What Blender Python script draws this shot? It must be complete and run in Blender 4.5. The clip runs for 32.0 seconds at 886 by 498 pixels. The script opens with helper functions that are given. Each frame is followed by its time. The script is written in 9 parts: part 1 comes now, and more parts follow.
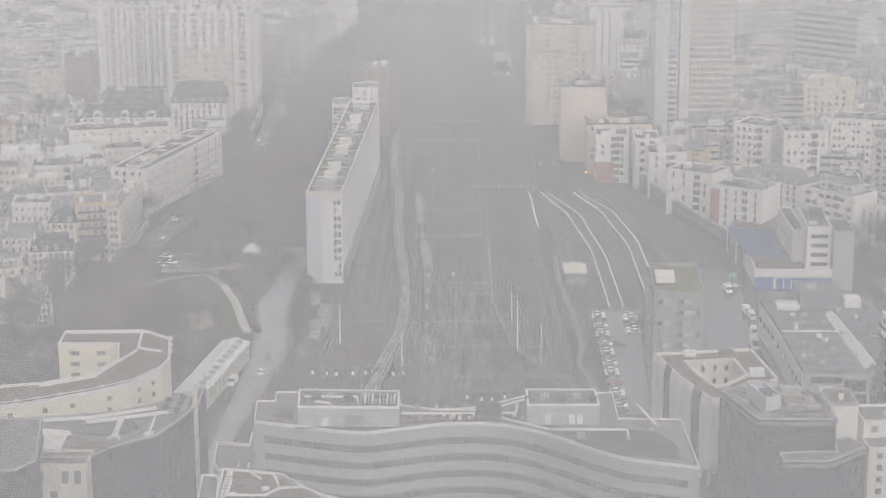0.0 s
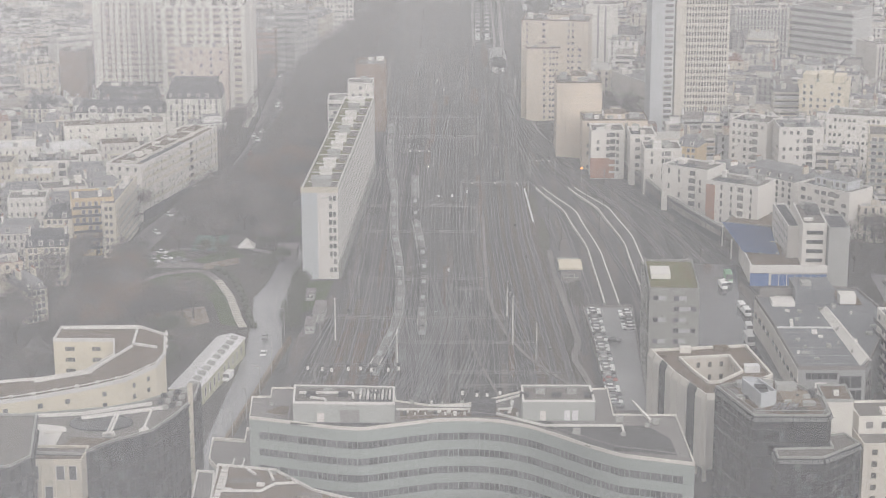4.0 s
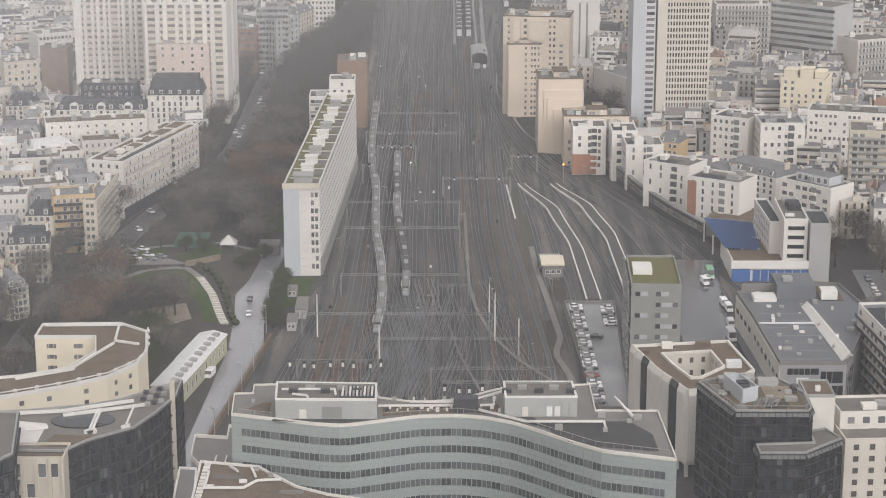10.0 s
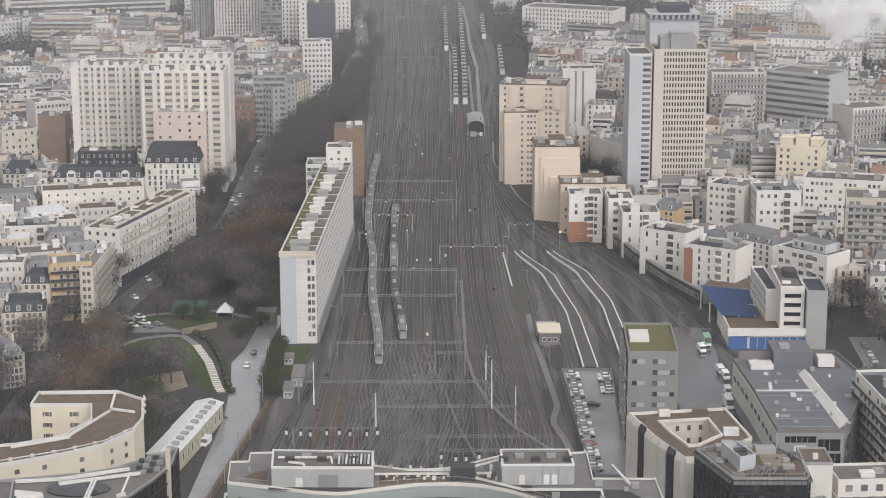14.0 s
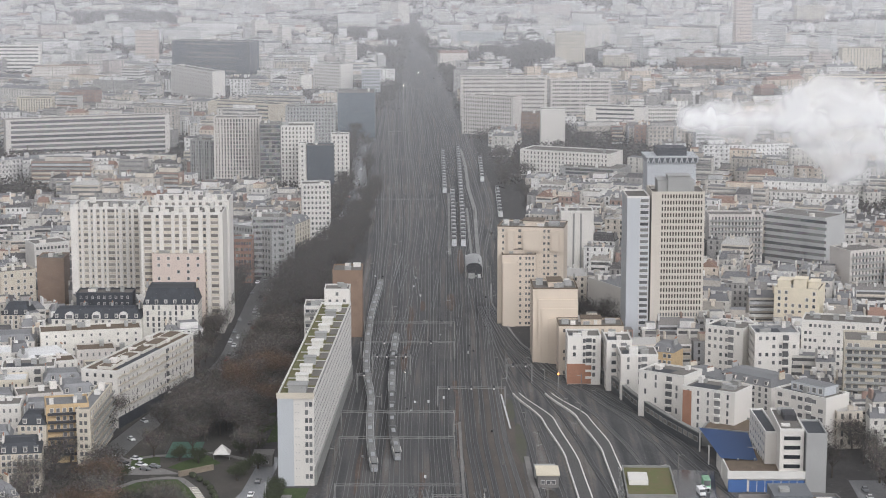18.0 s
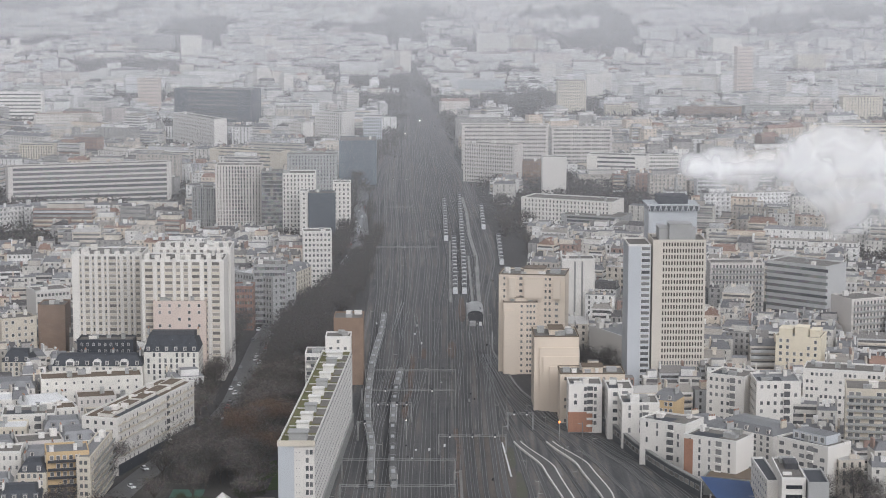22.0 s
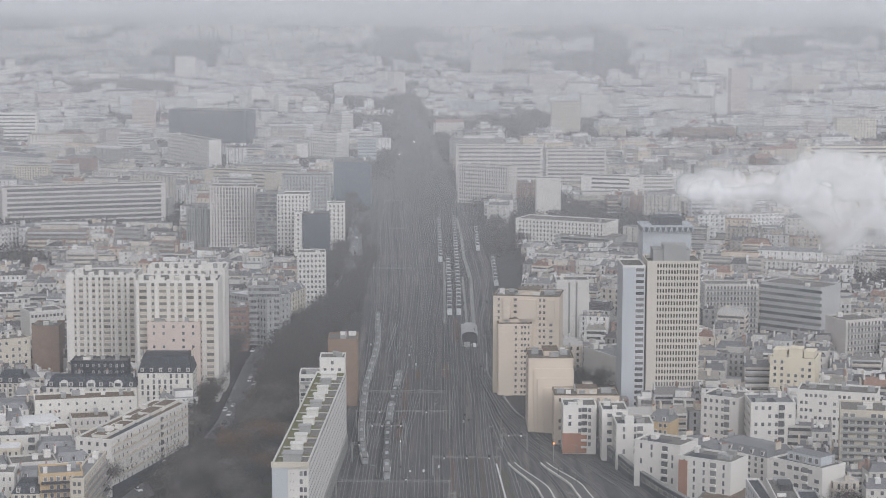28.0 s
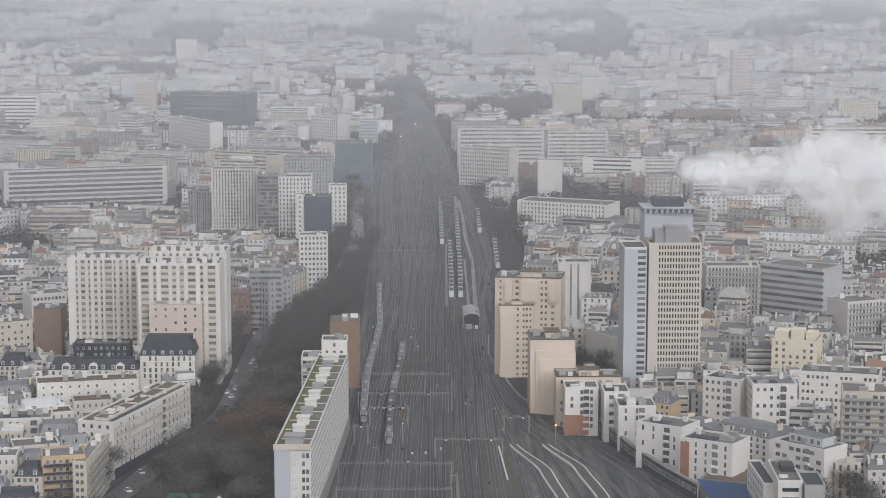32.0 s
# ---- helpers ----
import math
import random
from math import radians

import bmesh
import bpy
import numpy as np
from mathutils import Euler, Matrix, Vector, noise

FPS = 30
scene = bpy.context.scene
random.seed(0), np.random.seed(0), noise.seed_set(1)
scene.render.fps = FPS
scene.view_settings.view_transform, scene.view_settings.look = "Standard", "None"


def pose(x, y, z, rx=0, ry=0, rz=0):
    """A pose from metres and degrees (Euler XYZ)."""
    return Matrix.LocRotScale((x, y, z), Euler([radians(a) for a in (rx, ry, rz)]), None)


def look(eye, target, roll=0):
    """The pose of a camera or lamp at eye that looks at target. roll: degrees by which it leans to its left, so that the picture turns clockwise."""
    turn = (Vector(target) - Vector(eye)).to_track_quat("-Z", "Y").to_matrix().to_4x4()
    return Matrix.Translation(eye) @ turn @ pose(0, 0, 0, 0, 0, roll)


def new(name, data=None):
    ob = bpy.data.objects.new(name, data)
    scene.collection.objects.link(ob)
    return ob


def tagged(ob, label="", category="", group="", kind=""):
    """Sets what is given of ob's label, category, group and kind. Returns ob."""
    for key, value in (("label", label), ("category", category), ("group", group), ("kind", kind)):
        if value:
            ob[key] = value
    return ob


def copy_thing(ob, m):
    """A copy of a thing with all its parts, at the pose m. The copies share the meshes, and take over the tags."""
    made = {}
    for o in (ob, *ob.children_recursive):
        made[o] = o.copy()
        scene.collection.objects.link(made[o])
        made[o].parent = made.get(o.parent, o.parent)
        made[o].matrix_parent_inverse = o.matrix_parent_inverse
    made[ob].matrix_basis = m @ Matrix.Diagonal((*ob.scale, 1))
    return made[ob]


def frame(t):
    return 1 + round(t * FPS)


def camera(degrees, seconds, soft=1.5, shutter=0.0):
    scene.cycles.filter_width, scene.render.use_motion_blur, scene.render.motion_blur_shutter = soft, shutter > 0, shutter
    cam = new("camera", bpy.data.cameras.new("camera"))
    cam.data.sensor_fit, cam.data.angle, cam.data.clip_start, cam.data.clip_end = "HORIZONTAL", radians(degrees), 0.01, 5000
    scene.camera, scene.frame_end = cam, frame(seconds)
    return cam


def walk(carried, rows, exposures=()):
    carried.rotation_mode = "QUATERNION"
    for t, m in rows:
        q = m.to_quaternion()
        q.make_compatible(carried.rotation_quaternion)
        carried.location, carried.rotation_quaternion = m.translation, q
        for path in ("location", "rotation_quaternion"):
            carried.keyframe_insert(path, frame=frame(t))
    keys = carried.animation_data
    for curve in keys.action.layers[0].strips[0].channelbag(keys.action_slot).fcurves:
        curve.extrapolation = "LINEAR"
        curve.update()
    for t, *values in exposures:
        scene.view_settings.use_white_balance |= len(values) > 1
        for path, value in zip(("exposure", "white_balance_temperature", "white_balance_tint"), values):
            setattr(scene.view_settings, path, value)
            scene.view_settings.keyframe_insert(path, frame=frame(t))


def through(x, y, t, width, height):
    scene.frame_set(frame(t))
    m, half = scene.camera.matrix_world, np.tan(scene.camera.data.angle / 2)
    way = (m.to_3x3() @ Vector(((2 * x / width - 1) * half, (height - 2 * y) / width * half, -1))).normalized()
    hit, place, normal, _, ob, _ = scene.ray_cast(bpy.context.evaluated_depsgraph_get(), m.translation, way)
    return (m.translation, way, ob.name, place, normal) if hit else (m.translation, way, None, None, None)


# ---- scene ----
cam = camera(24.5, 32.0, soft=1.0)


def turned(tilt, swing, lean):
    return pose(0, 0, 200, tilt, 0, swing) @ pose(0, 0, 0, 0, 0, lean)


walk(cam, [(t, turned(a, b, c)) for t, a, b, c in (
    (0, 74.658, 0.805, -0.184), (0.5, 74.849, 0.704, -0.206), (1, 74.971, 0.632, -0.126), (1.5, 75.019, 0.598, -0.131),
    (2, 74.978, 0.612, -0.089), (2.5, 74.875, 0.655, -0.104), (3, 74.756, 0.684, -0.069), (3.5, 74.639, 0.693, -0.089),
    (5.5, 74.364, 0.545, -0.043), (6, 74.320, 0.528, -0.004), (6.5, 74.272, 0.514, -0.007), (7, 74.225, 0.516, -0.028),
    (7.5, 74.188, 0.503, -0.010), (8, 74.175, 0.468, -0.068), (8.5, 74.210, 0.411, -0.071), (9, 74.282, 0.336, -0.072),
    (9.5, 74.373, 0.242, -0.077), (10, 74.437, 0.146, -0.063), (10.5, 74.481, 0.055, -0.070), (11, 74.521, -0.042, -0.040),
    (11.5, 74.550, -0.078, -0.067), (12, 74.592, -0.080, -0.032), (12.5, 74.709, -0.047, -0.052), (13, 75.000, 0.000, -0.054),
    (13.5, 75.536, 0.032, -0.064), (14, 76.336, 0.046, -0.070), (14.5, 77.403, 0.037, -0.103), (15, 78.514, 0.013, -0.079),
    (15.5, 79.412, 0.007, -0.078), (16.2, 80.11, -0.01, -0.06), (17.5, 80.386, -0.016, -0.007), (18, 80.315, -0.008, 0.015),
    (18.5, 80.315, -0.014, 0.027), (19, 80.418, -0.037, 0.055), (19.5, 80.600, -0.059, 0.089), (20, 80.826, -0.059, 0.064),
    (20.5, 81.068, -0.049, 0.081), (21, 81.301, -0.016, 0.114), (21.5, 81.490, 0.013, 0.116), (22, 81.654, 0.029, 0.112),
    (22.5, 81.792, 0.019, 0.079), (23, 81.905, -0.001, 0.131), (23.5, 82.014, -0.054, 0.072), (24, 82.112, -0.107, 0.074),
    (24.5, 82.209, -0.131, 0.076), (25, 82.295, -0.155, 0.116), (25.5, 82.364, -0.159, 0.125), (27.5, 82.311, -0.132, 0.127),
    (28, 82.247, -0.130, 0.159), (28.5, 82.220, -0.130, 0.126), (29, 82.225, -0.153, 0.119), (29.5, 82.233, -0.180, 0.086),
    (30, 82.217, -0.182, 0.083), (30.5, 82.162, -0.175, -0.005), (31, 82.085, -0.132, 0.049), (31.5, 81.990, -0.108, 0.030),
    (32, 81.746, -0.083, 0.040),
)], exposures=((0, -0.05, 6620, 12), (2, -0.06, 6640, 12), (3, 0.0, 6650, 12), (6, 0.13, 6680, 13), (7.5, 0.16, 6660, 13), (9, 0.15, 6640, 13), (13, 0.15, 6530, 13), (18, 0.11, 6290, 12), (21, 0.03, 6230, 12), (25, -0.08, 6150, 12), (28, -0.17, 6180, 12), (32, -0.12, 6220, 12)))

# ---- world, sun ----
world = bpy.data.worlds.new("overcast")
scene.world = world
world.use_nodes = True
wn, wl = world.node_tree.nodes, world.node_tree.links
wn.clear()
sky = wn.new("ShaderNodeTexSky")
sky.sky_type, sky.sun_disc = "NISHITA", False
sky.sun_elevation, sky.sun_rotation, sky.air_density, sky.dust_density = radians(40), radians(150), 1.0, 4.0
grey = wn.new("ShaderNodeHueSaturation")
grey.inputs["Saturation"].default_value = 0.06
bg = wn.new("ShaderNodeBackground")
bg.inputs["Strength"].default_value = 0.15
wout = wn.new("ShaderNodeOutputWorld")
wl.new(sky.outputs[0], grey.inputs["Color"])
wl.new(grey.outputs[0], bg.inputs["Color"])
wl.new(bg.outputs[0], wout.inputs[0])
sun = new("sun", bpy.data.lights.new("sun", "SUN"))
sun.data.energy, sun.data.angle, sun.data.color = 0.55, radians(40), (1.0, 0.97, 0.93)
sun.matrix_world = look((0, 0, 300), (90, 160, 80))

# ---- materials ----


def material(name, color, rough=0.7, metal=0.0, vary=0.25, scale=0.4, fine=6.0, bump=0.15, per_object=0.0, second=None, spec=0.3):
    """Two scales of mottling over a base colour, with fine relief."""
    m = bpy.data.materials.new(name)
    m.use_nodes = True
    n, l = m.node_tree.nodes, m.node_tree.links
    b = n["Principled BSDF"]
    co = n.new("ShaderNodeTexCoord")
    big, small = n.new("ShaderNodeTexNoise"), n.new("ShaderNodeTexNoise")
    big.inputs["Scale"].default_value, small.inputs["Scale"].default_value = scale, fine
    big.inputs["Detail"].default_value, small.inputs["Detail"].default_value = 5, 3
    l.new(co.outputs["Object"], big.inputs["Vector"])
    l.new(co.outputs["Object"], small.inputs["Vector"])
    add = n.new("ShaderNodeMath")
    add.operation = "ADD"
    l.new(big.outputs["Fac"], add.inputs[0])
    l.new(small.outputs["Fac"], add.inputs[1])
    last = add.outputs[0]
    if per_object:
        info = n.new("ShaderNodeObjectInfo")
        mul = n.new("ShaderNodeMath")
        mul.operation = "MULTIPLY_ADD"
        mul.inputs[1].default_value = per_object
        l.new(info.outputs["Random"], mul.inputs[0])
        l.new(last, mul.inputs[2])
        last = mul.outputs[0]
    ramp = n.new("ShaderNodeMapRange")
    ramp.inputs["From Min"].default_value, ramp.inputs["From Max"].default_value = 0.7, 1.3 + per_object
    l.new(last, ramp.inputs["Value"])
    mix = n.new("ShaderNodeMix")
    mix.data_type = "RGBA"
    dark = second or tuple(c * (1 - vary) for c in color)
    mix.inputs["A"].default_value, mix.inputs["B"].default_value = (*dark, 1), (*color, 1)
    l.new(ramp.outputs[0], mix.inputs["Factor"])
    l.new(mix.outputs["Result"], b.inputs["Base Color"])
    b.inputs["Roughness"].default_value, b.inputs["Metallic"].default_value = rough, metal
    b.inputs["Specular IOR Level"].default_value = spec
    if bump:
        bp = n.new("ShaderNodeBump")
        bp.inputs["Strength"].default_value, bp.inputs["Distance"].default_value = bump, 0.05
        l.new(small.outputs["Fac"], bp.inputs["Height"])
        l.new(bp.outputs[0], b.inputs["Normal"])
    return m


WHITE = material("white_render", (0.765, 0.732, 0.682), 0.85, vary=0.26, scale=0.12, per_object=0.5)
CREAM = material("cream_stone", (0.64, 0.58, 0.48), 0.85, vary=0.3, scale=0.15, per_object=0.5)
BEIGE = material("beige_render", (0.68, 0.585, 0.48), 0.85, vary=0.16, scale=0.1)
SAND = material("sand_concrete", (0.6, 0.555, 0.49), 0.8, vary=0.15, scale=0.1)
BLUEWHITE = material("pale_blue_panel", (0.49, 0.51, 0.53), 0.6, vary=0.12, scale=0.1)
PINK = material("pink_render", (0.62, 0.52, 0.46), 0.85, vary=0.15, scale=0.15)
OCHRE = material("ochre_render", (0.58, 0.43, 0.25), 0.85, vary=0.2, scale=0.2)
YELLOWISH = material("pale_yellow_render", (0.74, 0.67, 0.53), 0.85, vary=0.18, scale=0.2)
BROWN = material("brown_brick", (0.27, 0.19, 0.14), 0.9, vary=0.25, scale=0.3)
BRICK = material("red_brick", (0.29, 0.175, 0.135), 0.9, vary=0.3, scale=0.3)
GREY = material("grey_concrete", (0.38, 0.38, 0.37), 0.85, vary=0.25, scale=0.15, per_object=0.4)
CONCRETE = material("panel_concrete", (0.27, 0.27, 0.255), 0.85, vary=0.2, scale=0.3)
SLATE = material("dark_slate", (0.05, 0.055, 0.065), 0.6, vary=0.35, scale=0.5)
ZINC = material("zinc_roof", (0.235, 0.238, 0.245), 0.5, metal=0.2, vary=0.35, scale=0.3, per_object=0.4)
GRAVEL = material("gravel_roof", (0.2, 0.187, 0.17), 0.95, vary=0.45, scale=0.25, per_object=0.5)
PALEROOF = material("pale_roof_sheet", (0.7, 0.7, 0.7), 0.6, vary=0.2)
GRASSROOF = material("green_roof", (0.10, 0.13, 0.04), 0.95, vary=0.5, scale=0.3, second=(0.16, 0.12, 0.07))
TRIM = material("white_trim", (0.72, 0.7, 0.665), 0.6, vary=0.15, scale=0.6)
DARK = material("dark_metal", (0.05, 0.05, 0.055), 0.5, vary=0.3)
GLASS = material("window_glass", (0.27, 0.265, 0.26), 0.15, vary=0.5, scale=0.5, bump=0, per_object=1.2, spec=0.6, second=(0.035, 0.04, 0.048))
DARKGLASS = material("dark_window_glass", (0.1, 0.092, 0.088), 0.2, vary=0.4, bump=0, spec=0.4)
BANDGLASS = material("ribbon_window_glass", (0.15, 0.16, 0.165), 0.12, bump=0, per_object=1.6, spec=0.6, second=(0.025, 0.027, 0.03))
ROOFBROWN = material("brown_gravel_roof", (0.17, 0.13, 0.095), 0.95, vary=0.4, scale=0.3)
GANTRY = material("weathered_portal_steel", (0.27, 0.268, 0.262), 0.6, metal=0.3, vary=0.3)
HEDGE = material("evergreen_hedge", (0.05, 0.06, 0.03), 0.95, vary=0.5, scale=0.8)
BLACKGLASS = material("black_curtain_glass", (0.022, 0.026, 0.031), 0.12, vary=0.5, scale=0.25, bump=0, spec=0.35)
ASPHALT = material("wet_asphalt", (0.27, 0.275, 0.28), 0.22, vary=0.35, scale=0.06, fine=1.5)
WETROAD = material("rain_wet_road", (0.27, 0.275, 0.285), 0.1, vary=0.3, scale=0.05, fine=1.5, spec=1.0)
CURTAINED = material("curtained_window_glass", (0.4, 0.37, 0.34), 0.25, vary=0.5, scale=0.5, bump=0, per_object=1.2, spec=0.5, second=(0.07, 0.066, 0.064))
FARGLASS = material("blue_dark_glass", (0.1, 0.113, 0.13), 0.3, vary=0.3, scale=0.1, bump=0)
BLUEGLASS = material("blue_grey_glass_wall", (0.15, 0.18, 0.205), 0.3, vary=0.3, scale=0.1, bump=0)
STEELWALL = material("pale_metal_cladding", (0.5, 0.5, 0.49), 0.6, vary=0.2, scale=0.1)
PALESLAB = material("pale_slab_wall", (0.64, 0.6, 0.56), 0.85, vary=0.2, scale=0.1)
WETYARD = material("dark_wet_yard", (0.085, 0.09, 0.1), 0.14, vary=0.4, scale=0.08, fine=1.0, spec=0.8)
COURTCREAM = material("pale_cream_panel", (0.72, 0.69, 0.63), 0.75, vary=0.22, scale=0.25)
BLACKBAR = material("black_mullion", (0.022, 0.023, 0.025), 0.5, vary=0.3, spec=0.2)
PAVE = material("pavement_concrete", (0.22, 0.21, 0.20), 0.8, vary=0.3, scale=0.2)
GROUND = material("city_ground", (0.07, 0.066, 0.064), 0.9, vary=0.45, scale=0.02, fine=0.5)


def streaked(name, cols, across=0.32, along_rails=0.006):
    """Ballast whose colour changes from track to track and slowly along them."""
    m = bpy.data.materials.new(name)
    m.use_nodes = True
    n, l = m.node_tree.nodes, m.node_tree.links
    b = n["Principled BSDF"]
    co, mp, no, fine = n.new("ShaderNodeTexCoord"), n.new("ShaderNodeMapping"), n.new("ShaderNodeTexNoise"), n.new("ShaderNodeTexNoise")
    mp.inputs["Scale"].default_value = (across, along_rails, 1)
    no.inputs["Scale"].default_value, no.inputs["Detail"].default_value = 1.0, 6
    fine.inputs["Scale"].default_value, fine.inputs["Detail"].default_value = 0.9, 6
    l.new(co.outputs["Object"], mp.inputs[0])
    l.new(mp.outputs[0], no.inputs["Vector"])
    l.new(co.outputs["Object"], fine.inputs["Vector"])
    mean = n.new("ShaderNodeMath")
    mean.operation = "MULTIPLY_ADD"
    mean.inputs[1].default_value = 0.5
    l.new(fine.outputs["Fac"], mean.inputs[0])
    l.new(no.outputs["Fac"], mean.inputs[2])
    patch = n.new("ShaderNodeTexNoise")
    patch.inputs["Scale"].default_value, patch.inputs["Detail"].default_value = 0.022, 4
    l.new(co.outputs["Object"], patch.inputs["Vector"])
    both = n.new("ShaderNodeMath")
    both.operation = "MULTIPLY_ADD"
    both.inputs[1].default_value = 0.5
    l.new(patch.outputs["Fac"], both.inputs[0])
    l.new(mean.outputs[0], both.inputs[2])
    mean = n.new("ShaderNodeMath")
    mean.operation = "SUBTRACT"
    mean.inputs[1].default_value = 0.25
    l.new(both.outputs[0], mean.inputs[0])
    ramp = n.new("ShaderNodeValToRGB")
    while len(ramp.color_ramp.elements) < len(cols):
        ramp.color_ramp.elements.new(0.5)
    for el, (p, c) in zip(ramp.color_ramp.elements, cols):
        el.position, el.color = p, (*c, 1)
    l.new(mean.outputs[0], ramp.inputs[0])
    l.new(ramp.outputs[0], b.inputs["Base Color"])
    b.inputs["Roughness"].default_value = 0.95
    bp = n.new("ShaderNodeBump")
    bp.inputs["Strength"].default_value = 0.3
    l.new(fine.outputs["Fac"], bp.inputs["Height"])
    l.new(bp.outputs[0], b.inputs["Normal"])
    return m


BALLAST = streaked("rail_ballast", ((0.5, (0.03, 0.031, 0.033)), (0.66, (0.055, 0.055, 0.056)), (0.77, (0.085, 0.084, 0.084)), (0.86, (0.115, 0.098, 0.085)), (0.97, (0.15, 0.148, 0.146))))
RUST = material("rusty_ballast", (0.16, 0.108, 0.08), 0.95, scale=0.25, fine=1.6, second=(0.045, 0.043, 0.043))
RAIL = material("rail_steel", (0.2, 0.2, 0.205), 0.4, metal=0.35, vary=0.4, scale=0.02)
SLEEPER = material("sleeper", (0.112, 0.109, 0.106), 0.9, vary=0.4, scale=0.05, per_object=1.4, second=(0.04, 0.04, 0.041))
GRASS = material("winter_grass", (0.055, 0.085, 0.022), 0.95, vary=0.45, scale=0.12, fine=3.0)
WEEDS = material("thin_trackside_weeds", (0.075, 0.082, 0.05), 0.95, vary=0.5, scale=0.12, second=(0.08, 0.074, 0.066))
EARTH = material("bare_earth", (0.085, 0.076, 0.066), 0.95, vary=0.6, scale=0.06, second=(0.036, 0.035, 0.031))
BARK = material("bark", (0.085, 0.07, 0.058), 0.95, vary=0.3)
EVERGREEN = material("evergreen_leaves", (0.062, 0.075, 0.035), 0.9, vary=0.5, scale=0.6)
BLUE = material("blue_sheet_roof", (0.07, 0.15, 0.36), 0.45, vary=0.15, scale=0.3)
ORANGE = material("orange_brick", (0.36, 0.185, 0.12), 0.85, vary=0.2, scale=0.4)
GREENGLASS = material("pale_green_glass_panel", (0.335, 0.375, 0.36), 0.3, vary=0.22, scale=0.25, bump=0, spec=0.5)
METALROOF = material("grey_membrane_roof", (0.155, 0.165, 0.178), 0.6, vary=0.2, scale=0.1)
STEEL = material("galvanised_steel", (0.42, 0.42, 0.40), 0.5, metal=0.4, vary=0.25)
LIME = material("yellow_green_panel", (0.46, 0.45, 0.32), 0.7, vary=0.2, scale=0.3)
WHITECAR = material("white_car_paint", (0.8, 0.8, 0.8), 0.3, vary=0.05, bump=0, spec=0.6)
BLACKCAR = material("black_car_paint", (0.03, 0.03, 0.035), 0.25, vary=0.1, bump=0, spec=0.6)
GREYCAR = material("grey_car_paint", (0.2, 0.21, 0.22), 0.3, vary=0.1, bump=0, spec=0.6)
REDCAR = material("red_car_paint", (0.3, 0.04, 0.03), 0.3, vary=0.1, bump=0, spec=0.6)
TYRE = material("tyre_rubber", (0.02, 0.02, 0.02), 0.9, vary=0.2)
TRAINGREY = material("train_grey_paint", (0.33, 0.34, 0.35), 0.45, vary=0.2, scale=0.3, bump=0)
TRAINROOF = material("train_roof_grey", (0.22, 0.22, 0.215), 0.7, vary=0.35, scale=0.4)
DARKROOF = material("dark_train_roof", (0.105, 0.105, 0.103), 0.7, vary=0.4, scale=0.3)
STRIPE = material("pale_grey_stripe", (0.5, 0.51, 0.5), 0.5, vary=0.2)
COACHROOF = material("pale_coach_roof", (0.52, 0.52, 0.51), 0.6, vary=0.35, scale=0.15, per_object=0.5)
TRAINWHITE = material("train_white_paint", (0.66, 0.67, 0.68), 0.4, vary=0.12, scale=0.3, bump=0)


def glowing(name, color, strength):
    m = bpy.data.materials.new(name)
    m.use_nodes = True
    b = m.node_tree.nodes["Principled BSDF"]
    b.inputs["Base Color"].default_value = (*color, 1)
    b.inputs["Emission Color"].default_value = (*color, 1)
    b.inputs["Emission Strength"].default_value = strength
    return m


def pane_glass(name, cols, rough=0.12, spec=0.5, per_object=0.0):
    """A tint that changes from piece to piece: blinds, dark rooms, painted reflections and lit rooms on panes, old and
    young twigs.
    """
    m = bpy.data.materials.new(name)
    m.use_nodes = True
    n, l = m.node_tree.nodes, m.node_tree.links
    b = n["Principled BSDF"]
    geo, ramp = n.new("ShaderNodeNewGeometry"), n.new("ShaderNodeValToRGB")
    while len(ramp.color_ramp.elements) < len(cols):
        ramp.color_ramp.elements.new(0.5)
    for el, (p, c) in zip(ramp.color_ramp.elements, cols):
        el.position, el.color = p, (*c, 1)
    no, co = n.new("ShaderNodeTexNoise"), n.new("ShaderNodeTexCoord")
    no.inputs["Scale"].default_value = 0.4
    l.new(co.outputs["Object"], no.inputs["Vector"])
    mix = n.new("ShaderNodeMix")
    mix.data_type, mix.blend_type = "RGBA", "MULTIPLY"
    mix.inputs["Factor"].default_value = 0.5
    l.new(geo.outputs["Random Per Island"], ramp.inputs[0])
    l.new(ramp.outputs[0], mix.inputs["A"])
    l.new(no.outputs["Color"], mix.inputs["B"])
    last = mix.outputs["Result"]
    if per_object:
        info, span, tone = n.new("ShaderNodeObjectInfo"), n.new("ShaderNodeMapRange"), n.new("ShaderNodeMix")
        span.inputs["To Min"].default_value, span.inputs["To Max"].default_value = 1 - per_object * 0.6, 1 + per_object
        tone.data_type, tone.blend_type, tone.clamp_result = "RGBA", "MULTIPLY", False
        tone.inputs["Factor"].default_value = 1.0
        l.new(info.outputs["Random"], span.inputs["Value"])
        l.new(last, tone.inputs["A"])
        l.new(span.outputs[0], tone.inputs["B"])
        last = tone.outputs["Result"]
    l.new(last, b.inputs["Base Color"])
    b.inputs["Roughness"].default_value, b.inputs["Specular IOR Level"].default_value = rough, spec
    return m


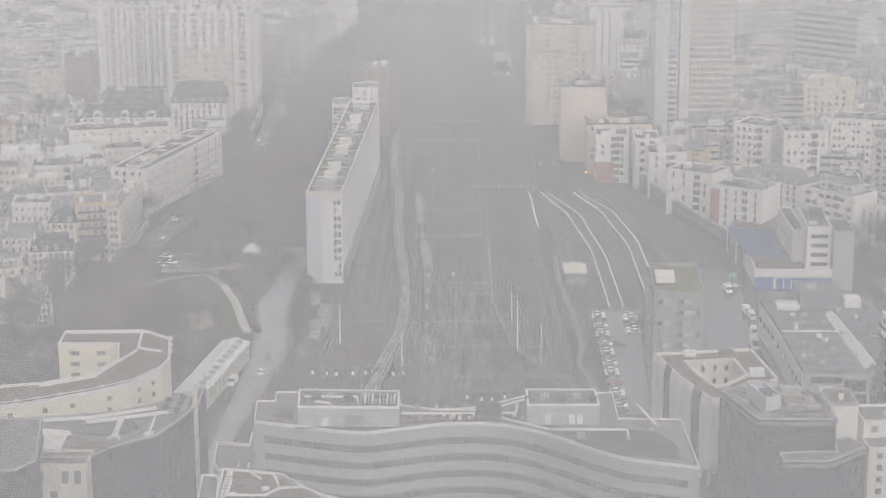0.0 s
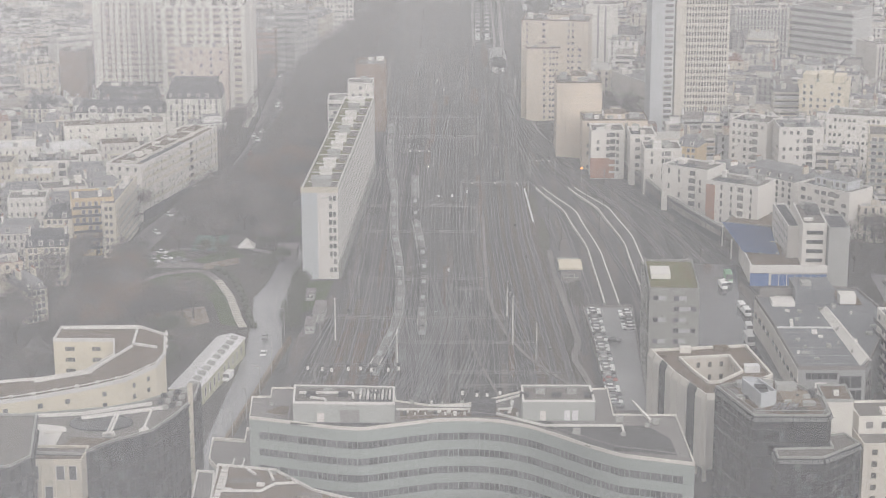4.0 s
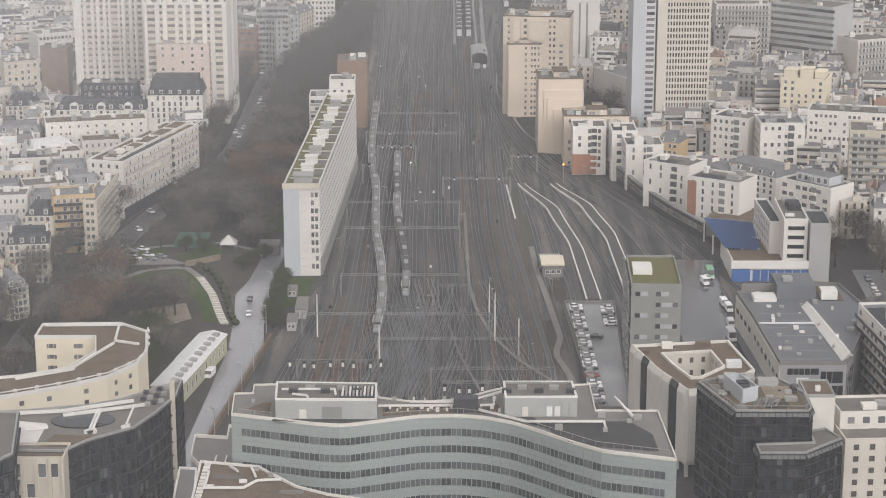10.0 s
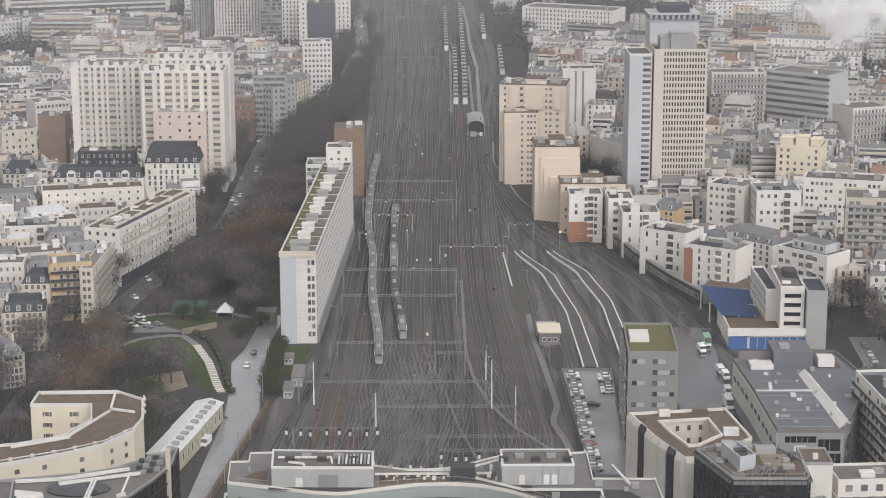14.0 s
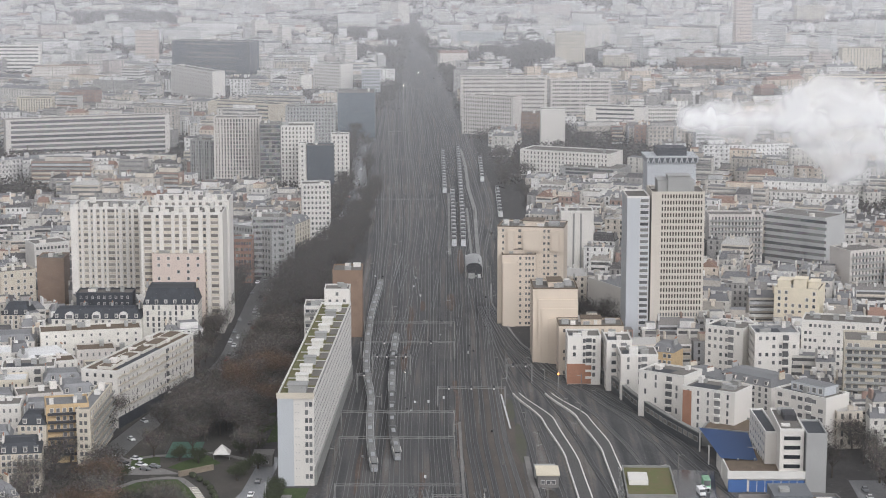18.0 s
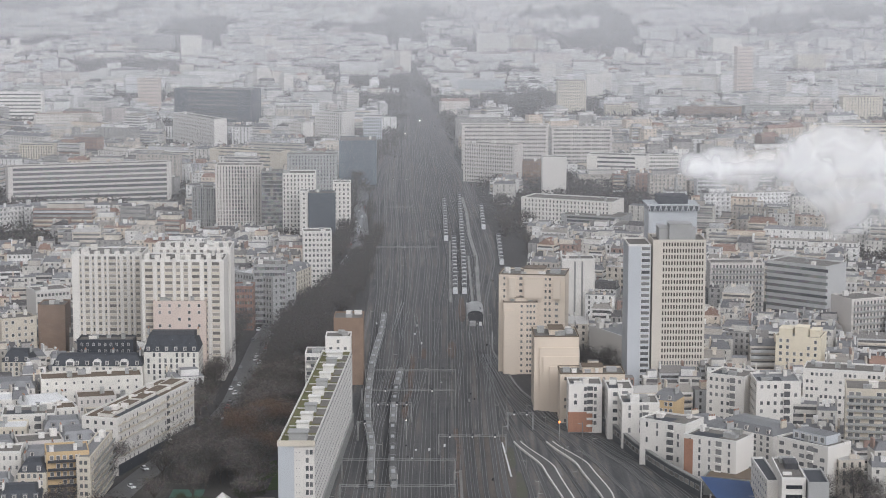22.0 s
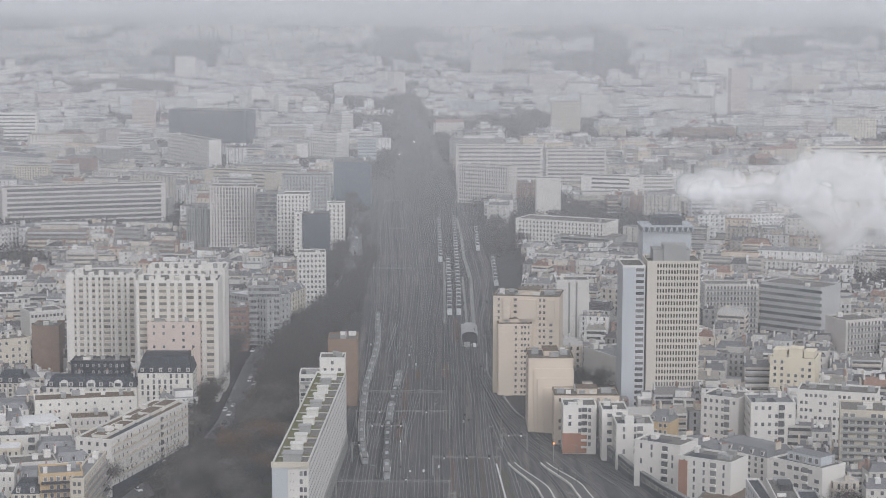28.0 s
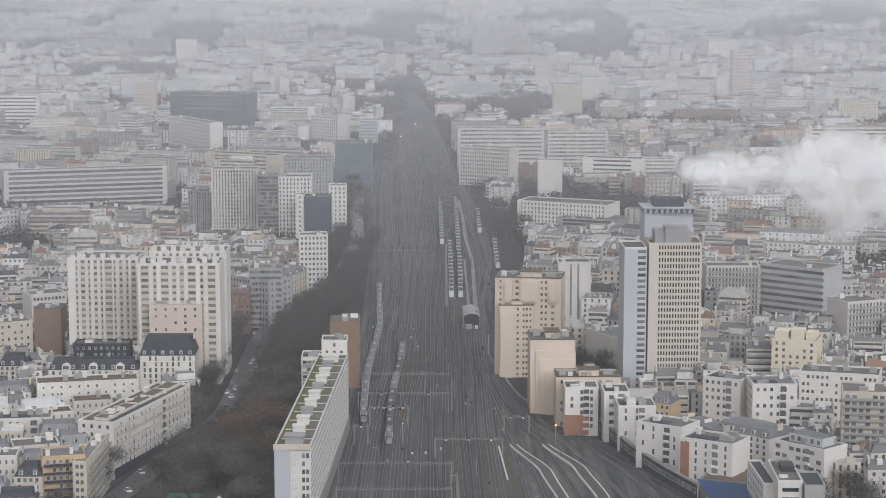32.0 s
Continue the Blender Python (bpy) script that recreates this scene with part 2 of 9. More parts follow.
TWIG = pane_glass("bare_twigs", ((0.0, (0.045, 0.04, 0.038)), (0.5, (0.1, 0.09, 0.083)), (1.0, (0.25, 0.225, 0.2))), 0.95, 0.1, 0.75)
# Flatter copy of TWIG: haze on the distant trees put into the tones
FARTWIG = pane_glass("hazed_far_twigs", ((0.0, (0.07, 0.064, 0.06)), (0.5, (0.12, 0.11, 0.102)), (1.0, (0.19, 0.175, 0.16))), 0.95, 0.1)
RUSSET = pane_glass("russet_twigs", ((0.0, (0.07, 0.045, 0.032)), (0.5, (0.17, 0.115, 0.08)), (1.0, (0.3, 0.22, 0.17))), 0.95, 0.1, 0.4)
# The palest tints paint reflections and lit rooms into the glass
OFFICEPANE = pane_glass("dark_office_panes", ((0.0, (0.012, 0.015, 0.018)), (0.6, (0.028, 0.032, 0.038)), (0.9, (0.045, 0.05, 0.058)), (0.98, (0.13, 0.14, 0.14))))
# Paler than GLASS: haze over distant windows is painted into the panes
FARPANE = pane_glass("hazed_far_panes", ((0.0, (0.1, 0.102, 0.106)), (0.6, (0.2, 0.2, 0.2)), (1.0, (0.36, 0.35, 0.34))))
PANELGREY = material("pale_grey_panel", (0.4, 0.41, 0.395), 0.7, vary=0.2, scale=0.3)
CORNICEGLASS = material("pale_cornice_glass", (0.27, 0.28, 0.275), 0.3, vary=0.4, scale=0.4, bump=0)
BITUMEN = material("dark_bitumen_roof", (0.06, 0.06, 0.06), 0.8, vary=0.35, scale=0.3)
SAND_GROUND = material("pale_park_sand", (0.3, 0.25, 0.19), 0.95, vary=0.4, scale=0.2)
LAMPORANGE = glowing("orange_lamp", (1.0, 0.3, 0.08), 3)
LAMPWHITE = glowing("white_lamp", (1.0, 0.9, 0.75), 4)

# ---- helpers of this scene ----


def box(bm, x0, y0, z0, x1, y1, z1, mi=0):
    v = [bm.verts.new(p) for p in ((x0, y0, z0), (x1, y0, z0), (x1, y1, z0), (x0, y1, z0), (x0, y0, z1), (x1, y0, z1), (x1, y1, z1), (x0, y1, z1))]
    for f in ((0, 3, 2, 1), (4, 5, 6, 7), (0, 1, 5, 4), (1, 2, 6, 5), (2, 3, 7, 6), (3, 0, 4, 7)):
        bm.faces.new([v[i] for i in f]).material_index = mi


def beam(bm, a, b, r, mi=0, r2=None):
    """A square bar from a to b."""
    a, b = Vector(a), Vector(b)
    d = (b - a).normalized()
    s = d.cross(Vector((0, 0, 1)) if abs(d.z) < 0.9 else Vector((1, 0, 0))).normalized()
    u = s.cross(d)
    r2 = r if r2 is None else r2
    lo = [bm.verts.new(a + (s * i + u * j) * r) for i, j in ((-1, -1), (1, -1), (1, 1), (-1, 1))]
    hi = [bm.verts.new(b + (s * i + u * j) * r2) for i, j in ((-1, -1), (1, -1), (1, 1), (-1, 1))]
    for i in range(4):
        bm.faces.new((lo[i], lo[(i + 1) % 4], hi[(i + 1) % 4], hi[i])).material_index = mi
    bm.faces.new(lo[::-1]).material_index = mi
    bm.faces.new(hi).material_index = mi


def mesh_of(name, bm, *mats):
    bmesh.ops.recalc_face_normals(bm, faces=bm.faces)
    me = bpy.data.meshes.new(name)
    bm.to_mesh(me)
    bm.free()
    for m in mats:
        me.materials.append(m)
    return me


def part(name, bm, mat, parent, label=""):
    mats = mat if isinstance(mat, (tuple, list)) else (mat,)
    ob = new(name, mesh_of(name, bm, *mats))
    ob.parent = parent
    return tagged(ob, label)


def put(name, me, parent, m):
    """A part on a mesh that it shares with its like."""
    ob = new(name, me)
    ob.parent = parent
    ob.matrix_basis = m
    return ob


def thing(name, label, category, m, group="", kind=""):
    ob = new(name)
    ob.matrix_basis = m
    return tagged(ob, label, category, group, kind)


def solid(name, label, category, bm, mats, m=None, group="", kind=""):
    ob = new(name, mesh_of(name, bm, *(mats if isinstance(mats, (tuple, list)) else (mats,))))
    if m is not None:
        ob.matrix_basis = m
    return tagged(ob, label, category, group, kind)


WINDOWS = {}


def window_mesh(w, h, frame_mat=None, glass=None):
    """A window: frame proud of the wall, sill, mullion, dark pane."""
    key = (round(w, 2), round(h, 2), frame_mat, glass)
    if key not in WINDOWS:
        bm = bmesh.new()
        f = min(0.14, w * 0.1)
        rings = []
        for ww, z0, z1, y in ((w / 2 + f, -f, h + f, 0.02), (w / 2 + f, -f, h + f, -0.08), (w / 2, 0, h, -0.08), (w / 2, 0, h, -0.02)):
            rings.append([bm.verts.new(p) for p in ((-ww, y, z0), (ww, y, z0), (ww, y, z1), (-ww, y, z1))])
        for r, s in zip(rings, rings[1:]):
            for i in range(4):
                bm.faces.new((r[i], r[(i + 1) % 4], s[(i + 1) % 4], s[i])).material_index = 0
        bm.faces.new(rings[-1]).material_index = 1
        WINDOWS[key] = mesh_of("window", bm, frame_mat or TRIM, glass or GLASS)
    return WINDOWS[key]


def facade(root, p0, p1, z0, fh, floors, bays, win, frame_mat=None, margin=0.8, skip=0.0):
    """Windows one by one on the wall from p0 to p1 (outside on the right of that way), in the thing's own space."""
    p0, p1 = Vector((*p0, 0)), Vector((*p1, 0))
    d = p1 - p0
    ln = d.length
    turn = math.degrees(math.atan2(d.y, d.x))
    me = window_mesh(win[0], win[1], frame_mat, DARKGLASS if frame_mat is SAND else CURTAINED if frame_mat is BEIGE else None)
    low = max(0, floors - 290 // max(1, bays))
    if low:
        facade_joined(root, p0[:2], p1[:2], z0, fh, low, bays, win, margin)
    for k in range(low, floors):
        for i in range(bays):
            if skip and random.random() < skip:
                continue
            s = margin + (ln - 2 * margin) * (i + 0.5) / bays
            q = p0 + d * (s / ln)
            put("window", me, root, pose(q.x, q.y, z0 + k * fh + (fh - win[1]) * 0.5, 0, 0, turn))


def facade_joined(root, p0, p1, z0, fh, floors, bays, win, margin=0.8):
    """The same windows joined, on walls that the camera hardly sees."""
    p0, p1 = Vector((*p0, 0)), Vector((*p1, 0))
    d = (p1 - p0)
    ln = d.length
    d.normalize()
    nrm = Vector((d.y, -d.x, 0))
    bm = bmesh.new()
    for k in range(floors):
        for i in range(bays):
            s = margin + (ln - 2 * margin) * (i + 0.5) / bays
            a = p0 + d * (s - win[0] / 2) + nrm * 0.04
            b = p0 + d * (s + win[0] / 2) + nrm * 0.04
            z = z0 + k * fh + (fh - win[1]) * 0.5
            bm.faces.new([bm.verts.new((v.x, v.y, zz)) for v, zz in ((a, z), (b, z), (b, z + win[1]), (a, z + win[1]))])
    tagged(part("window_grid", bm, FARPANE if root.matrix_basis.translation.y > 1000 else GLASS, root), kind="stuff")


def parapet(bm, pts, z, t=0.35, hgt=0.8, mi=0):
    """A low wall all along a closed outline, inside it by its thickness."""
    n = len(pts)
    area = sum(pts[i][0] * pts[(i + 1) % n][1] - pts[(i + 1) % n][0] * pts[i][1] for i in range(n))
    sign = 1 if area > 0 else -1
    outer, inner = [], []
    for i in range(n):
        p, a, b = Vector(pts[i]), Vector(pts[i - 1]), Vector(pts[(i + 1) % n])
        d1, d2 = (p - a).normalized(), (b - p).normalized()
        n1, n2 = Vector((-d1.y, d1.x)), Vector((-d2.y, d2.x))
        m = (n1 + n2) * sign
        m = m / max(0.35, m.length_squared / 2)
        outer.append(p - m * t * 0.15)
        inner.append(p + m * t)
    rings = [[bm.verts.new((*q, zz)) for q in ring] for ring, zz in ((outer, z - 0.3), (outer, z + hgt), (inner, z + hgt), (inner, z))]
    for r, s in zip(rings, rings[1:]):
        for i in range(n):
            bm.faces.new((r[i], r[(i + 1) % n], s[(i + 1) % n], s[i])).material_index = mi


def walls(bm, w, d, levels, out=0.06):
    """Four walls with a shallow course at each level, in one piece."""
    prof = [(0, 0)]
    for z in levels:
        prof += [(z - 0.16, 0), (z - 0.16, out), (z, out), (z, 0)]
    rings = []
    for z, o in prof:
        rings.append([bm.verts.new(p) for p in ((-w / 2 - o, -d / 2 - o, z), (w / 2 + o, -d / 2 - o, z), (w / 2 + o, d / 2 + o, z), (-w / 2 - o, d / 2 + o, z))])
    for r, s in zip(rings, rings[1:]):
        for i in range(4):
            bm.faces.new((r[i], r[(i + 1) % 4], s[(i + 1) % 4], s[i]))


def prism(bm, pts, z0, z1, side=0, roof=1, bottom=False):
    lo = [bm.verts.new((x, y, z0)) for x, y in pts]
    hi = [bm.verts.new((x, y, z1)) for x, y in pts]
    n = len(pts)
    for i in range(n):
        bm.faces.new((lo[i], lo[(i + 1) % n], hi[(i + 1) % n], hi[i])).material_index = side
    if roof is not None:
        bm.faces.new(hi).material_index = roof


def roof_clutter(root, w, d, z, count, rng):
    """Lift housings, vents and chimneys on a flat roof."""
    for k in range(count):
        a, b, c = rng.uniform(1.2, 3.6), rng.uniform(1.2, 3.0), rng.uniform(0.8, 2.6)
        if a > w * 0.45 or b > d * 0.45:
            continue
        x, y = rng.uniform(-w / 2 + 1 + a / 2, w / 2 - 1 - a / 2), rng.uniform(-d / 2 + 1 + b / 2, d / 2 - 1 - b / 2)
        bm = bmesh.new()
        box(bm, x - a / 2, y - b / 2, z, x + a / 2, y + b / 2, z + c)
        box(bm, x - a / 2 - 0.12, y - b / 2 - 0.12, z + c, x + a / 2 + 0.12, y + b / 2 + 0.12, z + c + 0.12)
        part(rng.choice(("roof_box", "chimney", "vent_housing")), bm, rng.choice((TRIM, WHITE, GREY, STEEL)), root)


def block(name, label, cx, cy, w, d, h, rot, wall, roof, floors, bays, win=(1.2, 1.5), mansard=0.0, balc=False, cap="", side="",
          sidew=None, bayset=(), wincols=(), brickbase=0.0, panel=False, strip=False, z0=0.0, far=False, inset=0.0, fins=0, columns=(), layers=()):
    far = far or cy > 1000
    rng = random.Random(int(abs(cx * 37 + cy * 11)))
    root = thing(name, label, "building" if "office" not in name else "office building", pose(cx, cy, z0, 0, 0, rot))
    hw = h - mansard
    fh = hw / floors
    out = [(-w / 2, -d / 2), (w / 2, -d / 2), (w / 2, d / 2), (-w / 2, d / 2)]
    bm = bmesh.new()
    levels = [hw] if mansard or far else [k * fh for k in range(2, floors, 2 if floors < 14 else 3)] + [hw]
    walls(bm, w, d, levels)
    part("wall", bm, wall, root)
    for x0, x1 in bayset:
        # bays hung from the top storeys
        bm = bmesh.new()
        box(bm, x0 - w / 2, -d / 2 - 1.5, hw - 10.4, x1 - w / 2, -d / 2 - 0.07, hw - 1.0)
        box(bm, x0 - w / 2 + 0.4, -d / 2 - 1.1, hw - 11.2, x1 - w / 2 - 0.4, -d / 2 - 0.07, hw - 10.4)
        part("hung_bay", bm, wall, root)
    for x, ww in wincols:
        me = window_mesh(ww, fh * 0.42, wall, GLASS)
        for k in range(floors):
            if not any(x0 - 0.8 < x < x1 + 0.8 for x0, x1 in bayset) or k * fh < hw - 13.5:
                put("window", me, root, pose(x - w / 2, -d / 2 - 0.07, k * fh + fh * 0.34))
    bm = bmesh.new()
    if mansard:
        i = min(2.2, mansard * 0.5)
        top = [(-w / 2 + i, -d / 2 + i), (w / 2 - i, -d / 2 + i), (w / 2 - i, d / 2 - i), (-w / 2 + i, d / 2 - i)]
        lo = [bm.verts.new((x * 1.01, y * 1.01, hw)) for x, y in out]
        hi = [bm.verts.new((x, y, h - 0.6)) for x, y in top]
        ridge = [bm.verts.new((-w / 2 + i + 1, 0, h)), bm.verts.new((w / 2 - i - 1, 0, h))]
        for k in range(4):
            bm.faces.new((lo[k], lo[(k + 1) % 4], hi[(k + 1) % 4], hi[k]))
        bm.faces.new((hi[0], hi[1], ridge[1], ridge[0]))
        bm.faces.new((hi[1], hi[2], ridge[1]))
        bm.faces.new((hi[2], hi[3], ridge[0], ridge[1]))
        bm.faces.new((hi[3], hi[0], ridge[0]))
        part("roof", bm, roof, root)
        nd = max(2, int(bays * 0.7))
        dm = dormer_mesh()
        for k in range(nd):
            put("dormer", dm, root, pose(-w / 2 + w * (k + 0.5) / nd, -d / 2 + 0.5, hw + 0.5))
        for k in range(max(2, int(w / 9))):
            bm = bmesh.new()
            x = -w / 2 + 1.2 + (w - 2.4) * k / max(1, int(w / 9) - 1) + rng.uniform(-0.4, 0.4)
            yy = rng.uniform(-1, 1.5)
            box(bm, x - 0.35, yy - 1.6, h - 1.5, x + 0.35, yy + 1.6, h + 1.3)
            for j in range(4):
                box(bm, x - 0.14, yy - 1.3 + j * 0.75, h + 1.3, x + 0.14, yy - 1.0 + j * 0.75, h + 1.9, 1)
            part("chimney", bm, (rng.choice((CREAM, WHITE, GREY)), ORANGE), root)
    else:
        prism(bm, [(x * 0.98, y * 0.98) for x, y in out], hw - 0.3, hw + 0.06, 0, 0)
        part("roof", bm, roof, root)
        bm = bmesh.new()
        parapet(bm, out, hw, 0.35, 0.7)
        part("parapet", bm, TRIM if wall in (WHITE, BLUEWHITE) else wall, root)
        if cap == "crenel":
            n = max(4, int(w / 4.5))
            for k in range(n):
                bm = bmesh.new()
                x = -w / 2 + w * (k + 0.5) / n
                box(bm, x - 1.1, -d / 2 + 0.1, hw, x + 1.1, -d / 2 + 3, hw + rng.choice((1.8, 2.6, 3.2)))
                part("roof_pier", bm, wall, root)
        elif cap == "lift":
            # one set-back top storey with a dark edge, a lift housing and a rail
            bm = bmesh.new()
            box(bm, -w * 0.14, -d * 0.2, hw, w * 0.17, d * 0.3, hw + 2.5)
            part("roof_housing", bm, wall, root)
            bm = bmesh.new()
            box(bm, -w * 0.14 - 0.4, -d * 0.2 - 0.4, hw + 2.5, w * 0.17 + 0.4, d * 0.3 + 0.4, hw + 2.75)
            part("housing_roof", bm, ROOFBROWN, root)
            bm = bmesh.new()
            box(bm, w * 0.24, -d * 0.05, hw, w * 0.4, d * 0.25, hw + 1.5)
            part("roof_box", bm, GREY, root)
            bm = bmesh.new()
            parapet(bm, [(x * 1.004, y * 1.004) for x, y in out], hw + 0.7, 0.5, 0.22)
            part("coping", bm, ROOFBROWN, root, "dark brown roof coping")
        elif cap in ("boxes", "tower"):
            for a, b, c, e, z in ((-0.3, -0.1, 0.3, 0.5, 3.4), (0.05, -0.2, 0.28, 0.4, 4.6), (0.33, 0.0, 0.22, 0.5, 3.0)):
                bm = bmesh.new()
                if cap == "tower":
                    a, c, z = a * 0.5, c * 1.5, z * 1.6
                box(bm, w * (a - c / 2), d * (b - e / 2), hw, w * (a + c / 2), d * (b + e / 2), hw + z)
                box(bm, w * (a - c / 2) - 0.2, d * (b - e / 2) - 0.2, hw + z, w * (a + c / 2) + 0.2, d * (b + e / 2) + 0.2, hw + z + 0.25)
                part("roof_housing", bm, GREY if cap == "tower" else wall, root)
        elif cap == "pavilion":
            bm = bmesh.new()
            prism(bm, [(-w * 0.3, -d * 0.25), (w * 0.35, -d * 0.25), (w * 0.35, d * 0.35), (-w * 0.3, d * 0.35)], hw, hw + 3.4, 0, 1)
            part("roof_pavilion", bm, (BLUEWHITE, ZINC), root, "pale blue-grey roof pavilion")
            facade(root, (-w * 0.3, -d * 0.25 - 0.02), (w * 0.35, -d * 0.25 - 0.02), hw + 0.3, 2.8, 1, 5, (1.6, 1.8), margin=0.3)
        if roof is not GRASSROOF and cap != "none":
            roof_clutter(root, w, d, hw + 0.05, (2 + int(w * d / 110)) if not far else 2, rng)
    if far and bays > 1:
        bays, win = int(bays * 1.5), (win[0] * 0.8, win[1] * 1.1)
    win = (min(win[0], w * 0.94), min(win[1], fh * 0.75))
    if far and bays:
        facade_joined(root, (-w / 2, -d / 2 - 0.07), (w / 2, -d / 2 - 0.07), 0, fh, floors, bays, win, margin=w * 0.03)
    elif strip:
        facade(root, (w / 2 - 4.4, -d / 2 - 0.07), (w / 2 - 0.3, -d / 2 - 0.07), 0, fh, floors, 1, (3.7, 1.5), margin=0.1)
    elif columns:
        # recessed window columns between broad white piers
        for c, cw in columns:
            bm = bmesh.new()
            box(bm, c - cw / 2 - 0.25, -d / 2 - 0.12, 1, c + cw / 2 + 0.25, -d / 2 - 0.06, hw - 0.6)
            part("window_column", bm, CREAM, root, "cream recessed window column")
            me = window_mesh(cw, fh * 0.5, wall, CURTAINED if cw > 1.3 else GLASS)
            for k in range(12 if floors == 20 else 0, floors):
                put("window", me, root, pose(c, -d / 2 - 0.12, k * fh + fh * 0.32))
        edges = [-w / 2] + [v for c, cw in columns for v in (c - cw / 2 - 0.25, c + cw / 2 + 0.25)] + [w / 2]
        for x0, x1 in zip(edges[::2], edges[1::2]):
            if x1 - x0 > 0.2:
                bm = bmesh.new()
                box(bm, x0, -d / 2 - 0.6, 0, x1, -d / 2 - 0.065, hw + rng.choice((0.2, 0.8, 1.4)))
                part("pier", bm, wall, root)
    elif bays:
        facade(root, (-w / 2 + inset, -d / 2 - 0.07), (w / 2, -d / 2 - 0.07), 0, fh, floors, bays, win, frame_mat=wall if wall in (BEIGE, SAND) else None, skip=0.0 if floors > 13 or wall is SAND else 0.3 if wall is WHITE else 0.2)
    for a, e, top in layers:
        bm = bmesh.new()
        k = 0.9 * (layers.index((a, e, top)) + 1)
        box(bm, a * w, -d / 2 - k, 0, e * w, -d / 2 - k + 0.85, top * hw)
        part("wall_layer", bm, wall, root)
    if wall is WHITE and name == "apartment_building" and 4 <= floors <= 8 and bays and not far and not mansard:
        for lx in ((0.12,) if w > 16 else (0.05,)):
            lw = 2.4
            bm = bmesh.new()
            box(bm, lx * w, -d / 2 - 0.2, 2.5, lx * w + lw, -d / 2 - 0.1, hw - 0.4)
            part("loggia", bm, GLASS, root, "dark glazed loggia column")
            for k in range(1, floors):
                bm = bmesh.new()
                box(bm, lx * w - 0.15, -d / 2 - 1.0, k * fh - 0.1, lx * w + lw + 0.15, -d / 2 - 0.05, k * fh + 0.75)
                part("balcony_slab", bm, wall, root)
        bm = bmesh.new()
        box(bm, -w * 0.42, -d * 0.42, hw + 0.07, w * 0.1, d * 0.1, hw + 0.14)
        part("roof_terrace", bm, SLATE, root, "dark roof terrace")
    for k in range(fins):
        bm = bmesh.new()
        x = -w / 2 + inset + (w - inset) * k / max(1, fins - 1)
        x = min(max(x, -w / 2 + 0.3), w / 2 - 0.3)
        box(bm, x - 0.3, -d / 2 - 0.55, 0, x + 0.3, -d / 2 - 0.07, hw + 0.4)
        part("pilaster", bm, wall, root)
    sb = max(2, int(d / 3.6))
    sw = sidew or (1.1, 1.4)
    for s, a, b in (("r", (w / 2 + 0.02, -d / 2), (w / 2 + 0.02, d / 2)), ("l", (-w / 2 - 0.02, d / 2), (-w / 2 - 0.02, -d / 2))):
        if s in side:
            facade_joined(root, a, b, 0, fh, floors, sb, sw)
    facade_joined(root, (w / 2, d / 2 + 0.02), (-w / 2, d / 2 + 0.02), 0, fh, floors, max(3, bays), (1.1, 1.4))
    if balc:
        bm = bmesh.new()
        prof = ((0, -0.14), (-1.15, -0.14), (-1.15, 0.9), (-1.08, 0.9), (-1.08, 0.03), (0, 0.03))
        ends = [[bm.verts.new((x, y, z)) for y, z in prof] for x in (-w / 2 + 0.4, w / 2 - 0.4)]
        for i in range(len(prof)):
            j = (i + 1) % len(prof)
            bm.faces.new((ends[0][i], ends[0][j], ends[1][j], ends[1][i])).material_index = 1 if i in (1, 2, 3) else 0
        bm.faces.new(ends[0])
        bm.faces.new(ends[1][::-1])
        me = mesh_of("balcony", bm, wall, DARK if wall is OCHRE or "black balconies" in label else STEEL)
        for k in range(1, floors, 1 if floors < 16 else 2):
            put("balcony", me, root, pose(0, -d / 2, k * fh))
    if brickbase:
        bm = bmesh.new()
        box(bm, -w / 2 - 0.25, -d / 2 - 0.3, 0.5, w / 2 - 4, -d / 2 - 0.1, brickbase)
        part("brick_screen", bm, ORANGE, root, "orange brick screen wall")
    if panel:
        bm = bmesh.new()
        box(bm, -w / 2 + 0.5, -d / 2 - 0.25, 3, -w / 2 + 4.2, -d / 2 - 0.09, hw - 1)
        part("stair_panel", bm, ORANGE, root, "orange clad stair panel")
    return root


DORMER = []


def dormer_mesh():
    if not DORMER:
        bm = bmesh.new()
        box(bm, -0.7, -0.4, 0, 0.7, 1.6, 1.7)
        box(bm, -0.85, -0.5, 1.7, 0.85, 1.6, 1.85, 1)
        box(bm, -0.5, -0.46, 0.2, 0.5, -0.38, 1.5, 2)
        DORMER.append(mesh_of("dormer", bm, WHITE, ZINC, GLASS))
    return DORMER[0]


def lane(stations, y):
    """Linear interpolation in a table of (y, x)."""
    for (y0, x0), (y1, x1) in zip(stations, stations[1:]):
        if y0 <= y <= y1:
            f = (y - y0) / (y1 - y0)
            f = f * f * (3 - 2 * f) * 0.35 + f * 0.65
            return x0 + (x1 - x0) * f
    return stations[0][1] if y < stations[0][0] else stations[-1][1]


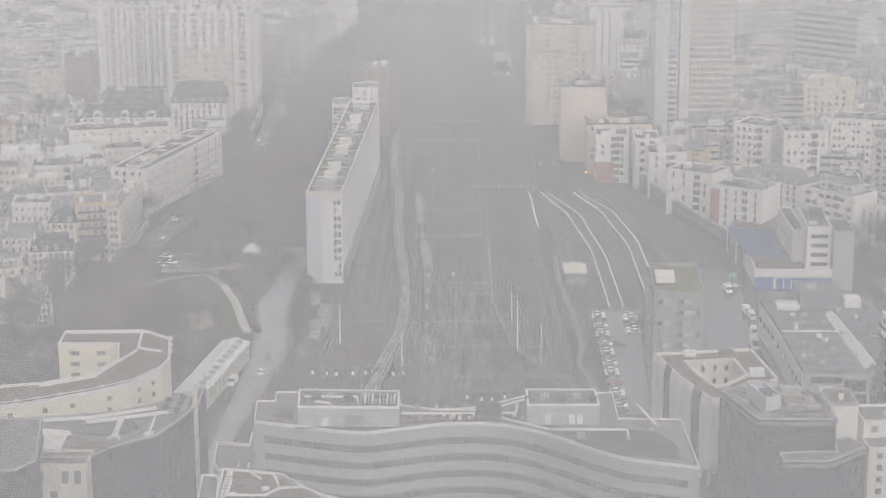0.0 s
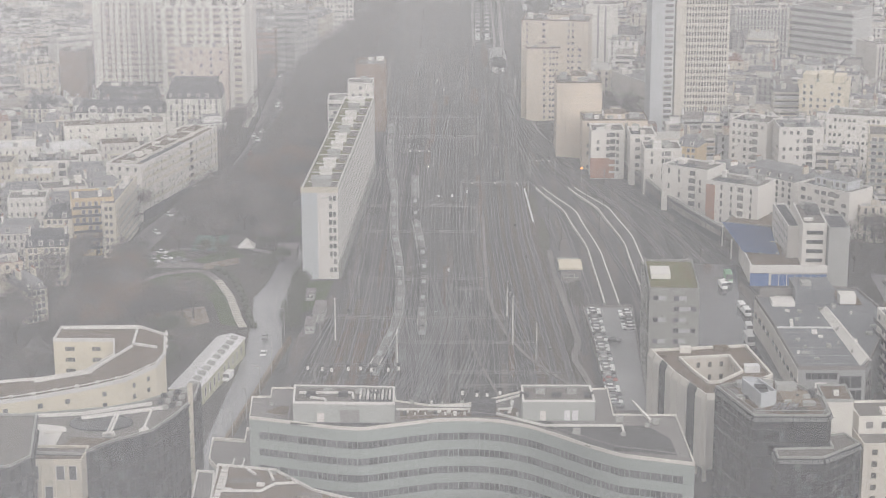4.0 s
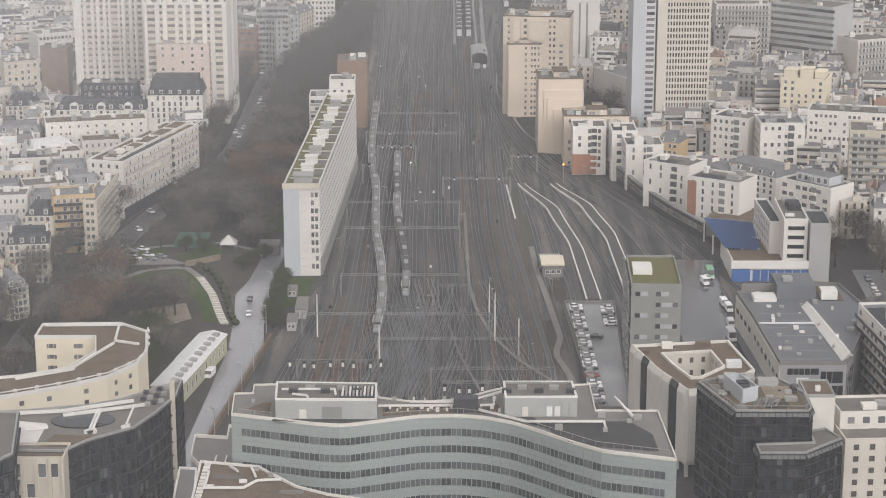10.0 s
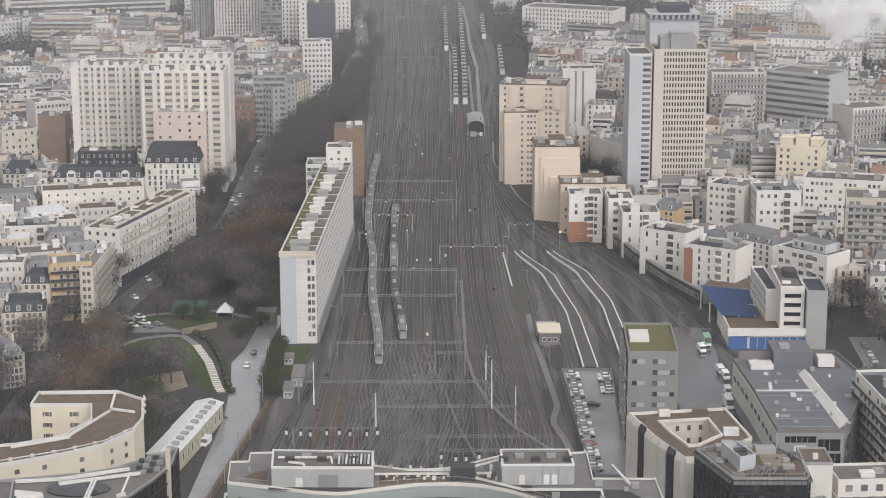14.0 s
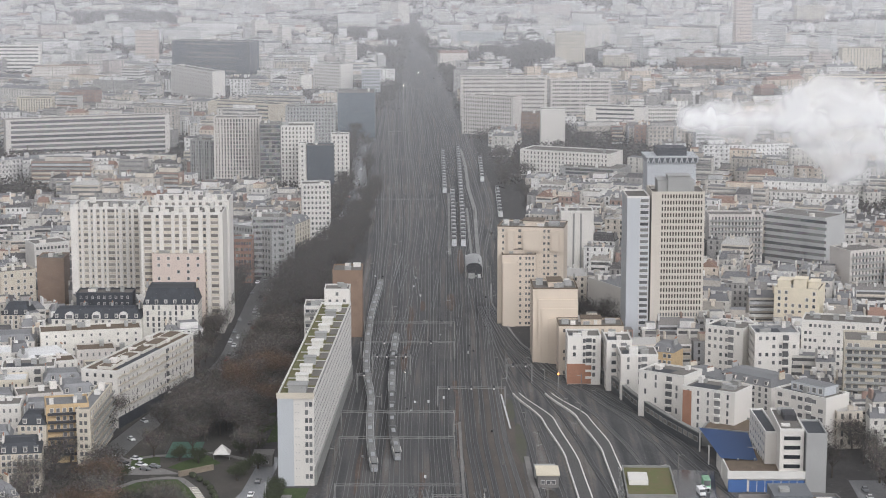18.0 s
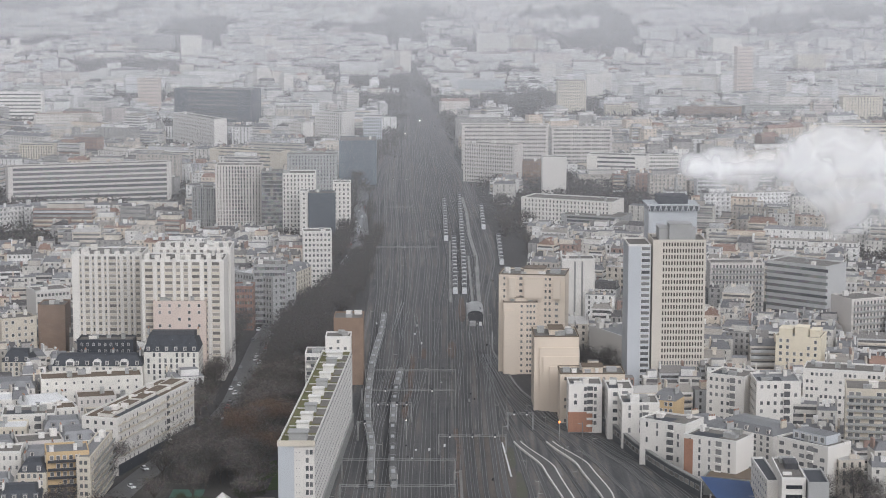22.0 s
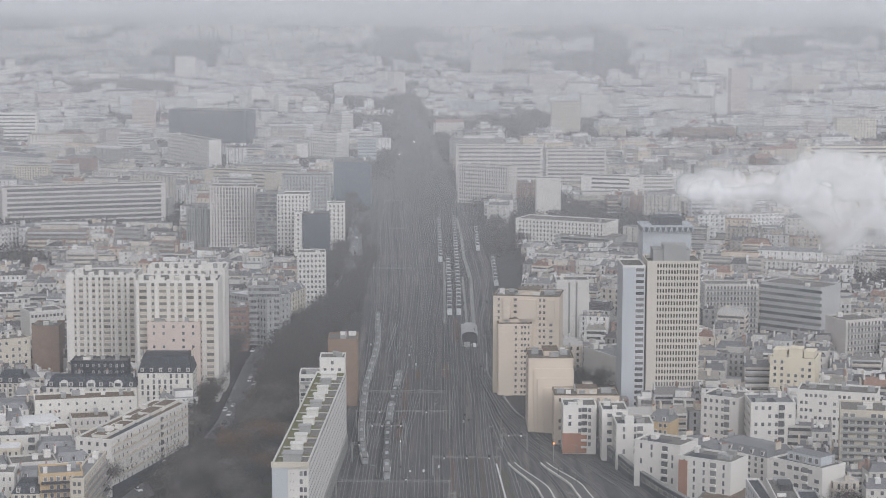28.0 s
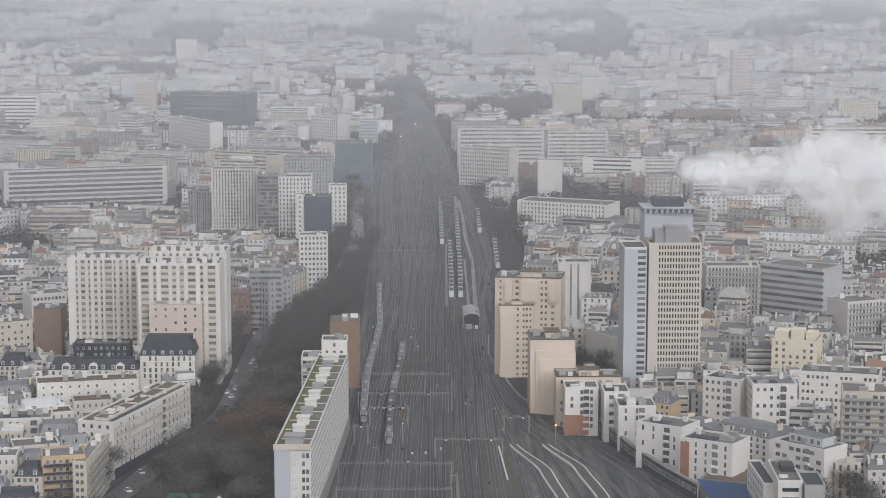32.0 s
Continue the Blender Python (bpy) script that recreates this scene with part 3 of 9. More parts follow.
def strip(bm, line, half, z, mi=0, thick=0.0):
    """A flat band along a line of (x, y), with sides down when it has thickness."""
    rows = []
    for i, p in enumerate(line):
        a, b = Vector(line[max(0, i - 1)]), Vector(line[min(len(line) - 1, i + 1)])
        d = (b - a).normalized()
        nn = Vector((-d.y, d.x)) * half
        p = Vector(p)
        rows.append([bm.verts.new((*(p + nn), z)), bm.verts.new((*(p - nn), z))] + ([bm.verts.new((*(p + nn), z - thick)), bm.verts.new((*(p - nn), z - thick))] if thick else []))
    for r, s in zip(rows, rows[1:]):
        bm.faces.new((r[0], r[1], s[1], s[0])).material_index = mi
        if thick:
            bm.faces.new((r[0], s[0], s[2], r[2])).material_index = mi
            bm.faces.new((r[1], r[3], s[3], s[1])).material_index = mi


def band(bm, left, right, z, mi=0):
    """A surface between two lines with the same count of points."""
    L = [bm.verts.new((x, y, z)) for x, y in left]
    R = [bm.verts.new((x, y, z)) for x, y in right]
    for i in range(len(L) - 1):
        bm.faces.new((L[i], R[i], R[i + 1], L[i + 1])).material_index = mi


def resample(line, n):
    """n + 1 points at even steps along a line."""
    seg = [math.dist(p, q) for p, q in zip(line, line[1:])]
    tot, out = sum(seg), []
    for k in range(n + 1):
        s, i = tot * k / n, 0
        while i < len(seg) - 1 and s > seg[i]:
            s -= seg[i]
            i += 1
        f = min(1, s / seg[i])
        out.append((line[i][0] + (line[i + 1][0] - line[i][0]) * f, line[i][1] + (line[i + 1][1] - line[i][1]) * f))
    return out


# ---- the large structure ----


def rise(y):
    """Height of the hills at the far end of the plain."""
    return max(0.0, (y - 3990) * 0.1)


bm = bmesh.new()
for i in range(16):
    for j in range(16):
        x0, y0 = -2400 + i * 300, -300 + j * 330
        bm.faces.new([bm.verts.new((x, y, rise(y))) for x, y in ((x0, y0), (x0 + 300, y0), (x0 + 300, y0 + 330), (x0, y0 + 330))])
bmesh.ops.remove_doubles(bm, verts=bm.verts, dist=0.01)
solid("ground", "dark city ground of streets and yards", "ground", bm, GROUND, kind="structure")

LEFT = ((520, -45), (562, -44), (599, -41), (659, -39), (747, -38.5), (850, -38), (983, -38.5), (1182, -41), (1417, -48), (1764, -58), (2132, -61), (2593, -67), (3027, -70))
RIGHT = ((520, 32), (577, 33), (659, 29), (747, 25), (850, 24), (983, 25), (1143, 26), (1310, 34), (1764, 22), (2014, 9), (2504, -9), (3027, -40))
LEFT2 = ((560, 34), (650, 30), (730, 29), (815, 27), (860, 25), (930, 22), (1010, 17))
RIGHT2 = ((560, 118), (660, 110), (730, 94), (770, 84), (812, 70), (860, 49), (913, 35), (950, 30), (980, 26.5), (1030, 23.5))
YS = [520 + 20 * k for k in range(126)]
bm = bmesh.new()
band(bm, [(lane(LEFT, y) - 3, y) for y in YS], [(lane(RIGHT, y) + 3, y) for y in YS], 0.06)
solid("rail_bed", "dark brown railway ballast bed", "railway", bm, BALLAST, kind="structure")
bm = bmesh.new()
band(bm, [(-62, 505), (-60, 560), (-55, 612), (-50, 640), (-44, 672)], [(-44, 505), (-43, 560), (-41, 612), (-40.5, 640), (-40, 672)], 0.05)
solid("rail_bed", "dark ballast bed beside the retaining wall", "railway", bm, BALLAST, kind="structure")
Y2 = [560 + 10 * k for k in range(46)]
bm = bmesh.new()
band(bm, [(lane(LEFT2, y) - 2, y) for y in Y2], [(lane(RIGHT2, y) + 2, y) for y in Y2], 0.1)
solid("rail_bed", "dark brown railway ballast bed of the branch line", "railway", bm, BALLAST, kind="structure")


def track(line, label="steel railway track on dark ballast", lift=0.0):
    root = thing("railway_track", label, "railway track", Matrix(), "tracks of the railway", "structure")
    for o in (-0.72, 0.72):
        bm = bmesh.new()
        off = []
        for i, p in enumerate(line):
            a, b = Vector(line[max(0, i - 1)]), Vector(line[min(len(line) - 1, i + 1)])
            d = (b - a).normalized()
            off.append((p[0] - d.y * o, p[1] + d.x * o))
        strip(bm, off, 0.07, 0.32 + lift, 0, 0.16)
        part("rail", bm, RAIL, root)
    bm = bmesh.new()
    strip(bm, line, 1.12, 0.16 + lift, 0, 0.1)
    part("sleeper_bed", bm, SLEEPER, root)
    return root


TRACKS = 18
for k in range(TRACKS):
    u = (k + 0.5) / TRACKS
    track([(lane(LEFT, y) * (1 - u) + lane(RIGHT, y) * u + 0.7 * math.sin(y / 140 + k * 1.7), y) for y in [524 + 18 * j for j in range(138)]])
for o in (-4.5, -9.0, -13.5):
    track([(-43 + o * (1 - j / 11) ** 0.8 - 0.5 + 2.5 * (j / 11), 512 + 13 * j) for j in range(11)])
for k in range(8):
    u = (0.06, 0.15, 0.36, 0.50, 0.62, 0.80, 0.88, 0.96)[k]
    track([(lane(LEFT2, y) * (1 - u) + lane(RIGHT2, y) * u, y) for y in [600 + 10 * j for j in range(41)]], lift=0.011 * (k + 1))
# crossovers in the station throat and further out, each between neighbouring tracks
slips = bmesh.new()
for k in range(234):
    r = random.Random(400 + k)
    far_out = k >= 215
    y0 = r.uniform(540, 640) if not far_out else r.uniform(830, 1060)
    ln = r.uniform(30, 46) if not far_out else r.uniform(85, 130)
    i = r.randrange(4, 10) if k < 170 else r.randrange(1, 17)
    u0, u1 = (i + 0.5) / TRACKS, (i + 0.5 + r.choice((-1, 1)) * 1) / TRACKS
    for o in (-0.72, 0.72):
        line = []
        for j in range(5):
            f = j / 4
            y = y0 + ln * f
            u = u0 + (u1 - u0) * f
            line.append((lane(LEFT, y) * (1 - u) + lane(RIGHT, y) * u + o + 0.7 * math.sin(y / 140 + i * 1.7), y))
        strip(slips, line, 0.055, 0.33 + 0.0035 * (k % 40), 0, 0.1)
solid("crossover_rails", "wet steel crossover rails between neighbouring tracks", "railway track", slips, material("wet_rail_steel", (0.2, 0.205, 0.21), 0.3, metal=0.4, vary=0.4, scale=0.1), kind="stuff")

PALEBALLAST = material("fresh_grey_ballast", (0.118, 0.116, 0.114), 0.95, vary=0.6, scale=0.06, fine=2.0)
for u, y0, y1, half in ((0.12, 930, 1010, 1.6), (0.3, 860, 990, 1.2), (0.33, 930, 985, 2.2), (0.55, 870, 1000, 1.5), (0.62, 880, 960, 2.0), (0.69, 890, 1040, 1.3), (0.45, 1000, 1200, 1.0), (0.2, 1050, 1300, 1.0), (0.8, 930, 1080, 1.6), (0.9, 1000, 1140, 1.4), (0.6, 1500, 2000, 1.6), (0.75, 1800, 2300, 2.0), (0.25, 560, 700, 0.7), (0.64, 590, 660, 1.2)):
    bm = bmesh.new()
    strip(bm, [(lane(LEFT, y) * (1 - u) + lane(RIGHT, y) * u + 0.5 * math.sin(y / 13), y) for y in [y0 + (y1 - y0) * j / 24 for j in range(25)]], half, 0.17 + 0.02 * u, 0, 0.1)
    solid("ballast_strip", "pale grey strip of fresh ballast between tracks", "ground", bm, PALEBALLAST, kind="structure")

for u, y0, y1, half in ((0.03, 528, 640, 1.1), (0.115, 530, 625, 1.5), (0.2, 526, 650, 1.2), (0.27, 560, 640, 0.8), (0.47, 620, 700, 0.9), (0.86, 540, 600, 1.4), (0.7, 700, 840, 0.9), (0.36, 900, 1000, 1.0)):
    bm = bmesh.new()
    strip(bm, [(lane(LEFT, y) * (1 - u) + lane(RIGHT, y) * u + 0.5 * math.sin(y / 9), y) for y in [y0 + (y1 - y0) * j / 20 for j in range(21)]], half, 0.195 + 0.02 * u, 0, 0.1)
    solid("ballast_strip", "rusty brown strip of ballast between tracks", "ground", bm, RUST, kind="structure")
# earthy brown ballast between the cable trough and the branch line
BROWNBALLAST = material("earthy_brown_ballast", (0.125, 0.104, 0.086), 0.95, vary=0.5, scale=0.05, fine=1.4, second=(0.06, 0.055, 0.05))
bm = bmesh.new()
band(bm, [(29, 577), (20.8, 594), (14.3, 617), (10.2, 641), (8, 670), (7.6, 700), (7.2, 770), (10, 830)], [(34, 577), (34, 594), (32, 617), (30.5, 641), (29.5, 670), (29, 700), (28, 770), (25, 830)], 0.115)
solid("ballast_field", "earthy brown ballast between the tracks", "ground", bm, BROWNBALLAST, kind="structure")
bm = bmesh.new()
band(bm, [(-44, 528), (-41, 600), (-39.5, 660)], [(-27, 528), (-29, 600), (-33, 660)], 0.12)
solid("ballast_field", "earthy brown ballast beside the retaining wall", "ground", bm, BROWNBALLAST, kind="structure")
PLATFORM = material("platform_asphalt", (0.09, 0.088, 0.085), 0.6, vary=0.3, scale=0.1)


def curve_platform(edge_a, edge_b):
    root = thing("railway_platform", "long grey curved station platform with white edges", "platform", Matrix(), "curved platforms", "structure")

    def fine(pts):
        out = []
        for k in range(41):
            y = pts[0][1] + (pts[-1][1] - pts[0][1]) * k / 40
            out.append((lane([(b, a) for a, b in sorted(pts, key=lambda q: q[1])], y), y))
        return out
    A, C = fine(edge_a), fine(edge_b)
    bm = bmesh.new()
    band(bm, A, C, 0.9)
    part("deck", bm, PLATFORM, root)
    for e in (A, C):
        bm = bmesh.new()
        strip(bm, e, 0.24, 0.95, 0, 0.9)
        part("edge", bm, TRIM, root, "white painted platform edge")


curve_platform([(28.8, 815.7), (38.9, 773.7), (44.7, 719.7), (46.4, 652.4)], [(31.4, 815.7), (43.4, 773.7), (49.3, 712.0), (51.1, 652.4)])
curve_platform([(42.1, 815.6), (52.5, 778.1), (58.7, 727.5), (60.0, 660.0)], [(44.6, 815.6), (56.9, 778.1), (62.5, 735.5), (65.0, 660.0)])

# roads
bm = bmesh.new()
band(bm, [(-72, 440), (-71.5, 517), (-68.4, 600), (-69.5, 634), (-72, 660), (-69, 676), (-66, 720)], [(-66, 440), (-66.5, 517), (-57.5, 599), (-59.6, 634), (-60.8, 652), (-61, 676), (-58.5, 720)], 0.12)
solid("road", "wet grey asphalt road beside the tracks", "road", bm, WETROAD, kind="structure")
bm = bmesh.new()
AVENUEROAD = material("dark_avenue_asphalt", (0.12, 0.118, 0.116), 0.4, vary=0.4, scale=0.08)
AVENUE = ((600, -134), (659, -130.4), (701, -126), (727, -119), (782, -114.7), (810, -105), (850, -94.1), (923, -93.3), (990, -94.1), (1053, -94.4), (1083, -92.9), (1110, -90.8), (1140, -84.2), (1161, -79.2), (1212, -72.4), (1244, -66.5), (1313, -60), (1389, -57), (1600, -66), (1900, -72))
strip(bm, [(sum(lane(AVENUE, 600 + 20 * k + o) for o in (-40, -20, 0, 20, 40)) / 5, 600 + 20 * k) for k in range(66)], 5.2, 0.14)
solid("road", "asphalt avenue between rows of bare trees", "road", bm, AVENUEROAD, kind="structure")
bm = bmesh.new()
strip(bm, resample([(-61.5, 1300), (-61, 1334), (-62.6, 1414), (-63.6, 1488), (-64.3, 1643), (-60, 1730)], 24), 3.6, 0.2)
solid("road", "wet grey avenue beside the tracks further out", "road", bm, ASPHALT, kind="structure")
bm = bmesh.new()
strip(bm, resample([(51.7, 1474), (49.9, 1521), (50.4, 1607), (49.6, 1703)], 14), 3.4, 0.2)
solid("road", "wet grey street beyond the sidings", "road", bm, ASPHALT, kind="structure")
bm = bmesh.new()
strip(bm, resample([(88, 702), (83.5, 660), (82, 620), (83, 580), (82, 520)], 16), 8.5, 0.42, 0, 0.4)
solid("road", "wet asphalt service road beside the depot", "road", bm, WETYARD, kind="structure")
bm = bmesh.new()
strip(bm, [(148, 690), (146, 640), (140, 560)], 6, 0.16)
solid("road", "dark street with parked cars", "road", bm, ASPHALT, kind="structure")

# park
bm = bmesh.new()
strip(bm, [(-92, 570), (-94, 690), (-96, 800)], 27, 0.05)
solid("park_ground", "dark leaf-strewn park ground", "ground", bm, EARTH, kind="structure")
for pts in (((-115.0, 673.9), (-107.9, 687.8), (-92.9, 691.3), (-84.2, 675.2), (-76.7, 642.4), (-73.8, 627.9), (-79.5, 630.7), (-85.1, 655.1), (-93.7, 669.8), (-105.3, 669.8)), ((-86, 722.7), (-93.3, 715), (-98.3, 706), (-88.2, 698.5), (-80, 712)), ((-73.3, 743), (-64.3, 764), (-66, 786), (-72.4, 782)), ((-66, 740), (-59.5, 742), (-58, 800), (-64, 798)), ((-58, 640), (-48, 650), (-46, 680), (-56, 680)), ((-112, 706), (-101, 706), (-103, 720), (-113, 722))):
    bm = bmesh.new()
    bm.faces.new([bm.verts.new((x, y, 0.2)) for x, y in pts])
    solid("lawn", "patchy green winter lawn in the park", "grass", bm, GRASS, kind="structure")

for pts in (((-112.8, 668.5), (-104.3, 669.4), (-99.4, 658.5), (-105.5, 652.0)), ((-101.3, 642.4), (-87.4, 650.6), (-83.4, 633.1), (-89.8, 625.9))):
    bm = bmesh.new()
    bm.faces.new([bm.verts.new((x, y, 0.23)) for x, y in pts])
    solid("sand_patch", "pale sandy ground of the park playground", "ground", bm, SAND_GROUND, kind="structure")
bm = bmesh.new()
bm.faces.new([bm.verts.new((x, y, 0.17)) for x, y in ((-119, 722), (-100.1, 705), (-92, 697.5), (-115.2, 696.5))])
solid("plaza", "wet grey plaza between the avenue and the park", "pavement", bm, PAVE, kind="structure")
bm = bmesh.new()
strip(bm, [(-93.0, 694.8), (-87, 699.5), (-81.8, 704.0)], 0.4, 2.0, 0, 2.0)
solid("garden_wall", "ochre stone garden wall in the park", "wall", bm, SAND_GROUND)
# cream-brown hedges and shrubs along the garden path
for k, (x, y) in enumerate(resample(((-68.6, 628), (-70.4, 634), (-75.2, 660), (-81, 683), (-88, 695)), 12)):
    bm = bmesh.new()
    bmesh.ops.create_icosphere(bm, subdivisions=2, radius=1.0)
    for v in bm.verts:
        v.co *= 1 + 0.25 * noise.noise(v.co * 2.2 + Vector((k * 3.1, 0, 0)))
    bm.transform(Matrix.Diagonal((1.3, 2.4, 1.0, 1)))
    solid("shrub", "clipped dark evergreen shrub beside the garden path", "shrub", bm, HEDGE, pose(x, y, 0.7, 0, 0, 15), "shrubs along the garden path")

# ---- buildings of the foreground ----


def outline_building(name, label, pts, h, wall, roof, z0=0.0, par=0.8, trim=None, thick=0.35):
    root = thing(name, label, "office building" if "office" in name else "building", pose(0, 0, z0))
    bm = bmesh.new()
    prism(bm, pts, 0, h, 0, None)
    part("wall", bm, wall, root)
    bm = bmesh.new()
    v = [bm.verts.new((x, y, h - 0.05)) for x, y in pts]
    bm.faces.new(v)
    part("roof", bm, roof, root)
    bm = bmesh.new()
    parapet(bm, pts, h, thick, par)
    part("parapet", bm, trim or wall, root)
    return root


# slab beside the tracks
SLAB = ((-56.9, 683.5), (-44.5, 683.5), (-38.8, 846), (-51.2, 846))
slab = outline_building("apartment_building", "long white apartment slab beside the tracks with planted roof", SLAB, 32, WHITE, GRASSROOF, trim=TRIM)
bm = bmesh.new()
box(bm, -56.9, 683.1, 0, -51.4, 683.46, 31.2)
part("end_wall", bm, BLUEWHITE, slab, "blank blue-grey end wall")
bm = bmesh.new()
box(bm, -57.2, 683.0, 31.2, -44.2, 683.48, 33.2)
part("cornice", bm, CREAM, slab)
for k in range(10):
    for j, x in enumerate((-46.9, -45.5)):
        if (k, j) not in ((1, 0), (8, 1)):
            put("window", window_mesh(1.05, 1.7), slab, pose(x, 683.42, 2.6 + k * 2.85))
    put("window", window_mesh(0.3, 0.3), slab, pose(-50.6, 683.42, 3.2 + k * 2.85))
    put("window", window_mesh(0.3, 0.3), slab, pose(-49.6, 683.42, 3.2 + k * 2.85))
sd = Vector((5.7, 162.5, 0)).normalized()
for k in range(9):
    bm = bmesh.new()
    a, c = Vector((-44.5, 683.5, 0)), Vector((-38.8, 846, 0))
    off = Vector((sd.y, -sd.x, 0)) * 0.1
    z0, z1 = 5.9 + k * 2.85, 5.9 + k * 2.85 + 2.5
    v = [bm.verts.new(p + Vector((0, 0, z))) for z in (z0, z1) for p in (a, c, c + off, a + off)]
    for f in ((4, 5, 6, 7), (0, 1, 2, 3), (2, 3, 7, 6), (0, 3, 7, 4), (1, 2, 6, 5)):
        bm.faces.new([v[i] for i in f])
    part("balcony_band", bm, TRIM, slab, "white balcony parapet band")
turn = math.degrees(math.atan2(sd.y, sd.x))
facade_joined(slab, (-44.44, 683.5), (-38.74, 846), 7.0, 2.85, 9, 44, (2.6, 1.2), margin=0.5)
# Plinth whose dark tone also stands for the shadow at the slab's foot
bm = bmesh.new()
box(bm, 0, 0, 0, 160, 0.8, 6)
pl = part("plinth", bm, CONCRETE, slab, "concrete ground storey, dark also for the trees and shadow along it")
pl.matrix_basis = pose(-43.7, 684.5, 0, 0, 0, turn)
for k in range(11):
    q = Vector((-50.2, 691, 32)) + sd * (k * 14.2)
    bm = bmesh.new()
    big = 1.5 if k in (0, 10) else 1.0
    box(bm, -2.2 * big, -1.8 * big, 0, 2.0 * big, 1.8 * big, 2.7)
    box(bm, -2.5 * big, -2.1 * big, 2.7, 2.3 * big, 2.1 * big, 2.95)
    part("stair_house", bm, TRIM if k % 3 else GREY, slab, "white rooftop stair house").matrix_basis = pose(q.x, q.y, q.z - 0.04, 0, 0, turn - 90)
    bm = bmesh.new()
    box(bm, -5.6, -0.15, 0, 5.6, 0.15, 0.35)
    part("roof_kerb", bm, TRIM, slab).matrix_basis = pose(q.x + 0.3, q.y + 4.5, 31.95, 0, 0, turn - 90)
    bm = bmesh.new()
    box(bm, 2.3, -5.5, 0, 5.8, 5.5, 0.1)
    part("gravel_field", bm, GRAVEL, slab).matrix_basis = pose(q.x, q.y, 31.97, 0, 0, turn - 90)

# front building with a waving glass facade
WAVE = ((-46.0, 407.7), (-36, 404.5), (-28, 401.8), (-21.7, 400.8), (-14, 403.6), (-6, 406.4), (1.9, 406.9), (8, 405.6), (13.7, 402.4), (20, 396.5), (24.9, 391.5), (31.4, 386.1), (45.7, 381.4))


PTS = resample(WAVE, 46)
FRONT = tuple(PTS) + ((44.7, 409.5), (31.5, 409.7), (31.3, 426.5), (11.9, 424), (9.3, 422.3), (4.3, 418.3), (0, 416.2), (-4, 415.5), (-8.1, 415.4), (-15.1, 418), (-16, 426), (-38, 426.5), (-42.9, 426.2), (-42.7, 420.7), (-46.7, 420.4))
front = outline_building("office_building", "office building with a waving pale green glass facade", FRONT, 50, GREENGLASS, PAVE, par=0.4, trim=COURTCREAM, thick=0.2)
pw = math.dist(PTS[10], PTS[11])
bw = bmesh.new()
for x0, x1 in ((-pw / 2 + 0.05, -0.05), (0.05, pw / 2 - 0.05)):
    bw.faces.new([bw.verts.new(p) for p in ((x0, -0.03, 0.06), (x1, -0.03, 0.06), (x1, -0.03, 1.6), (x0, -0.03, 1.6))]).material_index = 1
for x in (-pw / 2 + 0.02, -0.03, pw / 2 - 0.08):
    box(bw, x, -0.1, 0, x + 0.06, 0.02, 1.64)
wm = mesh_of("window", bw, GREENGLASS, BANDGLASS)
pm = bmesh.new()
for z0, z1 in ((0, 0.98), (1.02, 2.05)):
    box(pm, -pw / 2 + 0.025, -0.16, z0, pw / 2 - 0.025, 0, z1)
box(pm, -pw / 2, -0.1, 0, pw / 2, 0, 2.05)
pmesh = mesh_of("panel", pm, GREENGLASS)
for k in range(6):
    for (x0, y0), (x1, y1) in zip(PTS[:-1], PTS[1:]):
        tr = math.degrees(math.atan2(y1 - y0, x1 - x0))
        m = pose((x0 + x1) / 2, (y0 + y1) / 2 - 0.06, 45.55 - k * 3.75, 0, 0, tr)
        if k < 5 and PTS[0] != (x0, y0) and PTS[-1] != (x1, y1):
            put("window", wm, front, m)
        put("panel", pmesh, front, m @ pose(0, 0.02, 1.65 if k else 1.75, 0, 0, 0))
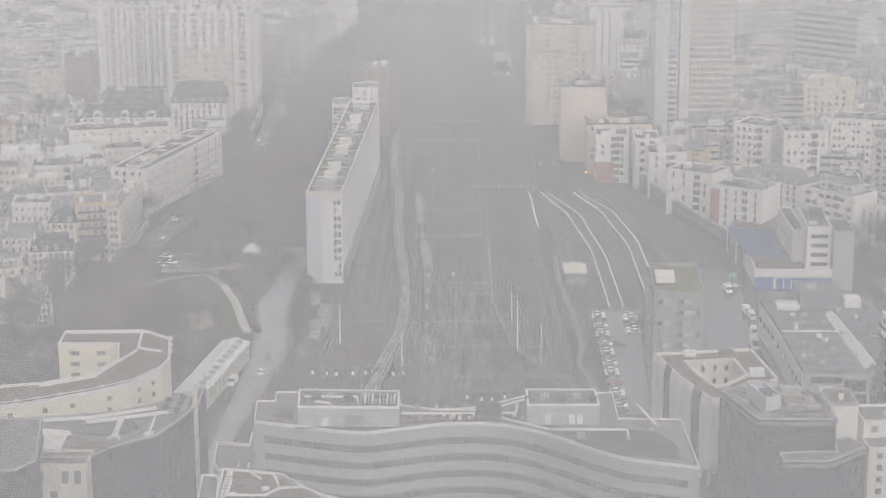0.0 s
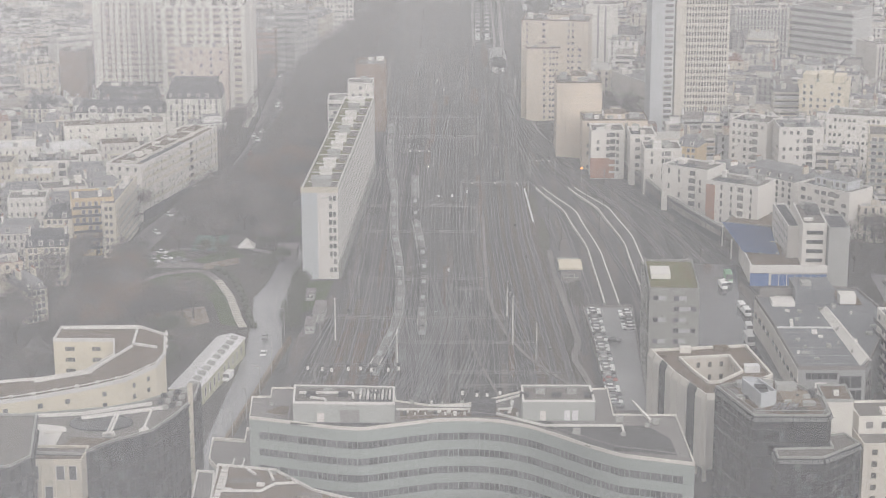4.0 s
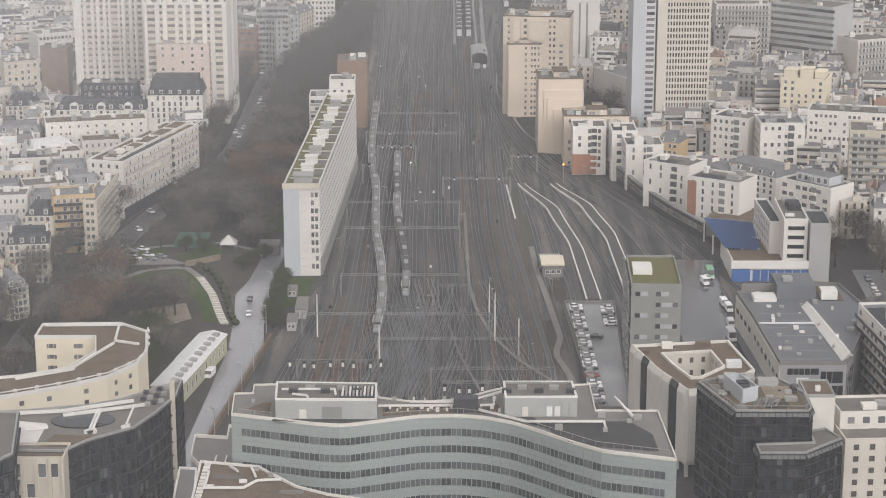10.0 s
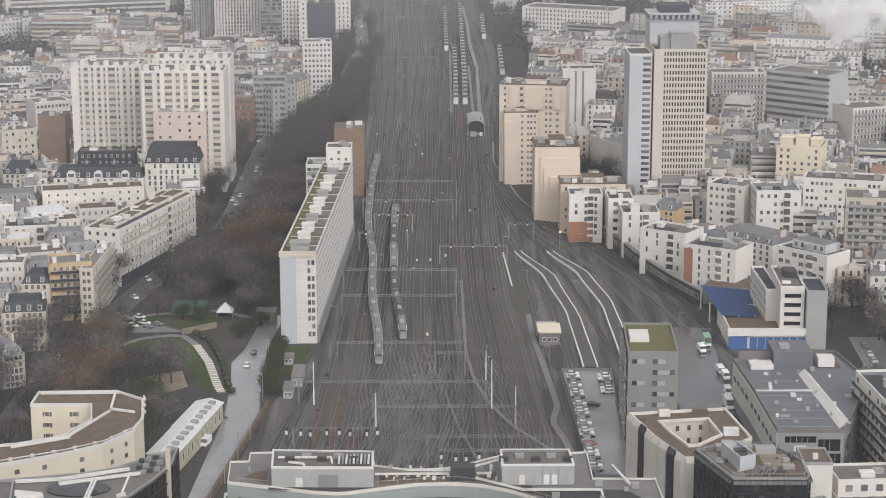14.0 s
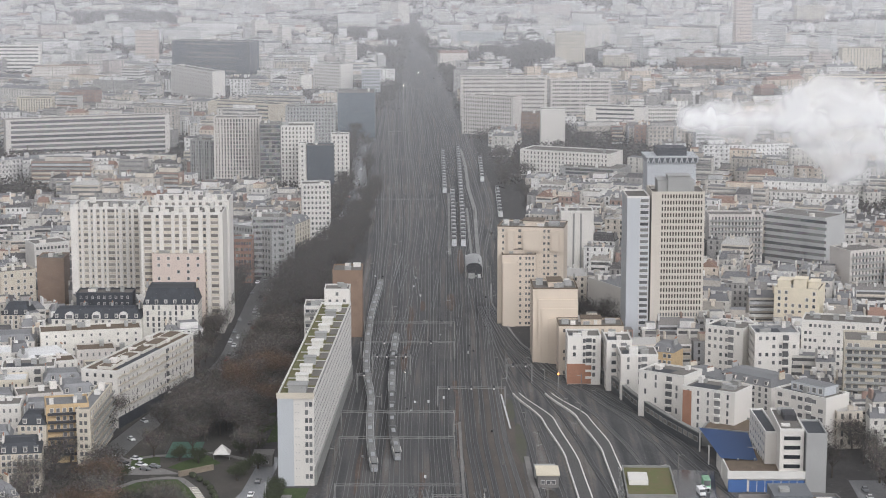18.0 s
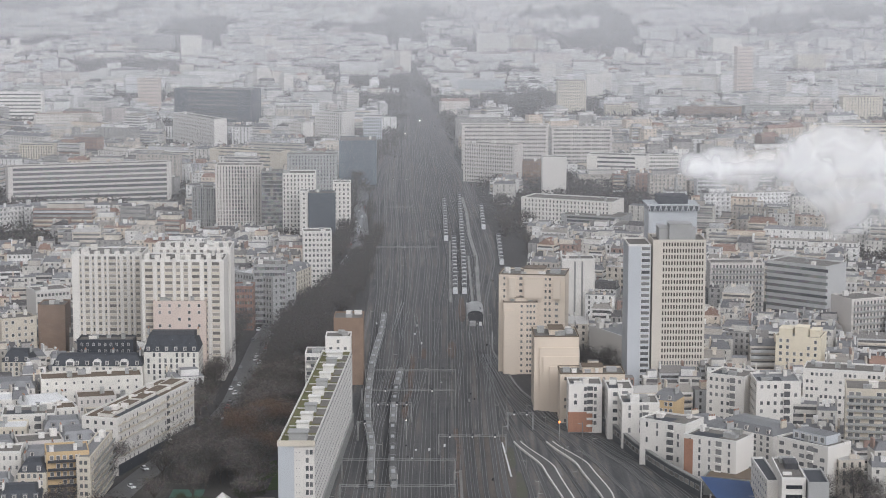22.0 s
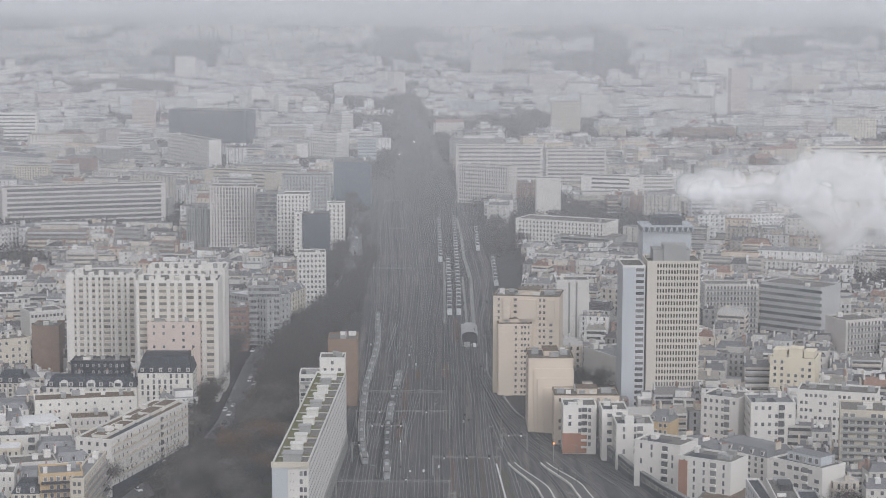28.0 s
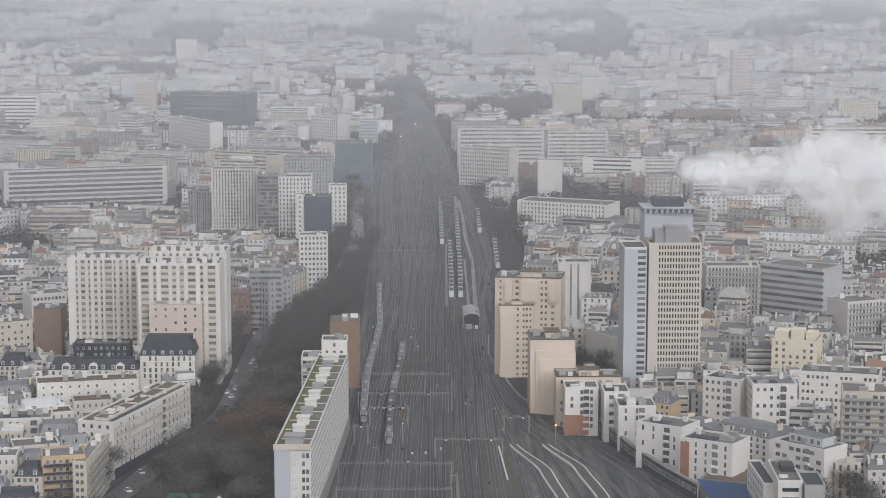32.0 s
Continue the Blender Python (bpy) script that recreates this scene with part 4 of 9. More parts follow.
for nm, pts, z, wall_m in (("penthouse", ((-36.4, 404.9), (-15.0, 404.7), (-15.3, 415), (-37.0, 416)), 4.5, GREY), ("penthouse", ((12.0, 406.2), (27.3, 406.4), (26.8, 416.2), (11.9, 416.2)), 4.5, GREY)):
    bm = bmesh.new()
    prism(bm, pts, 50, 50 + z, 0, None)
    ph = part(nm, bm, PANELGREY, front, "pale panelled roof penthouse")
    bm = bmesh.new()
    bm.faces.new([bm.verts.new((x, y, 50 + z - 0.6)) for x, y in pts])
    part("roof", bm, GRAVEL, ph)
    bm = bmesh.new()
    parapet(bm, pts, 50 + z - 0.1, 0.4, 0.2)
    part("coping", bm, TRIM, ph, "white coping")
    cx = sum(p[0] for p in pts) / 4
    for j in range(5):
        bm = bmesh.new()
        box(bm, cx - 8 + j * 3.4, 410 + (j % 2) * 2, 50 + z - 0.6, cx - 6 + j * 3.4, 411.2 + (j % 2) * 2, 50 + z + 0.3)
        part("air_unit", bm, STEEL if j % 2 else DARK, ph)
    for j in range(9):
        bm = bmesh.new()
        x = pts[0][0] + (pts[1][0] - pts[0][0]) * j / 9 + 0.05
        box(bm, x, pts[0][1] - 0.1, 50.1, x + (pts[1][0] - pts[0][0]) / 9 - 0.1, pts[0][1] - 0.01, 50 + z - 0.25)
        part("wall_panel", bm, PANELGREY, ph)
    for j, w, hh, m in ((2, 1.2, 2.1, COURTCREAM), (5, 1.2, 2.2, PALEROOF), (6, 1.2, 2.2, PALEROOF)) if cx > 0 else ((2, 1.5, 2.0, COURTCREAM), (4, 4.2, 2.6, CONCRETE)):
        bm = bmesh.new()
        x = pts[0][0] + (pts[1][0] - pts[0][0]) * j / 9 + 0.3
        box(bm, x, pts[0][1] - 0.18, 50.2, x + w, pts[0][1] - 0.08, 50.2 + hh)
        part("door", bm, m, ph)
for a, c, r in (((-35.5, 411.2), (-24.2, 411.2), 0.2), ((-24.2, 411.2), (-23.8, 407.8), 0.2), ((-33, 408.2), (-30, 407.2), 0.2), ((-30, 407.2), (-29.5, 406), 0.2)):
    bm = bmesh.new()
    beam(bm, (*a, 54.5), (*c, 54.5), r)
    part("roof_duct", bm, TRIM, front, "white roof duct")
# No recess is built: a flat dark face paints the shade of the well
bm = bmesh.new()
bm.faces.new([bm.verts.new((x, y, 53.96)) for x, y in ((-23.2, 405.4), (-15.4, 405.3), (-15.7, 414), (-23.2, 414.4))])
part("plant_well", bm, DARK, front, "flat dark face for the shade in an open plant well")
for j in range(9):
    bm = bmesh.new()
    box(bm, -22.6 + j * 0.78, 408.2, 54.0, -22.2 + j * 0.78, 412.6, 54.7)
    part("louvre", bm, STEEL if j % 2 else TRIM, front)
for pts, mat, z in ((((19.3, 401.4), (22, 396), (24.7, 391.2), (30, 388.6), (42.6, 386.1), (42.2, 395.9), (38.0, 403.2), (16.8, 403.6)), BITUMEN, 50.08), (((-43, 411), (-38, 407.5), (-38, 415), (-40, 415)), ROOFBROWN, 50.09), (((-14, 406.5), (-4, 408.5), (3, 408.8), (11, 407.5), (11, 414), (-14, 414)), ROOFBROWN, 50.06), (((-37, 403.5), (-22, 402.2), (-15, 404.4), (-15, 404.6), (-37, 404.8)), BITUMEN, 50.1), (((11.5, 406), (20, 399.5), (18, 405.8)), BITUMEN, 50.1)):
    bm = bmesh.new()
    bm.faces.new([bm.verts.new((x, y, z)) for x, y in pts])
    part("roof_field", bm, mat, front)
for line in (((-14.9, 411), (1, 411.2)), ((6.6, 408.4), (9.5, 406.4), (16.2, 401.4), (32.6, 401.4), (32.7, 398)), ((-8.1, 413.6), (0, 413.2), (3, 413.5), (7.9, 416.8), (11.8, 420.1)), ((9.8, 411.6), (9.9, 416.8)), ((9.8, 411.6), (6.8, 411.3))):
    bm = bmesh.new()
    for a, c in zip(line, line[1:]):
        beam(bm, (*a, 50.8), (*c, 50.8), 0.2)
    part("pipe", bm, TRIM, front, "white roof pipe")
for x, y, s in ((3.8, 410.3, 2.6), (32.6, 397.2, 0.5), (38, 402.5, 0.5), (32.5, 406, 0.8), (40, 404.5, 0.8), (-42, 415, 0.4), (23, 398.5, 0.8)):
    bm = bmesh.new()
    box(bm, x - s, y - s * 0.6, 50, x + s, y + s * 0.6, 50.4 + s)
    part("roof_unit", bm, STEEL if s < 2 else DARK, front)
fr = random.Random(12)
for k in range(34):
    x = -13 + k * 0.72 + fr.uniform(-0.2, 0.2)
    y = (409.6, 411.4, 416.5)[k % 3] + fr.uniform(-0.3, 0.3)
    s = fr.choice((0.18, 0.25, 0.4))
    bm = bmesh.new()
    box(bm, x - s, y - s, 50.05, x + s, y + s, 50.4 + s)
    part("roof_vent", bm, fr.choice((TRIM, STEEL, DARK, TRIM)), front)
for p, q in (((-44.6, 408.3), (-37.4, 405.9)), ((-14, 405.6), (2, 408.6)), ((2, 408.6), (12, 405.5)), ((12, 405.5), (30, 389)), ((30, 389), (44.5, 384))):
    bm = bmesh.new()
    beam(bm, (*p, 51.1), (*q, 51.1), 0.04)
    for j in range(9):
        f = j / 8
        xx, yy = p[0] + (q[0] - p[0]) * f, p[1] + (q[1] - p[1]) * f
        beam(bm, (xx, yy, 50), (xx, yy, 51.1), 0.03)
    part("railing", bm, STEEL, front, "thin roof railing")
bm = bmesh.new()
beam(bm, (39.0, 405.1, 50.4), (35.8, 414, 51.8), 0.3, 0, 0.15)
part("hoist_arm", bm, TRIM, front, "white window-cleaning hoist arm")
# lower wings in front of it
wing = outline_building("office_building", "lower grey wing with white parapets", ((-58.4, 433.5), (-59.1, 446.9), (-51.5, 445.6), (-51.8, 453.3), (-49, 453.3), (-46.8, 441), (-46.8, 409), (-53.5, 409), (-55.8, 427.8)), 30, GREY, PAVE, trim=COURTCREAM, thick=0.25)
for x in (-52.6, -50.3):
    bm = bmesh.new()
    beam(bm, (x, 424, 30.4), (x, 434, 30.4), 0.16)
    part("roof_bar", bm, TRIM, wing)
side_wing = outline_building("office_building", "small grey flat-roofed wing with white coping", ((-59.2, 405), (-60.4, 428.4), (-56.4, 427.8), (-54.4, 405)), 29.5, GREY, PAVE, par=0.5, trim=TRIM)
LOW = ((-51.5, 368), (-52.7, 405.6), (-40, 402.6), (-37.2, 398.9), (-31.4, 391.7), (-24.7, 387.5), (-18.9, 385.2), (-13.1, 383.4), (-1.7, 382.7), (12, 380), (22, 372), (22, 368))
low = outline_building("office_building", "lower office wing with a brown roof and white curved parapet", LOW, 40, GREY, ROOFBROWN, par=0.5, trim=TRIM)
for k in range(15):
    bm = bmesh.new()
    box(bm, -51.6, 377 + k * 1.9, 40, -50.2, 377.5 + k * 1.9, 40.5)
    part("roof_bar", bm, TRIM, low)
for p, q in (((-50, 390), (-42, 390)), ((-42, 390), (-39.5, 394)), ((-39.5, 394), (-34.5, 394.6)), ((-50, 390), (-50, 399)), ((-44, 399), (-46, 402)), ((-40, 396), (-41.5, 401.5))):
    bm = bmesh.new()
    beam(bm, (*p, 40.6), (*q, 40.6), 0.22)
    part("roof_rail", bm, TRIM, low, "white roof rail")
for x, y, s, m in ((-42.6, 384, 0.7, TRIM), (-42.5, 394.5, 0.8, TRIM), (-49, 391.5, 0.7, TRIM), (-37, 398, 0.6, STEEL), (-32, 388.5, 2.4, GRAVEL), (-46, 396.5, 3.0, GRAVEL), (-22, 382, 0.5, STEEL), (-40.5, 401, 0.7, STEEL)):
    bm = bmesh.new()
    box(bm, x - s, y - 0.5, 39.95, x + s, y + 0.5, 40.5)
    part("roof_unit", bm, m, low)

# cream office with court and rounded panels
OUT = ((50.4, 531.6), (55.1, 512.6), (61.4, 494.7), (66.9, 495.3), (81.0, 511), (77.3, 536.0))
MID = (65.5, 517)
INN = tuple((MID[0] + (x - MID[0]) * 0.52, MID[1] + (y - MID[1]) * 0.55) for x, y in OUT)
court = thing("office_building", "cream office building round a court with rounded wall panels", "office building", Matrix())
bm = bmesh.new()
prism(bm, OUT, 4, 24, 0, None)
part("wall", bm, COURTCREAM, court)
bm = bmesh.new()
prism(bm, INN, 12, 24, 0, None)
part("court_wall", bm, SAND, court)
bm = bmesh.new()
bm.faces.new([bm.verts.new((x, y, 12.02)) for x, y in INN])
part("court_floor", bm, PALEROOF, court)
bm = bmesh.new()
o, i2 = [bm.verts.new((x, y, 24)) for x, y in OUT], [bm.verts.new((x, y, 24)) for x, y in INN]
for k in range(6):
    bm.faces.new((o[k], o[(k + 1) % 6], i2[(k + 1) % 6], i2[k]))
part("roof", bm, ROOFBROWN, court, "brown gravel roof")
for ring in (OUT, INN):
    bm = bmesh.new()
    parapet(bm, ring, 24, 0.5, 0.7)
    part("parapet", bm, COURTCREAM, court)
for k in range(6):
    p, q = INN[k], INN[(k + 1) % 6]
    n = max(2, int(math.dist(p, q) / 3))
    facade(court, (q[0], q[1]), (p[0], p[1]), 13, 3.6, 3, n, (1.0, 1.5), frame_mat=SAND, margin=0.6)
for (p, q, n) in ((OUT[0], OUT[1], 4), (OUT[1], OUT[2], 4), (OUT[2], OUT[3], 2)):
    d = Vector((q[0] - p[0], q[1] - p[1], 0))
    tr = math.degrees(math.atan2(d.y, d.x))
    ln = d.length / n
    for k in range(n):
        bm = bmesh.new()
        prof = ((-ln * 0.46, 0), (-ln * 0.4, -0.9), (ln * 0.4, -0.9), (ln * 0.46, 0))
        rings = [[bm.verts.new((x, y * (0.2 if z > 24.5 else 1), z)) for x, y in prof] for z in (5.2, 23.4, 25.0)]
        for r, s in zip(rings, rings[1:]):
            for i in range(3):
                bm.faces.new((r[i], r[i + 1], s[i + 1], s[i]))
        bm.faces.new(rings[-1])
        bm.faces.new(rings[0][::-1])
        dark = k == 2 and n == 4
        part("wall_panel", bm, BLACKGLASS if dark else COURTCREAM, court).matrix_basis = pose(p[0] + d.x * (k + 0.5) / n, p[1] + d.y * (k + 0.5) / n, 0, 0, 0, tr)
for k in range(7):
    f = k / 6
    bm = bmesh.new()
    beam(bm, (51.5 + 10.5 * f, 530 - 33 * f, 0), (51.5 + 10.5 * f, 530 - 33 * f, 4.2), 0.5)
    part("column", bm, COURTCREAM, court)
for x, y, w, d, hh, m in ((60, 531, 3, 2, 1.6, COURTCREAM), (70, 533, 4, 2, 1.2, ROOFBROWN), (76, 515, 4, 2.5, 1.8, PALEROOF), (74, 507, 3, 2, 1, STEEL), (53.5, 527, 2, 2, 0.8, ROOFBROWN)):
    bm = bmesh.new()
    box(bm, x - w / 2, y - d / 2, 24, x + w / 2, y + d / 2, 24 + hh)
    part("roof_box", bm, m, court)

# dark glass office with cut corners
OCT = ((62.9, 485.0), (67.0, 471.7), (69.4, 464.0), (87.1, 463.9), (88.2, 466.1), (88.4, 476), (84.2, 486), (74.8, 490.5))


def glass_office(label, pts, h, floors, cols, ledge=True):
    root = outline_building("office_building", label, pts, h, BLACKGLASS, GRAVEL, par=0.5, trim=STEEL)
    fh = h / floors
    n = len(pts)
    for k in range(1, floors + 1):
        bm = bmesh.new()
        parapet(bm, pts, k * fh - 0.3, -0.35, 0.3)
        part("floor_band", bm, BLACKBAR if k < floors else DARK, root)
    panes = bmesh.new()
    for i in range(n):
        p, q = Vector((*pts[i], 0)), Vector((*pts[(i + 1) % n], 0))
        d = q - p
        m = max(1, int(d.length / cols))
        out = Vector((d.y, -d.x, 0)).normalized() * 0.05
        for j in range(2 * m):
            for k in range(floors):
                a, b = p + d * ((j + 0.04) / (2 * m)) + out, p + d * ((j + 0.96) / (2 * m)) + out
                z0, z1 = k * fh + 0.25, (k + 1) * fh - 0.75
                panes.faces.new([panes.verts.new((v.x, v.y, z)) for v, z in ((a, z0), (b, z0), (b, z1), (a, z1))])
        if (q.x - p.x) < -2 and d.length > 8:
            continue
        tr = math.degrees(math.atan2(d.y, d.x))
        bm = bmesh.new()
        box(bm, -0.06, -0.3, 0, 0.06, 0.05, h)
        me = mesh_of("mullion", bm, BLACKBAR)
        for j in range(m + 1):
            r = p + d * (j / m)
            put("mullion", me, root, pose(r.x, r.y, 0, 0, 0, tr))
        if ledge:
            bm = bmesh.new()
            a, b = p, q
            nrm = Vector((d.y, -d.x, 0)).normalized()
            v = [bm.verts.new(u) for u in (a + nrm * 0.8 + Vector((0, 0, h - 1.1)), b + nrm * 0.8 + Vector((0, 0, h - 1.1)), b + Vector((0, 0, h + 0.1)), a + Vector((0, 0, h + 0.1)))]
            bm.faces.new(v)
            bmesh.ops.solidify(bm, geom=bm.faces[:], thickness=0.12)
            part("sloped_cornice", bm, CORNICEGLASS, root, "sloped pale glass cornice")
            bm = bmesh.new()
            ribs = max(2, int(d.length / 1.3))
            for j in range(ribs + 1):
                r = a + (b - a) * (j / ribs)
                beam(bm, r + nrm * 0.82 + Vector((0, 0, h - 1.08)), r + nrm * 0.04 + Vector((0, 0, h + 0.14)), 0.06)
            part("cornice_ribs", bm, DARK, root, "dark steel cornice ribs")
    tagged(part("panes", panes, OFFICEPANE, root, "dark glass panes, some with blinds or tinted pale for reflections and lit rooms"), kind="stuff")
    return root


rng_roof = random.Random(77)
octo = glass_office("black glass office building with cut corners and a gravel roof", OCT, 30, 9, 2.4)
bm = bmesh.new()
bm.faces.new([bm.verts.new((MX[0], MX[1], 30.03)) for MX in [(77 + (x - 77) * 0.88, 475 + (y - 475) * 0.86) for x, y in OCT]])
part("roof_field", bm, ROOFBROWN, octo, "brown gravel roof field")
for x, y, w, d, hh, m in ((72.5, 486, 9, 3, 1.2, GREY), (81.5, 477, 7, 9, 0.35, SAND_GROUND), (80, 468, 6, 3, 0.4, EARTH), (84, 472, 3, 2, 0.9, STEEL), (80, 483.5, 5, 3, 1.6, GREY), (66.5, 479, 2.6, 8, 0.4, PAVE), (71, 466.5, 3, 4, 0.4, PAVE), (85.8, 479, 1.0, 4, 1.2, DARK)):
    bm = bmesh.new()
    box(bm, x - w / 2, y - d / 2, 30, x + w / 2, y + d / 2, 30 + hh)
    part("roof_box", bm, m, octo)
bm = bmesh.new()
cool = ((68.7, 481.2), (71.8, 469.6), (75.9, 472.0), (72.7, 481.9))
prism(bm, cool, 30, 33.6, 0, None)
parapet(bm, cool, 33.6, 0.3, 0.15)
bm.faces.new([bm.verts.new((x, y, 32.6)) for x, y in cool])
tower_box = part("cooling_housing", bm, BLUEWHITE, octo, "white open-topped cooling housing")
for y in (473.5, 477):
    bm = bmesh.new()
    box(bm, 71.3, y - 1.3, 32.6, 74.2, y + 1.3, 33.2)
    part("fan_grille", bm, DARK, tower_box, "dark fan grille")
for k in range(7):
    bm = bmesh.new()
    beam(bm, (74 + k * 0.9, 467 + 0.4 * (k % 3), 30.2), (75.5 + k * 0.9, 469 + 0.5 * (k % 2), 31.6), 0.16)
    part("hoist_strut", bm, ZINC, octo, "blue-grey steel hoist strut")
for k in range(26):
    ax, ay = 66 + rng_roof.uniform(0, 27), 465 + rng_roof.uniform(0, 24)
    if (ax - 76) ** 2 / 110 + (ay - 475) ** 2 / 110 > 0.85:
        continue
    s = rng_roof.uniform(0.3, 0.9)
    bm = bmesh.new()
    box(bm, ax - s, ay - s * 0.7, 30.02, ax + s, ay + s * 0.7, 30.4 + s * rng_roof.random())
    part("roof_unit", bm, rng_roof.choice((STEEL, DARK, TRIM, GREY)), octo)
for i in range(len(OCT)):
    p, q = Vector((*OCT[i], 31.2)), Vector((*OCT[(i + 1) % len(OCT)], 31.2))
    inn = Vector((77, 475, 31.2))
    p, q = p + (inn - p) * 0.07, q + (inn - q) * 0.07
    bm = bmesh.new()
    beam(bm, p, q, 0.06)
    for j in range(5):
        r = p + (q - p) * (j / 4)
        beam(bm, (r.x, r.y, 30), r, 0.05)
    part("railing", bm, STEEL, octo, "thin steel roof railing")
bm = bmesh.new()
box(bm, 88.6, 476.6, 0, 95.8, 488, 29.4)
party = solid("party_wall_block", "white rendered stair block with rain-stained wall beside the glass office", "building", bm, COURTCREAM)
bm = bmesh.new()
box(bm, 89, 477, 29.4, 95.4, 487.6, 29.46)
part("roof", bm, ROOFBROWN, party)
bm = bmesh.new()
parapet(bm, ((88.6, 476.6), (95.8, 476.6), (95.8, 488), (88.6, 488)), 29.4, 0.3, 0.5)
part("parapet", bm, GREY, party)
bm = bmesh.new()
box(bm, 91.5, 480, 29.4, 92.7, 481.2, 30.8)
part("vent", bm, TRIM, party)
low2 = glass_office("lower black glass wing with a pale sloped cornice", ((74.4, 462.4), (74.5, 456.7), (85.4, 456.6), (95.8, 466.2), (93.1, 473.2), (88.6, 471.2), (88.6, 463.6)), 22, 7, 2.4)
block("apartment_building", "sand-coloured rendered building with square windows", 110.5, 485, 26, 21, 18.6, 4, SAND, GRAVEL, 6, 6, win=(1.4, 1.5), cap="none")
block("apartment_building", "set-back pale roof storey over the sand-coloured building", 110.5, 489, 25, 12, 22.6, 4, COURTCREAM, GRAVEL, 7, 6, win=(1.8, 1.8))
bw = block("apartment_building", "white apartment block with black balconies", 129, 555, 46, 11, 22, -85, WHITE, ZINC, 7, 11, win=(2.0, 1.6), balc=True)

PALEWALL = material("pale_sheet_wall", (0.3, 0.3, 0.305), 0.7, vary=0.15, scale=0.2)
# broad hall with a membrane roof
HALL = ((90.4, 612.1), (92.0, 585.7), (93.3, 543.6), (112, 543.6), (116.5, 556), (128.5, 591.3), (124, 621.3), (107.3, 625))
hall = outline_building("warehouse", "broad hall with a grey membrane roof and glazed ridge", HALL, 15, PALEWALL, METALROOF, trim=PAVE)
for p, q in ((HALL[0], HALL[1]), (HALL[1], HALL[2])):
    d = Vector((q[0] - p[0], q[1] - p[1], 0))
    bm = bmesh.new()
    box(bm, 0.1, -0.22, 4.5, d.length - 0.1, -0.02, 14.6)
    cl = part("side_cladding", bm, COURTCREAM, hall, "white side cladding")
    cl.matrix_basis = pose(p[0], p[1], 0, 0, 0, math.degrees(math.atan2(d.y, d.x)))
    for k in range(int(d.length / 6)):
        bm = bmesh.new()
        box(bm, 2 + k * 6, -0.3, 9.5, 5.4 + k * 6, -0.2, 11.0)
        part("strip_window", bm, BLACKGLASS, cl)
bm = bmesh.new()
v = [bm.verts.new(p) for p in ((108.2, 598, 15.1), (111.8, 598, 15.1), (115.3, 551, 15.1), (111, 546, 15.1), (110, 598, 16.8), (113.2, 548, 16.8))]
for f in ((0, 4, 5, 3), (1, 2, 5, 4), (0, 1, 4), (2, 3, 5)):
    bm.faces.new([v[i] for i in f])
part("ridge_light", bm, TRIM, hall, "pale ribbed ridge skylight")
for x, y, w, d, hh, m in ((108, 613, 12, 14, 4.5, METALROOF), (98, 613, 12, 0.6, 3, PAVE), (98, 606, 7, 6, 1.4, TRIM), (118, 607, 5, 5, 3.2, TRIM), (106, 612, 3, 4, 5.5, STEEL), (97, 569, 1.2, 1.2, 0.8, STEEL), (97.5, 557, 2.6, 1.0, 0.7, GREY), (103, 576, 1.5, 1.5, 1.0, TRIM), (119, 575, 2, 1.5, 0.8, STEEL), (101, 581, 17, 0.35, 0.5, PALEROOF), (119, 612, 7, 15, 0.3, ROOFBROWN)):
    bm = bmesh.new()
    box(bm, x - w / 2, y - d / 2, 15, x + w / 2, y + d / 2, 15 + hh)
    part("roof_box", bm, m, hall)
hr = random.Random(31)
for k in range(26):
    x, y = 95 + hr.random() * 28, 550 + hr.random() * 62
    if y < 556 + (x - 112) * 2.6:
        continue
    s = hr.uniform(0.25, 0.7)
    bm = bmesh.new()
    box(bm, x - s, y - s, 15, x + s, y + s, 15.3 + hr.random() * 0.9)
    part("roof_vent", bm, hr.choice((STEEL, TRIM, DARK, GREY)), hall)
for k in range(7):
    bm = bmesh.new()
    box(bm, 93.2, 548 + k * 7.2, 15.0, 109.5, 548.1 + k * 7.2, 15.06)
    part("roof_seam", bm, GREY, hall)
for k in range(16):
    bm = bmesh.new()
    box(bm, 95.5 + hr.random() * 6, 603 + hr.random() * 8, 15, 96.3 + hr.random() * 6 + 0.6, 612, 15.8)
    part("roof_unit", bm, hr.choice((STEEL, DARK, TRIM)), hall) if k % 3 == 0 else bm.free()
for x0, x1, z0, z1 in ((95.4, 104.2, 11.9, 13.7), (95.0, 104.0, 7.4, 8.9), (104.8, 111.2, 5.5, 8.6), (104.8, 111.0, 9.4, 12.8)):
    bm = bmesh.new()
    box(bm, x0, 543.42, z0, x1, 543.56, z1)
    rb = part("ribbon_window", bm, BLACKGLASS, hall, "dark ribbon window")
    for k in range(1, int((x1 - x0) / 1.6)):
        bm = bmesh.new()
        box(bm, x0 + k * 1.6 - 0.05, 543.38, z0, x0 + k * 1.6 + 0.05, 543.44, z1)
        part("mullion", bm, GREY, rb)
facade(hall, (112.4, 544.4), (116.3, 555.4), 1, 12, 1, 3, (3.4, 10), frame_mat=GREY, margin=0.4)
facade(hall, (90.3, 612), (92.0, 585.7), 4, 5, 2, 7, (1.4, 1.4))
bm = bmesh.new()
box(bm, 98.0, 543.2, 9.4, 101.4, 543.4, 11.0)
part("sign_board", bm, TRIM, hall, "white sign board with plain bars")

